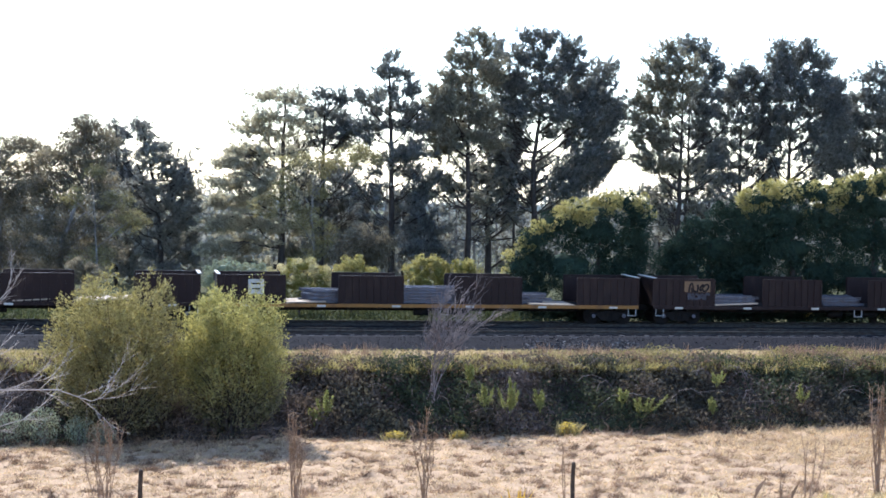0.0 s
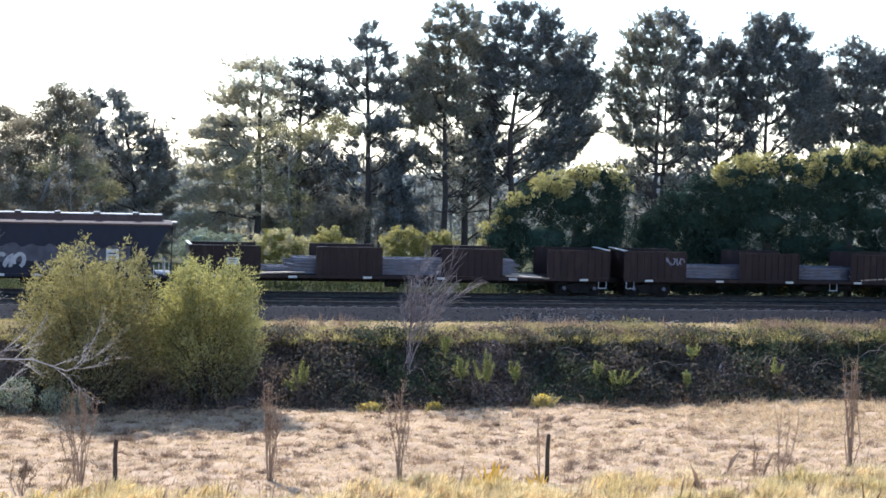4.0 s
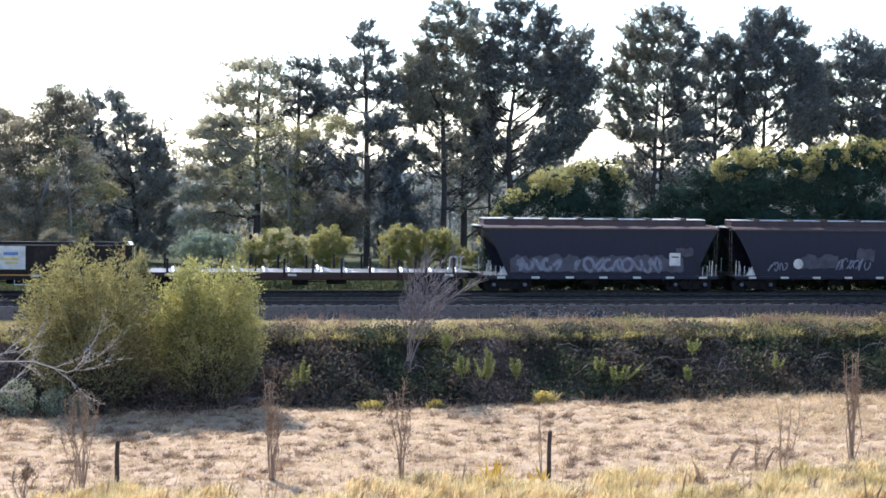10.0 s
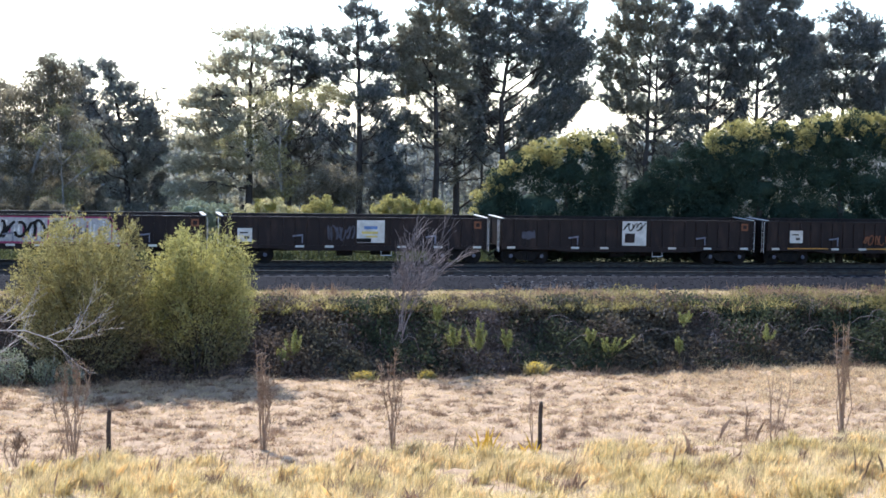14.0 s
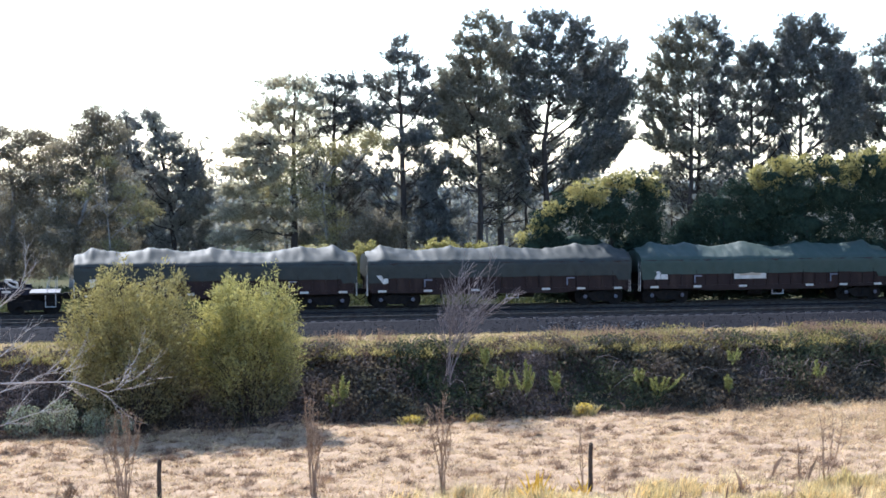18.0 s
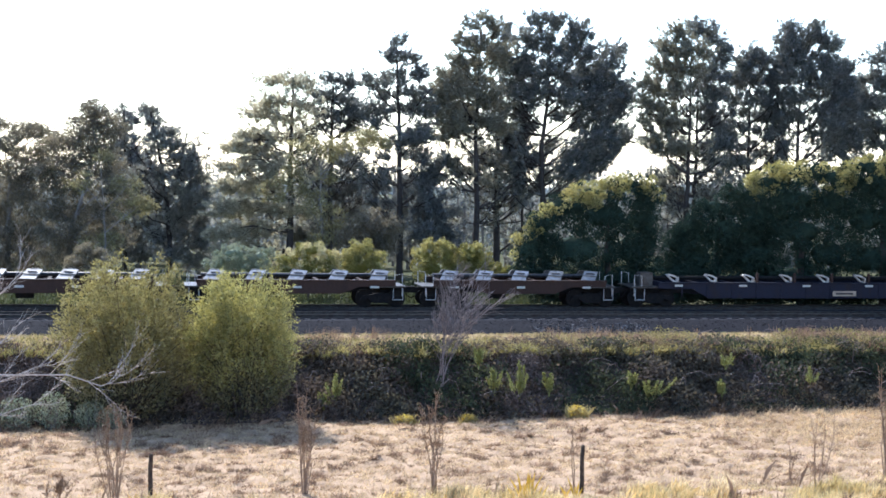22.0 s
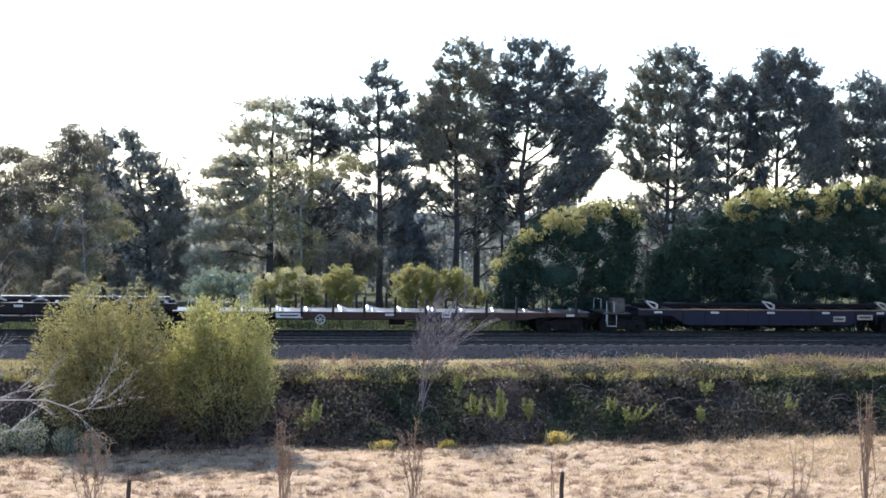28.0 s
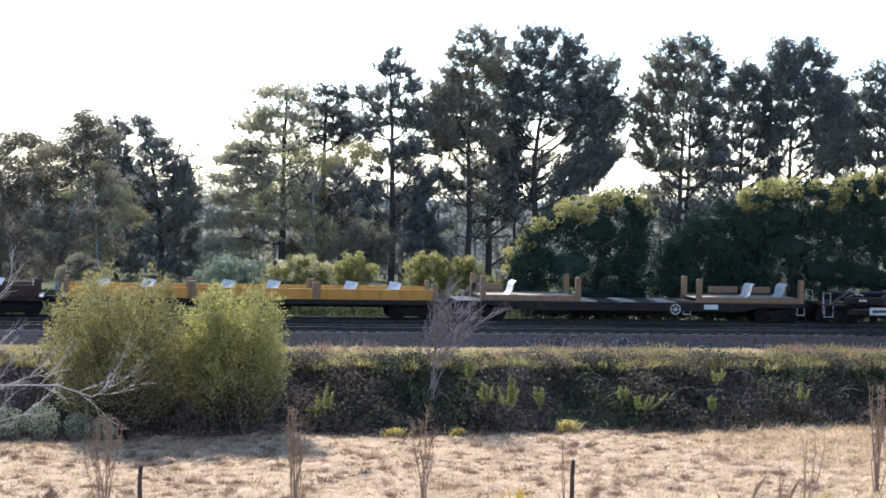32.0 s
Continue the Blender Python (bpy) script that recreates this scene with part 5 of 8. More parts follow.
# ---- overgrown bank ----
def bank_cover():
    rng = np.random.default_rng(63)
    n = 9800
    x = rng.uniform(-44, 50, n)
    q = rng.uniform(0, 1, n) ** 0.9
    bulge = 0.45 + 0.35 * np.sin(x * 0.9 + 2 * np.sin(q * 5)) + 0.25 * np.sin(x * 2.3 + q * 9)
    y = -15.95 + q * 4.5 - bulge * 0.4 * np.clip(q * 5, 0, 1) + rng.normal(size=n) * 0.15
    z = ground_height(x, -15.95 + q * 4.5) + bulge * 0.45 * np.clip(q * 5, 0.15, 1) + rng.uniform(0, 0.22, n)
    z = np.minimum(z, -0.76 + GRADE * x + 0.17 * np.sin(x * 1.3) + 0.13 * np.sin(x * 3.1))
    cores = np.stack([x, y, z], 1)
    dead = (np.sin(x * 0.55 + 1) + np.sin(x * 1.7) * 0.6 + rng.normal(size=n) * 0.5 - 0.055 * x) > 0.8
    lush = (np.sin(x * 0.8 + 4.0) + np.sin(x * 0.29 + q * 4.0) + rng.normal(size=n) * 0.5 + 0.04 * x) > 0.5
    for name, sel, mat, size, width, per, label in (("bramble", ~dead & ~lush, BRAMBLE, 0.15, 0.3, 20, "dark tangled brambles covering the bank"), ("ivy", ~dead & lush, IVY, 0.12, 0.34, 24, "deep green creeper covering parts of the bank"), ("dead_bramble", dead, DEAD_BRAMBLE, 0.16, 0.16, 20, "brown dead brambles on the bank")):
        c = np.repeat(cores[sel], per, 0)
        c = c + rng.normal(size=c.shape) * np.array([0.22, 0.16, 0.17])
        v, f = leaves(c, size, width, rng)
        tagged(new(name, quick_mesh(name, v, f, mat)), label, "brambles", kind="stuff")
    # arching dead canes
    g = Geo()
    for k in range(260):
        x0, q0 = rng.uniform(-40, 46), rng.uniform(0.1, 0.95)
        y0 = -15 + q0 * 3.6 - 0.5
        z0 = float(ground_height(x0, y0)) + 0.4
        d, h = rng.normal() * 0.6, rng.uniform(0.3, 0.9)
        pts = [(x0, y0, z0), (x0 + d * 0.4, y0 - 0.2, z0 + h * 0.8), (x0 + d, y0 - 0.4, z0 + h), (x0 + d * 1.6, y0 - 0.6, z0 + h * 0.6)]
        g.tube(pts, [0.014, 0.012, 0.01, 0.006], 4)
    tagged(new("bramble_cane", g.mesh("bramble_cane", TWIG)), "thin grey arching bramble canes", "brambles", kind="stuff")
    # verge grass on the bank's rim
    n = 9000
    x, y = rng.uniform(-44, 50, n), rng.uniform(-12.6, -7.7, n)
    near_rim = np.exp(-((y + 11.7) / 0.7) ** 2)
    base = np.stack([x, y, ground_height(x, y) + 0.05], 1)
    per = 11
    roots = np.repeat(base, per, 0) + rng.normal(size=(n * per, 3)) * np.array([0.16, 0.16, 0.0])
    tall = np.repeat(0.15 + 0.34 * near_rim * (0.7 + 0.5 * np.sin(x * 1.1) * np.sin(x * 0.37)), per)
    v, f = blades(roots, np.clip(tall, 0.1, 0.6), 0.017, rng, 0.6, (0.15, -0.1), True)
    tagged(new("verge_grass", quick_mesh("verge_grass", v, f, RIM_GRASS)), "sunlit yellow-green grass along the bank's rim", "grass", kind="stuff")
    # grass hanging over the edge
    n = 2600
    x = rng.uniform(-44, 50, n)
    clump = np.sin(x * 0.9) + np.sin(x * 2.3 + 1.0) + 0.8 * np.sin(x * 5.1)
    x = x[clump + rng.normal(size=n) * 0.7 > -0.2]
    y = rng.uniform(-13.1, -11.9, len(x))
    base = np.stack([x, y, np.maximum(ground_height(x, y), -1.12 + GRADE * x) + 0.1 + 0.08 * np.sin(x * 1.7)], 1)
    per = 14
    roots = np.repeat(base, per, 0) + rng.normal(size=(len(x) * per, 3)) * np.array([0.14, 0.12, 0.05])
    v, f = blades(roots, 0.42, 0.018, rng, 0.7, (0.05, -0.35), True)
    tagged(new("overhanging_grass", quick_mesh("overhanging_grass", v, f, OVERHANG)), "golden-green grass hanging over the bank", "grass", kind="stuff")
    # hummocks of sunlit scramble on the rim, higher towards the pine
    n = 1500
    x = rng.uniform(-44, 50, n)
    lump = np.sin(x * 0.85 + 0.6) + np.sin(x * 2.1 + 2.0) * 0.7 + np.sin(x * 0.31)
    tall = np.clip(0.16 + 0.13 * lump + np.clip((x - 1) * 0.035, 0, 0.5), 0.05, 0.9)
    y = rng.uniform(-12.9, -10.6, n)
    base = np.stack([x, y, np.maximum(ground_height(x, y), -1.15 + GRADE * x)], 1)
    for name, sel, mat, label in (("rim_scramble", np.sin(x * 1.3 + y * 2.0) + rng.normal(size=n) * 0.6 > -0.15, OLIVE, "sunlit olive scrambling plants on the bank's rim"), ("dead_scramble", np.sin(x * 1.3 + y * 2.0) + rng.normal(size=n) * 0.6 < -0.35, DEAD_FERN, "withered brown growth on the bank's rim")):
        per = 40
        c = np.repeat(base[sel], per, 0) + rng.normal(size=(int(sel.sum()) * per, 3)) * np.array([0.22, 0.2, 0.0])
        c[:, 2] += np.repeat(tall[sel], per) * rng.uniform(0.15, 1.1, len(c))
        v, f = flat_leaves(c, rng.normal(size=c.shape) * 0.7 + np.array([0, 0, 0.5]), 0.13, 0.026, rng)
        tagged(new(name, quick_mesh(name, v, f, mat)), label, "scrub", kind="stuff")
    # brown fern patches along the edge
    n = 700
    x = rng.uniform(-44, 50, n)
    x = x[np.sin(x * 0.63 + 2.0) + rng.normal(size=n) * 0.5 > 0.35]
    y = rng.uniform(-12.9, -11.6, len(x))
    c = np.repeat(np.stack([x, y, np.maximum(ground_height(x, y), -1.15 + GRADE * x) + 0.15], 1), 26, 0)
    c = c + rng.normal(size=c.shape) * np.array([0.24, 0.2, 0.17])
    v, f = leaves(c, 0.15, 0.16, rng)
    tagged(new("dead_fern", quick_mesh("dead_fern", v, f, DEAD_FERN)), "brown dead fern patches on the bank's edge", "ferns", kind="stuff")
    # taller dead weeds on the rim
    n = 900
    x, y = rng.uniform(-30, 45, n), rng.uniform(-12.0, -8.6, n)
    keep = (np.sin(x * 0.5 - 1.0) + 0.05 * (x - 4) + rng.normal(size=n) * 0.5) > 0.3
    x, y = x[keep], y[keep]
    base = np.stack([x, y, ground_height(x, y)], 1)
    per = 14
    roots = np.repeat(base, per, 0) + rng.normal(size=(len(x) * per, 3)) * np.array([0.15, 0.12, 0.0])
    v, f = blades(roots, 0.62, 0.017, rng, 0.35, (0.1, 0), True)
    tagged(new("dead_verge_weed", quick_mesh("dead_verge_weed", v, f, DRY_STALK)), "brown dead weeds along the rim", "weeds", kind="stuff")
    # ragged growth at the foot of the bank
    n = 2200
    x, y = rng.uniform(-40, 46, n), rng.uniform(-16.4, -15.7, n)
    base = np.stack([x, y, ground_height(x, y) - 0.02], 1)
    per = 8
    roots = np.repeat(base, per, 0) + rng.normal(size=(n * per, 3)) * np.array([0.14, 0.14, 0.0])
    v, f = blades(roots, np.repeat(0.12 + 0.42 * rng.uniform(0, 1, n) ** 5, per), 0.013, rng, 0.5)
    tagged(new("bank_foot_weed", quick_mesh("bank_foot_weed", v, f, BROWN_TUFT)), "brown weeds at the foot of the bank", "weeds", kind="stuff")


IVY = material("deep_green_creeper", (0.05, 0.066, 0.043), (0.08, 0.09, 0.054), 0.6, 0.8, island=0.35, through_light=0.36, specular=0.05)
OVERHANG = material("golden_green_grass", (0.42, 0.35, 0.16), (0.25, 0.24, 0.095), 0.6, 0.75, island=0.4, through_light=0.45)
OLIVE = material("sunlit_olive_leaves", (0.19, 0.175, 0.075), (0.27, 0.235, 0.10), 0.6, 0.7, island=0.45, through_light=0.42, specular=0.15)
DEAD_FERN = material("dead_fern_brown", (0.25, 0.165, 0.12), (0.16, 0.105, 0.08), 1.0, 0.8, island=0.45, through_light=0.3, glow_tint=(1.1, 1.0, 0.9))
bank_cover()


# ---- single plants ----
def sprig(x, y, z, h, w, seed):
    """A young broom plant: upright green whips."""
    rng = np.random.default_rng(seed)
    y -= 0.5
    t = thing("broom_plant", "fresh green broom plant on the dark bank", "shrub", "broom plants on the bank", pose(x, y, z))
    for k in range(6):
        a, b, top = rng.normal() * w * 0.42, rng.normal() * w * 0.25, h * rng.uniform(0.6, 1.0)
        stem = part("stem", Geo().tube([(0, 0, -0.1), (a * 0.6, b * 0.6, top * 0.5), (a, b, top)], [0.012, 0.01, 0.004], 5), BROOM, t)
        n = int(170 * top)
        q = rng.uniform(0.3, 1.0, n)
        d = rng.normal(size=(n, 3)) * np.array([1, 1, 0.2])
        c = np.stack([np.interp(q, [0, 0.5, 1], [0, a * 0.6, a]), np.interp(q, [0, 0.5, 1], [0, b * 0.6, b]), q * top], 1) + d * 0.07 * (1.25 - q)[:, None]
        v, f = leaves(c, 0.15, 0.075, rng, d * 0.6 + np.array([0, 0, 1.3]))
        part("foliage", quick_mesh("foliage", v, f, BROOM), None, stem, kind="stuff")


for k, (x, y, z, h, w) in enumerate([(-7.86, -14.9, -2.75, 1.35, 0.55), (-8.35, -15.0, -2.95, 0.8, 0.5), (0.28, -14.9, -2.75, 1.7, 0.5), (-0.75, -14.8, -2.5, 1.2, 0.6), (6.35, -14.9, -2.9, 1.1, 0.75), (5.5, -14.7, -2.4, 0.8, 0.4), (9.73, -14.9, -2.85, 1.0, 0.5), (13.98, -14.9, -2.4, 0.9, 0.6), (10.1, -14.3, -1.6, 0.7, 0.6), (1.71, -14.8, -2.6, 1.0, 0.4), (-1.4, -14.3, -1.4, 1.0, 0.3), (20.3, -14.6, -2.2, 0.9, 0.5)]):
    sprig(x, y, z, h, w, 300 + k)


def gorse(x, y, h, w, seed, label="low gorse clump with yellow flowers", name="gorse_clump"):
    rng = np.random.default_rng(seed)
    t = thing(name, label, "flowering shrub", "yellow flowering clumps", pose(x, y, float(ground_height(x, y)) - 0.02))
    n = int(420 * w)
    roots = rng.normal(size=(n, 3)) * np.array([w * 0.4, w * 0.25, 0.0])
    v, f = blades(roots, h * 0.95, 0.024, rng, 0.5, (0.0, -0.1))
    part("foliage", quick_mesh("foliage", v, f, SPIKE), None, t, "pale yellow-green spikes", kind="stuff")
    m = int(300 * w)
    c = in_ellipsoid(m, rng, 0.8) * np.array([w * 0.75, w * 0.5, h * 0.35]) + np.array([0, -0.05, h * 0.6])
    v, f = leaves(c, 0.11, 0.2, rng, c * np.array([1.5, 1.5, 0]) + np.array([0, 0, 0.8]))
    part("blossom", quick_mesh("blossom", v, f, FLOWER), None, t, "small yellow flowers", kind="stuff")


gorse(2.65, -16.4, 0.75, 0.55, 320)
gorse(-5.0, -16.5, 0.5, 0.55, 321)
gorse(-2.2, -16.4, 0.45, 0.4, 322, "low green clump with few yellow flowers")
gorse(14.6, -15.6, 0.4, 0.5, 323, "low green clump with few yellow flowers")


def flag_plant(x, y, h, seed):
    """Yellow-green sword-leaved plant in the near grass."""
    rng = np.random.default_rng(seed)
    t = thing("yellow_reed_plant", "bright yellow sword-leaved plant in the long grass", "plant", "yellow plants in the grass", pose(x, y, -3.3))
    for k in range(9):
        a, lean = rng.normal() * 0.12, rng.normal() * 0.2
        hh = h * rng.uniform(0.5, 1.0)
        g = Geo().prism([(a - 0.03, 0), (a + 0.03, 0), (a + 0.035 + lean * 0.5, hh * 0.6), (a + lean, hh), (a - 0.025 + lean * 0.5, hh * 0.6)], -0.006 + 0.05 * k - 0.2, 0.006 + 0.05 * k - 0.2)
        part("blade", g, FLOWER, t)


for k, (x, y, h) in enumerate([(-3.95, -33.9, 1.1), (-3.7, -34.1, 0.85), (-2.3, -34.0, 0.7), (-4.15, -34.2, 0.7)]):
    flag_plant(x, y, h, 330 + k)


def dry_weed(x, y, h, w, seed, stems=7, fuzzy=True):
    """A tall dead weed: thin upright stems, feathery in the upper half."""
    rng = np.random.default_rng(seed)
    t = thing("tall_dead_weed", "tall dry brown weed with feathery upper stems" if fuzzy else "thin bare dry weed stalk in the field", "weed", "tall dead weeds in the field", pose(x, y, -3.32))
    for k in range(stems):
        fuzz_v = Geo()
        a = rng.normal() * w * 0.3
        b = a * 1.15 + rng.normal() * w * 0.2
        hh = h * rng.uniform(0.62, 1.0)
        pts = [(a * 0.4, rng.normal() * 0.06, 0), (a * 0.8 + rng.normal() * 0.05, 0.02, hh * 0.35), (b, 0.0, hh * 0.7), (b + rng.normal() * 0.12, 0, hh)]
        stem = part("stem", Geo().tube(pts, [0.023, 0.02, 0.015, 0.006], 4), DRY_STALK, t)
        for j in range(30 if fuzzy else 9):
            s = rng.uniform(0.4 if fuzzy else 0.2, 1.0) ** 0.8
            px, pz = float(np.interp(s, [0, 0.35, 0.7, 1], [p[0] for p in pts])), hh * s
            d = rng.normal() * 0.11
            e = rng.uniform(0.06, 0.3) * (1.1 - 0.5 * s)
            fuzz_v.tube([(px, 0, pz), (px + d * 0.6, rng.normal() * 0.06, pz + e * 0.6), (px + d, rng.normal() * 0.08, pz + e)], [0.008, 0.007, 0.004], 3)
        part("feathery_top", fuzz_v, DRY_STALK, stem, kind="stuff")


for k, (x, y, h, w, stems, fuzzy) in enumerate([(-17.2, -32.0, 3.3, 0.8, 13, True), (-11.05, -32.4, 3.7, 0.5, 13, True), (-6.75, -32.7, 3.5, 0.45, 9, True), (9.55, -32.4, 4.3, 0.65, 13, True), (-1.95, -32.9, 2.5, 0.3, 2, False), (6.9, -32.3, 2.6, 1.0, 4, False), (-19.0, -33.2, 1.3, 0.5, 8, True), (5.8, -33.0, 1.7, 0.6, 3, False)]):
    dry_weed(x, y, h, w, 340 + k, stems, fuzzy)


def branch_out(parent, start, way, length, radius, depth, rng, mat, spread=0.5, lift=0.15, thin=0.005, bare=False, drift=0.0):
    """A forking bare branch; each limb with its twigs is a part."""
    g = Geo()

    def grow(p, d, l, r, level):
        pts, rr = [p], [r]
        q, dd = p.copy(), d.copy()
        for i in range(4):
            dd = (dd + Vector((rng.normal() * 0.16 + drift, rng.normal() * 0.12, rng.normal() * 0.1 + lift * 0.3))).normalized()
            q = q + dd * l / 4
            pts.append(q.copy())
            rr.append(r * (1 - 0.2 * (i + 1)))
            if level > 0 and not (bare and level == depth and i < 1):
                for _ in range(2 if level > 1 else 3):
                    side = (dd + Vector((rng.normal() * spread, rng.normal() * spread * 0.7, rng.normal() * spread * 0.6 + lift))).normalized()
                    grow(q.copy(), side, l * rng.uniform(0.35, 0.6), r * 0.45, level - 1)
        g.tube(pts, [max(x, thin) for x in rr], 5 if level > 1 else 3)

    grow(Vector(start), Vector(way).normalized(), length, radius, depth)
    part("branch", g, mat, parent)


def bare_shrub():
    rng = np.random.default_rng(71)
    t = thing("bare_shrub", "leafless grey-brown shrub on the bank", "shrub", "", pose(-2.95, -14.3, -2.3))
    for k, (a, l) in enumerate([(-0.32, 2.3), (-0.2, 3.0), (-0.1, 3.4), (0.0, 3.6), (0.08, 3.6), (0.18, 3.3), (0.3, 2.7)]):
        branch_out(t, (0.06 * math.sin(k * 2.4), 0.1 * math.cos(k), 0), (a, rng.normal() * 0.1, 1.15), l, 0.026, 2, rng, TWIG, 0.5, 0.12, 0.009, bare=True, drift=0.07)


def bare_tree():
    """A leafless tree beside the field whose pale branches reach in."""
    rng = np.random.default_rng(72)
    t = thing("bare_tree", "leafless pale-barked tree reaching over the field", "tree", "", pose(-24.45, -33.0, -3.3))
    part("trunk", Geo().tube([(-0.3, 0, -0.3), (-0.1, 0.1, 2.0), (0.0, 0, 4.0), (-0.3, 0.1, 7.5), (-0.1, 0, 9.5)], [0.2, 0.17, 0.15, 0.1, 0.04], 10), PALE_TWIG, t, smooth=True)
    limbs = [[(0, 0, 2.9), (1.5, 0, 3.35), (2.85, -0.1, 3.78), (4.2, 0, 4.28), (5.4, 0, 4.75)],
             [(0, 0, 4.0), (2.0, 0.1, 4.3), (4.4, 0, 4.3), (5.8, 0, 4.28), (6.85, 0, 3.9), (7.2, 0, 4.02), (7.5, 0, 4.28)],
             [(0, 0, 4.6), (1.6, 0.1, 5.4), (2.9, 0, 6.2), (3.9, 0, 7.0), (4.4, 0, 7.55)],
             [(0, 0, 2.0), (1.5, 0, 2.4), (2.9, 0.1, 2.75), (4.2, 0, 3.2), (5.1, 0, 3.45)],
             [(0, 0, 3.3), (1.8, 0.2, 3.9), (3.2, 0.1, 4.9), (4.0, 0.1, 5.5)],
             [(0, 0, 6.0), (1.2, 0.2, 7.4), (1.6, 0.1, 9.0)]]
    for k, line in enumerate(limbs):
        n = len(line)
        part("limb", Geo().tube(line, [0.034 * (1 - 0.75 * i / (n - 1)) for i in range(n)], 7), PALE_TWIG, t, smooth=True)
        for j in range(1, n):
            p = Vector(line[j - 1]).lerp(Vector(line[j]), 0.6)
            d = (Vector(line[j]) - Vector(line[j - 1])).normalized()
            for s in (-1, 1):
                if ((j + k + (s > 0)) % 2 or j > 2) and j > 1:
                    branch_out(t, p, d + Vector((0, 0.2 * s, 0.45 * s + 0.2)), rng.uniform(0.7, 1.5), 0.013, 1, rng, PALE_TWIG, 0.35, 0.1, 0.004)


bare_shrub()
bare_tree()


def pale_bush(x, y, z, w, h, seed, mat, label):
    rng = np.random.default_rng(seed)
    t = thing("low_shrub", label, "shrub", "low shrubs at the bank's foot", pose(x, y, z - 0.3))
    for k in range(5):
        a = rng.normal() * w * 0.4
        part("stem", Geo().tube([(a * 0.3, 0, 0), (a, 0.05, h * 0.8)], [0.02, 0.006], 5), TWIG, t)
    n = int(1500 * w)
    c = in_ellipsoid(n, rng, 0.3) * np.array([w, w * 0.6, h * 0.5]) + np.array([0, 0, h * 0.5])
    v, f = leaves(c, 0.12, 0.16, rng, np.tile(np.array([[0, 0, 0.8]]), (n, 1)))
    part("foliage", quick_mesh("foliage", v, f, mat), None, t, kind="stuff")


for k, (x, y, z, w, h) in enumerate([(-19.75, -16.0, -3.3, 0.8, 1.7), (-18.2, -16.1, -3.3, 0.7, 1.3), (-21.2, -15.9, -3.3, 0.9, 1.5), (-17.2, -16.2, -3.3, 0.5, 1.0)]):
    pale_bush(x, y, z, w, h, 380 + k, PALE_SHRUB, "low grey-green shrub at the foot of the bank")


def fence_post(x, y, h, lean):
    t = thing("fence_post", "dark weathered wooden fence post in the field", "fence post", "field fence posts", pose(x, y, -3.35, 0, lean, 0))
    n = 9
    r = 0.075
    pts = [(0.01 * math.sin(k), 0.008 * math.cos(k * 2), h * k / 7) for k in range(8)]
    part("shaft", Geo().tube(pts, [r * (1.08 - 0.02 * k) for k in range(8)], n), WOOD_POST, t)
    part("post_top", Geo().tube([(pts[-1][0], pts[-1][1], h), (pts[-1][0] + 0.01, pts[-1][1], h + 0.05)], [r * 0.9, r * 0.55], n), WOOD_POST, t)


fence_post(-16.05, -31.6, 1.42, 1.5)
fence_post(-1.76, -33.1, 1.62, 1.2)


# ---- passing car ----
CAR_RED = material("glossy_red_car_paint", (0.42, 0.035, 0.06), (0.40, 0.03, 0.055), 2, 0.3)
CAR_RED.node_tree.nodes["Principled BSDF"].inputs["Coat Weight"].default_value = 1.0
GLASS = material("dark_car_glass", (0.02, 0.025, 0.025), (0.018, 0.022, 0.022), 2, 0.06)
RUBBER = material("black_rubber", (0.02, 0.02, 0.02), (0.03, 0.03, 0.03), 6, 0.8)
LAMP_RED = material("red_lamp_lens", (0.35, 0.02, 0.02), (0.3, 0.02, 0.02), 4, 0.2)
LAMP_CLEAR = material("clear_lamp_lens", (0.7, 0.7, 0.7), (0.6, 0.6, 0.6), 4, 0.1)


def car_shell(stations, n=14):
    """A closed shell through cross-sections (x, half width low, z low, half width high, z high)."""
    v, f = [], []
    for x, w0, z0, w1, z1 in stations:
        for k in range(n + 1):
            q = math.pi * k / n
            c, s = math.cos(q), math.sin(q)
            e = abs(s) ** 0.45
            w = w0 + (w1 - w0) * e
            v.append((x, w * math.copysign(abs(c) ** 0.45, c), z0 + (z1 - z0) * e))
    m = n + 1
    for i in range(len(stations) - 1):
        f += [(i * m + k, i * m + k + 1, (i + 1) * m + k + 1, (i + 1) * m + k) for k in range(n)]
        f.append((i * m + n, i * m, (i + 1) * m, (i + 1) * m + n))
    f += [tuple(range(m)), tuple(range((len(stations) - 1) * m + n, (len(stations) - 1) * m - 1, -1))]
    return Geo().add(v, f)


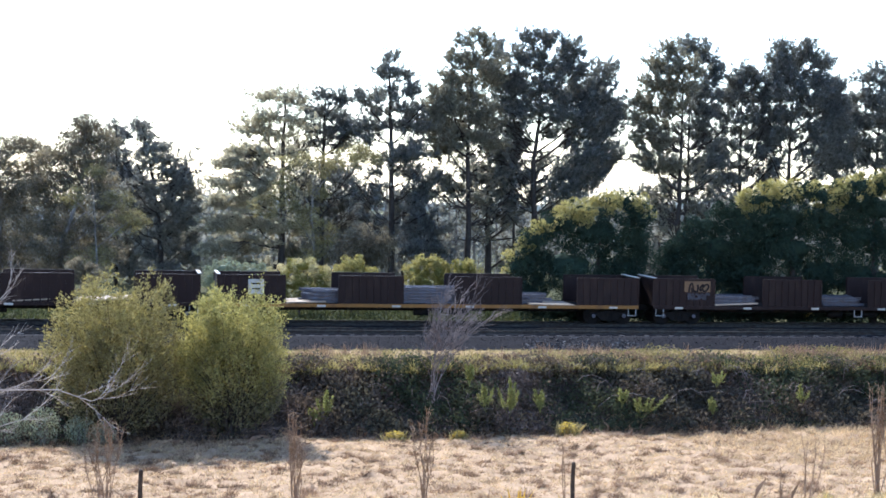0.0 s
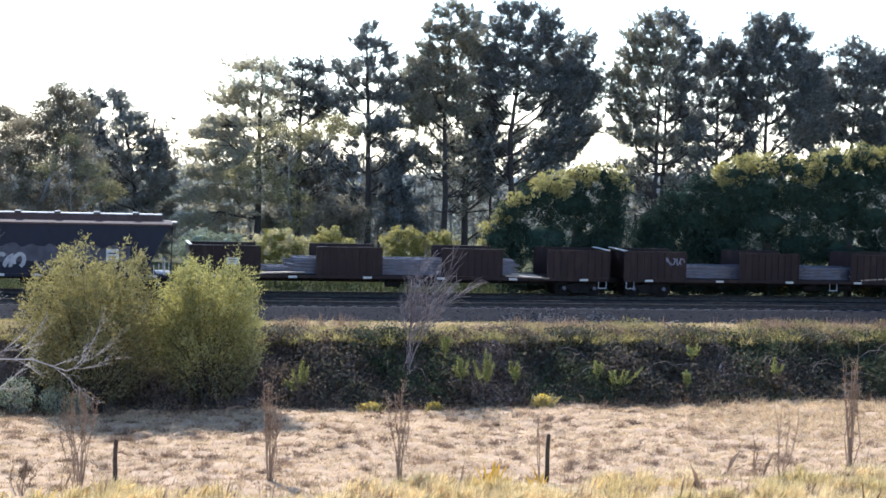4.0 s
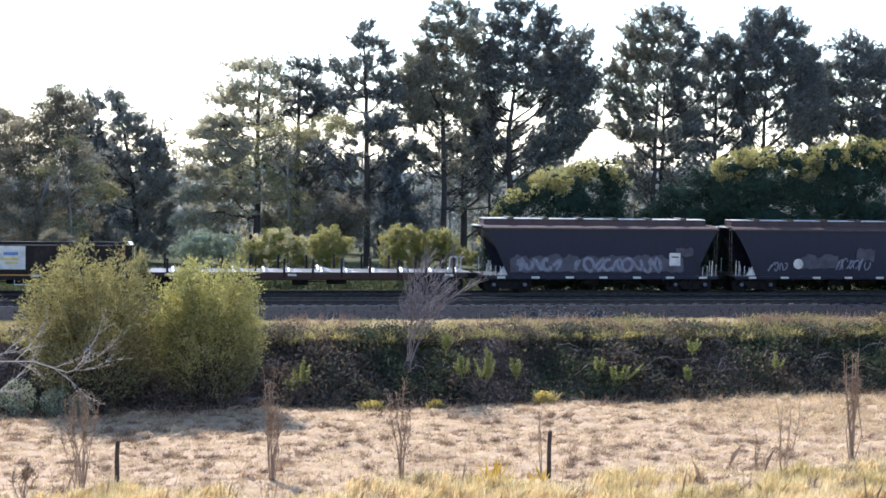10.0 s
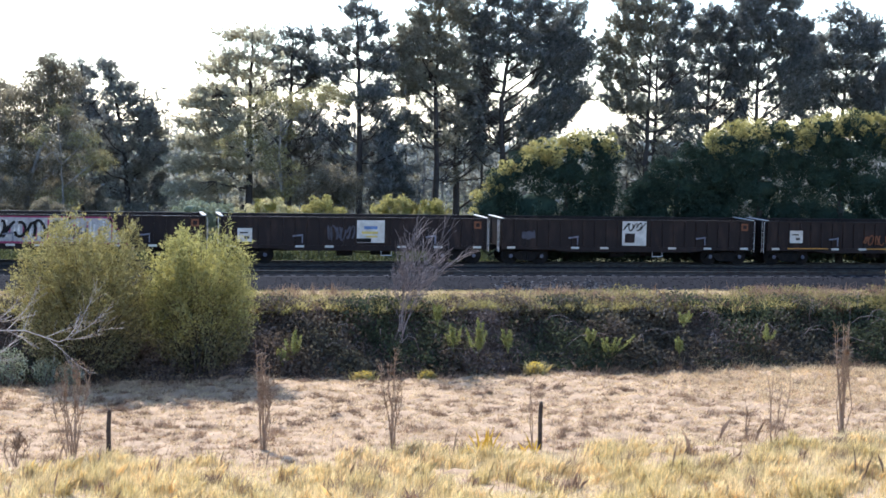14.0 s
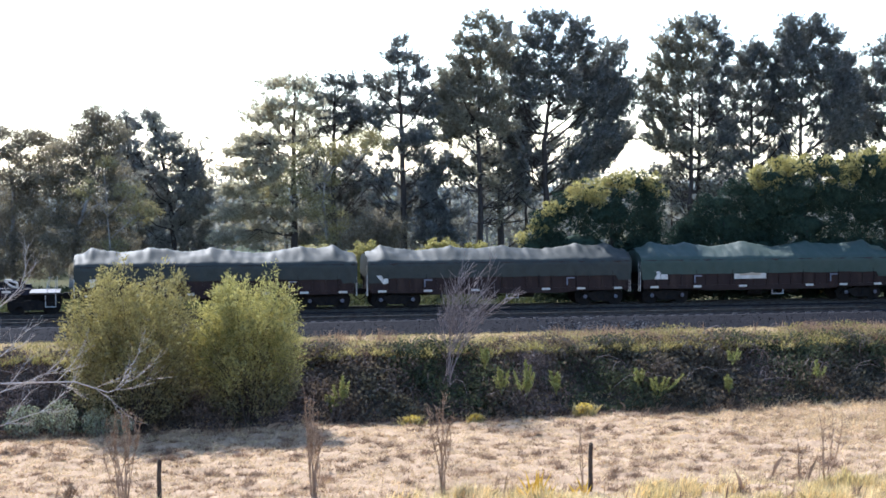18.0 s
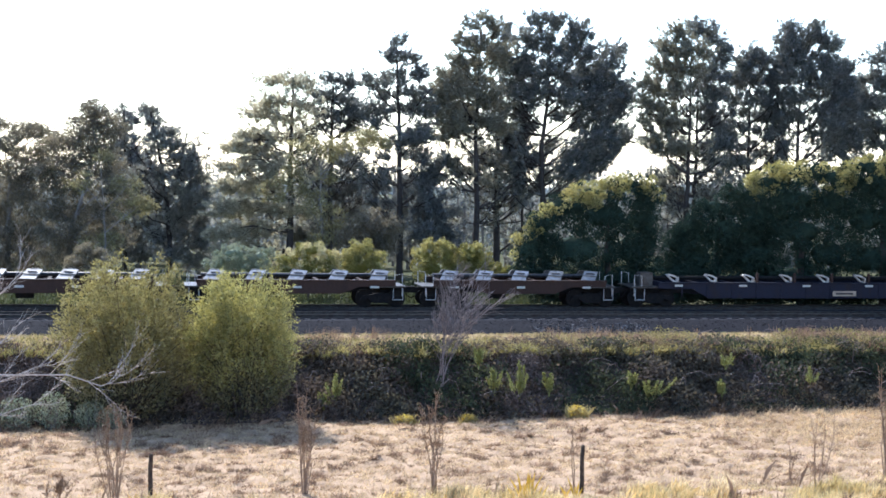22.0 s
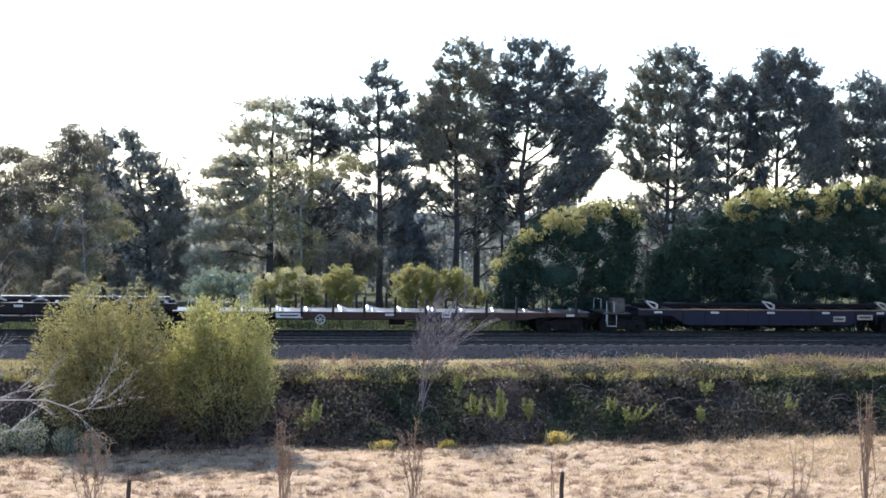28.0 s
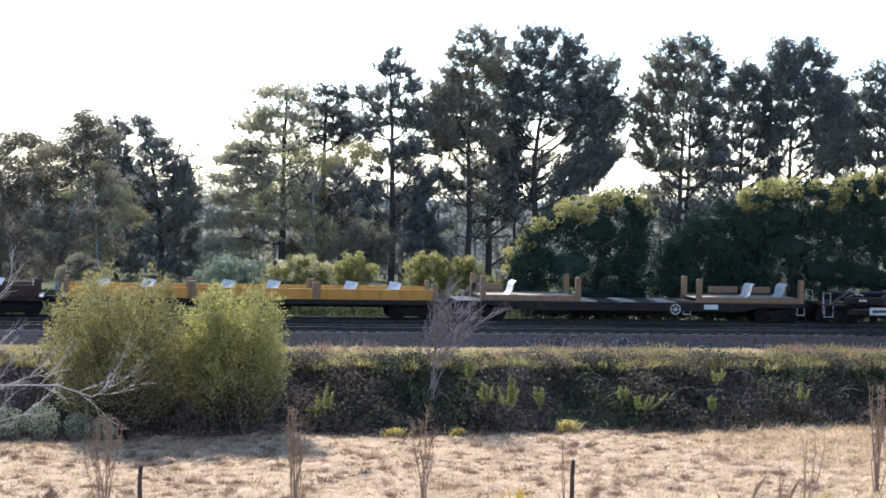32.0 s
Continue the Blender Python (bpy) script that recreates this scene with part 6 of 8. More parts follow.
def build_car():
    """A small red hatchback; it heads towards -x."""
    car = thing("hatchback_car", "glossy red hatchback car driving along the road", "car")
    body = car_shell([(-2.05, 0.62, 0.3, 0.5, 0.62), (-1.95, 0.78, 0.24, 0.66, 0.74), (-1.5, 0.85, 0.2, 0.76, 0.86), (-0.95, 0.87, 0.2, 0.8, 0.96), (0.0, 0.88, 0.2, 0.82, 0.98), (1.2, 0.87, 0.2, 0.81, 1.0), (1.8, 0.84, 0.22, 0.78, 1.0), (2.0, 0.76, 0.3, 0.7, 0.9)])
    part("body", body, CAR_RED, car, smooth=True)
    cabin = car_shell([(-1.15, 0.76, 0.9, 0.72, 0.95), (-0.75, 0.77, 0.92, 0.64, 1.2), (-0.42, 0.78, 0.92, 0.59, 1.40), (0.0, 0.78, 0.93, 0.57, 1.475), (0.8, 0.78, 0.94, 0.57, 1.475), (1.35, 0.77, 0.95, 0.57, 1.41), (1.75, 0.74, 0.96, 0.6, 1.2), (1.93, 0.72, 0.94, 0.66, 0.98)])
    part("window_band", cabin, GLASS, car, "dark tinted car windows", smooth=True)
    roof = car_shell([(-0.88, 0.66, 1.18, 0.62, 1.21), (-0.48, 0.655, 1.31, 0.60, 1.415), (0.0, 0.65, 1.38, 0.58, 1.505), (0.5, 0.65, 1.38, 0.58, 1.53), (1.0, 0.65, 1.37, 0.58, 1.50), (1.35, 0.645, 1.34, 0.58, 1.45), (1.64, 0.62, 1.31, 0.56, 1.375)], 22)
    part("roof", roof, CAR_RED, car, smooth=True)
    part("aerial", Geo().prism([(1.22, 1.46), (1.3, 1.455), (1.3, 1.5), (1.27, 1.51)], -0.012, 0.012), RUBBER, car, "small black roof aerial")
    for s in (-1, 1):
        part("pillar", Geo().prism([(0.42, 0.95), (0.52, 0.95), (0.5, 1.4), (0.42, 1.4)], s * 0.70 - 0.02, s * 0.70 + 0.02), RUBBER, car)
        part("mirror", Geo().box(-0.82, -0.66, s * 0.93 - 0.09, s * 0.93 + 0.09, 0.96, 1.08, 0.03), CAR_RED, car)
        part("headlight", Geo().box(-1.99, -1.7, s * 0.62 - 0.12, s * 0.62 + 0.12, 0.66, 0.78, 0.03), LAMP_CLEAR, car)
        part("tail_light", Geo().box(1.86, 2.0, s * 0.66 - 0.1, s * 0.66 + 0.1, 0.78, 1.05, 0.03), LAMP_RED, car)
        for x in (-1.28, 1.25):
            wheel = part("wheel", Geo().disc(0, 0, 0, 0.31, 0.19, 24), RUBBER, car, "black tyre", at=(x, s * 0.78, 0.31))
            part("rim", Geo().disc(0, s * 0.1, 0, 0.2, 0.03, 18), STEEL, wheel)
    return car


CAR = build_car()


# ---- goods train ----
# Each wagon is a thing at its centre on the rails; x runs along the train, the side towards the field is at -y.
WAGONS = []
HALF = 1.38


def wheelset_mesh():
    g = Geo()
    g.tube([(0, -0.95, 0), (0, 0.95, 0)], 0.075, 8)
    for s in (-1, 1):
        g.disc(0, s * 0.745, 0, 0.455, 0.1, 20)
        g.disc(0, s * 0.69, 0, 0.485, 0.03, 20)
        g.disc(0, s * 0.81, 0, 0.16, 0.06, 12)
    return g.mesh("wheelset", BLACK)


def bogie_mesh():
    g = Geo()
    for s in (-1, 1):
        y = s * 1.0
        g.prism([(-1.12, 0.36), (-0.98, 0.60), (-0.5, 0.66), (-0.3, 0.74), (0.3, 0.74), (0.5, 0.66), (0.98, 0.60), (1.12, 0.36), (0.95, 0.34), (0.66, 0.46), (0.4, 0.22), (-0.4, 0.22), (-0.66, 0.46), (-0.95, 0.34)], y - 0.06, y + 0.06)
        for k in (-0.18, 0, 0.18):
            g.tube([(k, y - s * 0.0 - 0.02, 0.3), (k, y - 0.02, 0.6)], 0.06, 6)
    g.box(-0.2, 0.2, -1.0, 1.0, 0.45, 0.72, 0.03)
    return g.mesh("bogie", BLACK)


WHEELSET, BOGIE = wheelset_mesh(), bogie_mesh()
CAP_PALE = Geo().disc(0, 0, 0, 0.1, 0.05, 10).mesh("bearing_cap", material("pale_blue_bearing_cap", (0.12, 0.13, 0.18), (0.08, 0.08, 0.1), 8, 0.5))
REFLECTOR = Geo().box(-0.22, 0.22, -0.012, 0.012, -0.055, 0.055).mesh("reflector", WHITE)


def running_gear(w, length, inset=1.9, caps=True):
    for s in (-1, 1):
        b = part("bogie", BOGIE, None, w, at=(s * (length / 2 - inset - 0.35), 0, 0))
        for k in (-0.84, 0.84):
            part("wheelset", WHEELSET, None, b, at=(k, 0, 0.455))
            if caps:
                part("bearing_cap", CAP_PALE, None, b, "pale round bearing cap", at=(k, -1.09, 0.46))


def coupling(w, length):
    for s in (-1, 1):
        g = Geo()
        x = s * length / 2
        g.box(min(x, x - s * 0.75), max(x, x - s * 0.75), -0.11, 0.11, 0.74, 0.98, 0.03)
        g.box(min(x + s * 0.02, x - s * 0.3), max(x + s * 0.02, x - s * 0.3), -0.2, 0.16, 0.7, 1.02, 0.05)
        part("coupler", g, BLACK, w)
        g = Geo().tube([(x - s * 0.45, -0.4, 0.85), (x - s * 0.2, -0.42, 0.55), (x + s * 0.02, -0.35, 0.42)], 0.03, 6)
        part("air_hose", g, BLACK, w)


def step(w, x, z0=0.5, z1=0.92, width=0.42, mat=PALE_STEEL):
    g = Geo()
    for k in (-width / 2, width / 2):
        g.box(x + k - 0.016, x + k + 0.016, -HALF - 0.03, -HALF + 0.01, z0, z1)
    g.box(x - width / 2 - 0.02, x + width / 2 + 0.02, -HALF - 0.03, -HALF + 0.05, z0 - 0.02, z0 + 0.02)
    part("step", g, mat, w, "pale steel side step")


def reflectors(w, xs, z, y=-HALF - 0.02):
    for x in xs:
        part("reflector", REFLECTOR, None, w, at=(x, y, z))


def underframe(w, length, z0=0.62, z1=0.95, mat=BLACK):
    L = length / 2 - 0.75
    g = Geo()
    g.box(-L, L, -0.35, 0.35, z0, z1, 0.02)
    frame_part = part("underframe", g, mat, w)
    for k in range(int(2 * L / 1.6) + 1):
        x = -L + k * 1.6
        part("cross_member", Geo().box(x - 0.06, x + 0.06, -1.3, 1.3, z1 - 0.18, z1 - 0.02), mat, frame_part)
    g = Geo().tube([(-0.9, -0.75, 0.6), (-0.1, -0.75, 0.6)], 0.2, 12)
    g.tube([(-0.1, -0.75, 0.6), (1.3, -0.7, 0.55)], 0.03, 6)
    part("brake_cylinder", g, BLACK, w, smooth=True)
    g = Geo().tube([(0.9, -0.7, 0.62), (1.9, -0.7, 0.62)], 0.17, 12)
    part("air_reservoir", g, BLACK, w, smooth=True)


def brake_wheel(w, x, z=0.72, r=0.24):
    g = Geo()
    n = 18
    ring = [(x + r * math.cos(2 * math.pi * k / n), -HALF - 0.05, z + r * math.sin(2 * math.pi * k / n)) for k in range(n + 1)]
    g.tube(ring, 0.025, 6)
    for k in range(3):
        c, s = math.cos(math.pi * k / 3), math.sin(math.pi * k / 3)
        g.tube([(x - r * c, -HALF - 0.05, z - r * s), (x + r * c, -HALF - 0.05, z + r * s)], 0.02, 5)
    g.disc(x, -HALF - 0.04, z, 0.06, 0.06, 10)
    part("brake_wheel", g, WHITE, w, "white spoked hand-brake wheel")


def plate(w, x, z, sx, sz, mat=WHITE, name="sign_plate", label="white sign plate", y=-HALF - 0.03, bars=()):
    p = part(name, Geo().box(x - sx / 2, x + sx / 2, y - 0.012, y, z - sz / 2, z + sz / 2), mat, w, label)
    for bx, bz, bw, bh, bm in bars:
        part("print_bar", Geo().box(x + bx - bw / 2, x + bx + bw / 2, y - 0.02, y - 0.0125, z + bz - bh / 2, z + bz + bh / 2), bm, p)
    return p


def blotch(w, x, z, sx, sz, y, label, seed):
    """A ragged-edged patch of overpaint on a wagon's side."""
    rng = random.Random(seed)
    n = max(10, int(sx * 5))
    low = [(x - sx / 2 + sx * k / n + rng.uniform(-0.04, 0.04), z - sz / 2 + rng.uniform(0.0, 0.12)) for k in range(n + 1)]
    high = [(x + sx / 2 - sx * k / n + rng.uniform(-0.04, 0.04), z + sz / 2 * (1.0 - 0.35 * rng.random() - 0.3 * max(0, math.sin(k * 1.3 + seed)))) for k in range(n + 1)]
    part("overpaint_patch", Geo().prism(low + high, y - 0.012, y), HAZE_PAINT, w, label)


def spray(w, x0, x1, z0, z1, mat, seed, count=7, y=-HALF - 0.03, thick=0.05, slope=0.0, name="spray_stroke", label="stroke of an unreadable spray-painted scrawl"):
    """Loose loops and strokes of spray paint, flat on the side."""
    rng = random.Random(seed)
    step_x = (x1 - x0) / count
    for k in range(count):
        g = Geo()
        cx, cz = x0 + (k + 0.5) * step_x, (z0 + z1) / 2
        a, b = step_x * rng.uniform(0.3, 0.55), (z1 - z0) * rng.uniform(0.32, 0.5)
        start, sweep, lean = rng.uniform(0, 6.3), rng.uniform(3.0, 6.0) * rng.choice((-1, 1)), rng.uniform(-0.3, 0.5)
        pts = []
        for i in range(9):
            q = start + sweep * i / 8
            z = cz + b * math.sin(q * (1.0 if k % 2 else 1.6))
            pts.append((cx + a * math.cos(q) + lean * (z - cz), z))
        edge = []
        for i, (xa, za) in enumerate(pts):
            (x0_, z0_), (x1_, z1_) = pts[max(i - 1, 0)], pts[min(i + 1, len(pts) - 1)]
            m = math.hypot(x1_ - x0_, z1_ - z0_) + 1e-6
            nx, nz = -(z1_ - z0_) / m * thick, (x1_ - x0_) / m * thick
            for s in (-1, 1):
                edge.append((xa + s * nx, za + s * nz))
        v = [(xx, y + slope * (zz - z0), zz) for xx, zz in edge]
        n = len(v)
        v += [(xx, yy + 0.006, zz) for xx, yy, zz in v]
        f = []
        for i in range(0, n - 2, 2):
            f += [(i, i + 2, i + 3, i + 1), (n + i, n + i + 1, n + i + 3, n + i + 2), (i, n + i, n + i + 2, i + 2), (i + 1, i + 3, n + i + 3, n + i + 1)]
        g.add(v, f)
        part(name, g, mat, w, label)


def wagon(name, p0, p1, label, category, group):
    """An empty wagon thing between two couplings of the train; its run is keyed at the end."""
    w = thing(name, label, category, group)
    WAGONS.append((w, (p0 + p1) / 2))
    coupling(w, abs(p1 - p0))
    return w, abs(p1 - p0)


# -- long flat wagons with side panels and steel loads --
def panel_wagon(p0, p1, panels, sill_mat, label, seed, loads, boards, number_plates=(), end_caps=(True, True)):
    w, L = wagon("panel_wagon", p0, p1, label, "goods wagon", "panel-sided flat wagons")
    rng = random.Random(seed)
    running_gear(w, L, 1.6)
    underframe(w, L)
    B = L / 2 - 0.42
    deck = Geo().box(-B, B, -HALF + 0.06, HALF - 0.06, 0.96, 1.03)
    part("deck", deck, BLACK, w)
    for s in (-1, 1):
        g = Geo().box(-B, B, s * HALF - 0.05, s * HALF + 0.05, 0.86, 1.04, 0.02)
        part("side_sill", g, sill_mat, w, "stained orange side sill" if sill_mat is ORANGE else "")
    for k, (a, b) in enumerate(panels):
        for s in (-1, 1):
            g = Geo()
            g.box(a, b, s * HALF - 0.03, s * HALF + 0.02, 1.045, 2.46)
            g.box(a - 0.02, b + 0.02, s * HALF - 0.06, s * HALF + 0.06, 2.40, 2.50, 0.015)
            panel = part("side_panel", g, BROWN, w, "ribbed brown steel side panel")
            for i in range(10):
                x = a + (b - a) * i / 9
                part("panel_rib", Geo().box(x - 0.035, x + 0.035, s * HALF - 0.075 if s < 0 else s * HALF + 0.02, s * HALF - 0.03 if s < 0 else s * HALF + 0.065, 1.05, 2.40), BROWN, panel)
    for s, cap in zip((-1, 1), end_caps):
        if cap:
            x = s * (B - 0.05)
            g = Geo().box(x - 0.04, x + 0.04, -HALF + 0.03, HALF - 0.03, 1.04, 2.43)
            part("end_panel", g, BROWN, w)
            part("end_cap", Geo().box(x - 0.09, x + 0.09, -HALF - 0.02, HALF + 0.02, 2.505, 2.55, 0.01), OFFWHITE, w, "off-white top rail of the end panel")
    for a, b, rows, dy in loads:
        for r in range(rows):
            for c in range(5):
                y = -0.95 + c * 0.46 + dy
                z = 1.06 + r * 0.165
                o = rng.uniform(-0.3, 0.3)
                g = Geo().across([(y - 0.07, z), (y + 0.07, z), (y + 0.07, z + 0.02), (y + 0.015, z + 0.035), (y + 0.015, z + 0.115), (y + 0.04, z + 0.125), (y + 0.04, z + 0.15), (y - 0.04, z + 0.15), (y - 0.04, z + 0.125), (y - 0.015, z + 0.115), (y - 0.015, z + 0.035), (y - 0.07, z + 0.02)], a + o, b + o)
                part("steel_rail", g, BARE_STEEL, w)
    # pale boards carry the brightness of the sunlit deck in their colour
    for a, b, tilt in boards:
        for k in range(5):
            y = -1.2 + k * 0.5
            g = Geo().prism([(a, 1.06), (b, 1.06 + tilt), (b, 1.12 + tilt), (a, 1.12)], y - 0.23, y + 0.23)
            part("deck_board", g, BOARD, w, "pale deck board painted as sunlit decking")
    reflectors(w, [-B + 1.4 + k * (2 * B - 2.8) / 5 for k in range(6)], 0.93, -HALF - 0.07)
    step(w, B - 0.35), step(w, -B + 0.35), step(w, 0.6)
    for x, z, sx, sz in number_plates:
        plate(w, x, z, sx, sz, y=-HALF - 0.085, bars=((0, sz * 0.2, sx * 0.6, sz * 0.12, BLACK), (0, -sz * 0.15, sx * 0.5, sz * 0.1, BLACK)))
    return w


FOUR = [(-11.15, -7.72), (-4.95, -1.6), (1.15, 4.7), (7.75, 11.1)]
w0 = panel_wagon(11.05, 34.1, FOUR, BROWN, "long brown flat wagon with ribbed side panels and steel rails", 1, [(-8, -5.2, 3, 0), (-1.4, 1.0, 3, 0), (4.8, 7.5, 2, 0)], [(-7.6, -5.2, 0.1)])
plate(w0, -8.7, 2.08, 1.45, 0.58, OCHRE, "spray_patch", "ochre spray-painted patch", -HALF - 0.08)
spray(w0, -9.2, -8.1, 1.75, 2.3, DARK_BROWN, 19, 4, -HALF - 0.105, 0.05)
spray(w0, -9.2, -8.0, 1.35, 1.75, HAZE_PAINT, 20, 4, -HALF - 0.09, 0.06)
w1 = panel_wagon(-12.07, 11.05, FOUR, ORANGE, "long flat wagon with orange sill, brown panels and steel rails", 2, [(-6.6, 4.6, 4, 0), (5.0, 6.3, 3, 0.25), (-3.2, 3.0, 5, 0.05)], [(-7.6, -5.6, 0.05), (5.2, 7.6, -0.05)], [(-9.2, 1.9, 0.8, 0.75)])
w2 = panel_wagon(-35.8, -12.07, [(-11.45, -8.0), (-4.9, -1.5), (1.6, 5.1), (8.2, 11.4)], BROWN, "long brown flat wagon with ribbed panels, boards and rails", 3, [(-8.6, 2.0, 4, 0.1), (-1.2, 1.5, 4, 0)], [(5.3, 8.1, 0.14), (2.2, 4.0, 0.1)], [])
spray(w2, -9.1, -8.1, 1.75, 2.2, SPRAY_WHITE, 17, 4, -HALF - 0.09, 0.035)
panel_wagon(-58.85, -35.8, [(-11.05, -7.5), (-4.6, -1.2), (2.0, 5.2), (7.7, 11.1)], BROWN, "long brown flat wagon with pale pipes between its panels", 4, [(-5.9, 6.0, 5, 0), (-7.4, -4.6, 2, 0.2)], [(5.4, 7.8, -0.1), (-7.4, -5.2, 0.08)], [(-8.9, 1.7, 0.6, 0.35)])


# -- covered grain hoppers --
def hopper_wagon(p0, p1, tags):
    w, L = wagon("hopper_wagon", p0, p1, "weathered grey covered grain hopper wagon with faded spray paint", "hopper wagon", "grain hoppers")
    running_gear(w, L, 1.55)
    underframe(w, L, 0.6, 0.85)
    T, Bt = L / 2 - 0.42, L / 2 - 1.75
    for s in (-1, 1):
        g = Geo()
        v, f = [], []
        for i in range(9):
            k = i / 8
            half = T - (T - Bt) * k ** 0.8
            z = 3.44 - k * 2.53
            y = s * (1.30 + 0.10 * math.sin(k * math.pi * 0.55))
            v += [(-half, y, z), (half, y, z), (half, y - s * 0.04, z), (-half, y - s * 0.04, z)]
        for i in range(8):
            a, b = i * 4, i * 4 + 4
            f += [(a, a + 1, b + 1, b), (a + 1, a + 2, b + 2, b + 1), (a + 2, a + 3, b + 3, b + 2), (a + 3, a, b, b + 3)]
        f += [(0, 3, 2, 1), (32, 33, 34, 35)]
        g.add(v, f)
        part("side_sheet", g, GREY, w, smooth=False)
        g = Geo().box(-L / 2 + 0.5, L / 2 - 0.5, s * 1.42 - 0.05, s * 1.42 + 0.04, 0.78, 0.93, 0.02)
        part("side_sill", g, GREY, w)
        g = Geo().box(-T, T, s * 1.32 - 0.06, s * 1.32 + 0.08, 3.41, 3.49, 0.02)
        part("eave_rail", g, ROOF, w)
        # sloping end sheet and the frame under it
        x = s * T
        g = Geo()
        g.add([(x, -1.28, 3.38), (x, 1.28, 3.38), (s * (Bt - 1.3), 1.2, 1.0), (s * (Bt - 1.3), -1.2, 1.0), (x - s * 0.05, -1.28, 3.38), (x - s * 0.05, 1.28, 3.38), (s * (Bt - 1.35), 1.2, 1.0), (s * (Bt - 1.35), -1.2, 1.0)], [(0, 1, 2, 3), (7, 6, 5, 4), (0, 4, 5, 1), (1, 5, 6, 2), (2, 6, 7, 3), (3, 7, 4, 0)])
        part("end_slope_sheet", g, GREY, w)
        part("end_platform", Geo().box(min(x, x - s * 1.7), max(x, x - s * 1.7), -1.3, 1.3, 0.9, 0.98), STEEL, w)
        for y in (-1.3, -0.9, 1.3):
            part("end_post", Geo().tube([(x - s * 0.35, y, 0.95), (x - s * 0.35, y, 1.75)], 0.022, 6), OFFWHITE, w, "pale end handrail post")
        for k in range(4):
            part("end_rail_post", Geo().tube([(x - s * (0.15 + 0.25 * k), -1.36, 0.95), (x - s * (0.15 + 0.25 * k), -1.36, 1.6 - 0.05 * k)], 0.018, 6), OFFWHITE, w)
        g = Geo()
        for y in (-1.05, -0.7):
            g.tube([(x - s * 0.03, y, 1.0), (x + s * 0.02, y, 3.48)], 0.025, 6)
        for k in range(8):
            g.tube([(x - s * 0.02, -1.05, 1.15 + k * 0.32), (x - s * 0.02, -0.7, 1.15 + k * 0.32)], 0.018, 5)
        part("end_ladder", g, STEEL, w)
        g = Geo().prism([(x - s * 0.75, 0.98), (x - s * 1.45, 0.98), (x - s * 1.15, 1.55)], -1.33, -1.3)
        part("gusset", g, OFFWHITE if s < 0 else GREY, w)
        part("roof_walkway", Geo().box(min(x + s * 0.28, x - s * 0.7), max(x + s * 0.28, x - s * 0.7), -0.6, 0.6, 3.52, 3.57), OFFWHITE, w, "off-white steel roof walkway")
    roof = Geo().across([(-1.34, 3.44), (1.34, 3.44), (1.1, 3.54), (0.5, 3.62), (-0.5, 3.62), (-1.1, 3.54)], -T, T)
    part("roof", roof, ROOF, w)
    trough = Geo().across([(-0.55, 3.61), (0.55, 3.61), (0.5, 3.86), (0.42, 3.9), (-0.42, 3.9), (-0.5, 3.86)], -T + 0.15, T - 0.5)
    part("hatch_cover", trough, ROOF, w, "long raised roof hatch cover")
    # added pale strip: the sun on the hatch top, put into colour
    part("sunlit_hatch_strip", Geo().box(-T + 0.13, T - 0.48, -0.46, 0.46, 3.904, 3.94, 0.01), OFFWHITE, w, "off-white strip painted as the hatch's sunlit top")
    for k in range(6):
        x = -T + 1.6 + k * (2 * T - 3.4) / 5
        part("hatch_clamp", Geo().box(x - 0.16, x + 0.16, -0.6, 0.6, 3.88, 4.01, 0.03), STEEL, w)
    for k in range(3):
        x = -3.3 + 3.3 * k
        g = Geo()
        g.add([(x - 1.3, -1.1, 1.0), (x + 1.3, -1.1, 1.0), (x + 1.3, 1.1, 1.0), (x - 1.3, 1.1, 1.0), (x - 0.4, -0.5, 0.4), (x + 0.4, -0.5, 0.4), (x + 0.4, 0.5, 0.4), (x - 0.4, 0.5, 0.4)], [(3, 2, 1, 0), (4, 5, 6, 7), (0, 1, 5, 4), (1, 2, 6, 5), (2, 3, 7, 6), (3, 0, 4, 7)])
        part("discharge_chute", g, BLACK, w)
    reflectors(w, [-5.6 + 1.87 * k for k in range(7)], 0.87, -1.48)
    for job in tags:
        job(w)
    return w


SIDE = -1.435
HOPPERS = [-58.85, -72.8, -86.75, -100.95, -114.85]
hopper_wagon(HOPPERS[1], HOPPERS[0], [
    lambda w: blotch(w, -0.6, 2.0, 10.2, 1.0, SIDE + 0.012, "band of grey overpainted graffiti", 61),
    lambda w: spray(w, -4.6, -0.7, 1.15, 2.0, SPRAY_PALE, 3, 8, SIDE - 0.014, 0.1),
    lambda w: plate(w, 3.6, 1.9, 0.62, 0.62, WHITE, y=SIDE, bars=((0, 0.1, 0.4, 0.07, GREY), (0, -0.1, 0.3, 0.05, GREY))),
    lambda w: spray(w, -0.2, 3.0, 1.1, 1.6, SPRAY_WHITE, 8, 5, SIDE - 0.014, 0.03)])
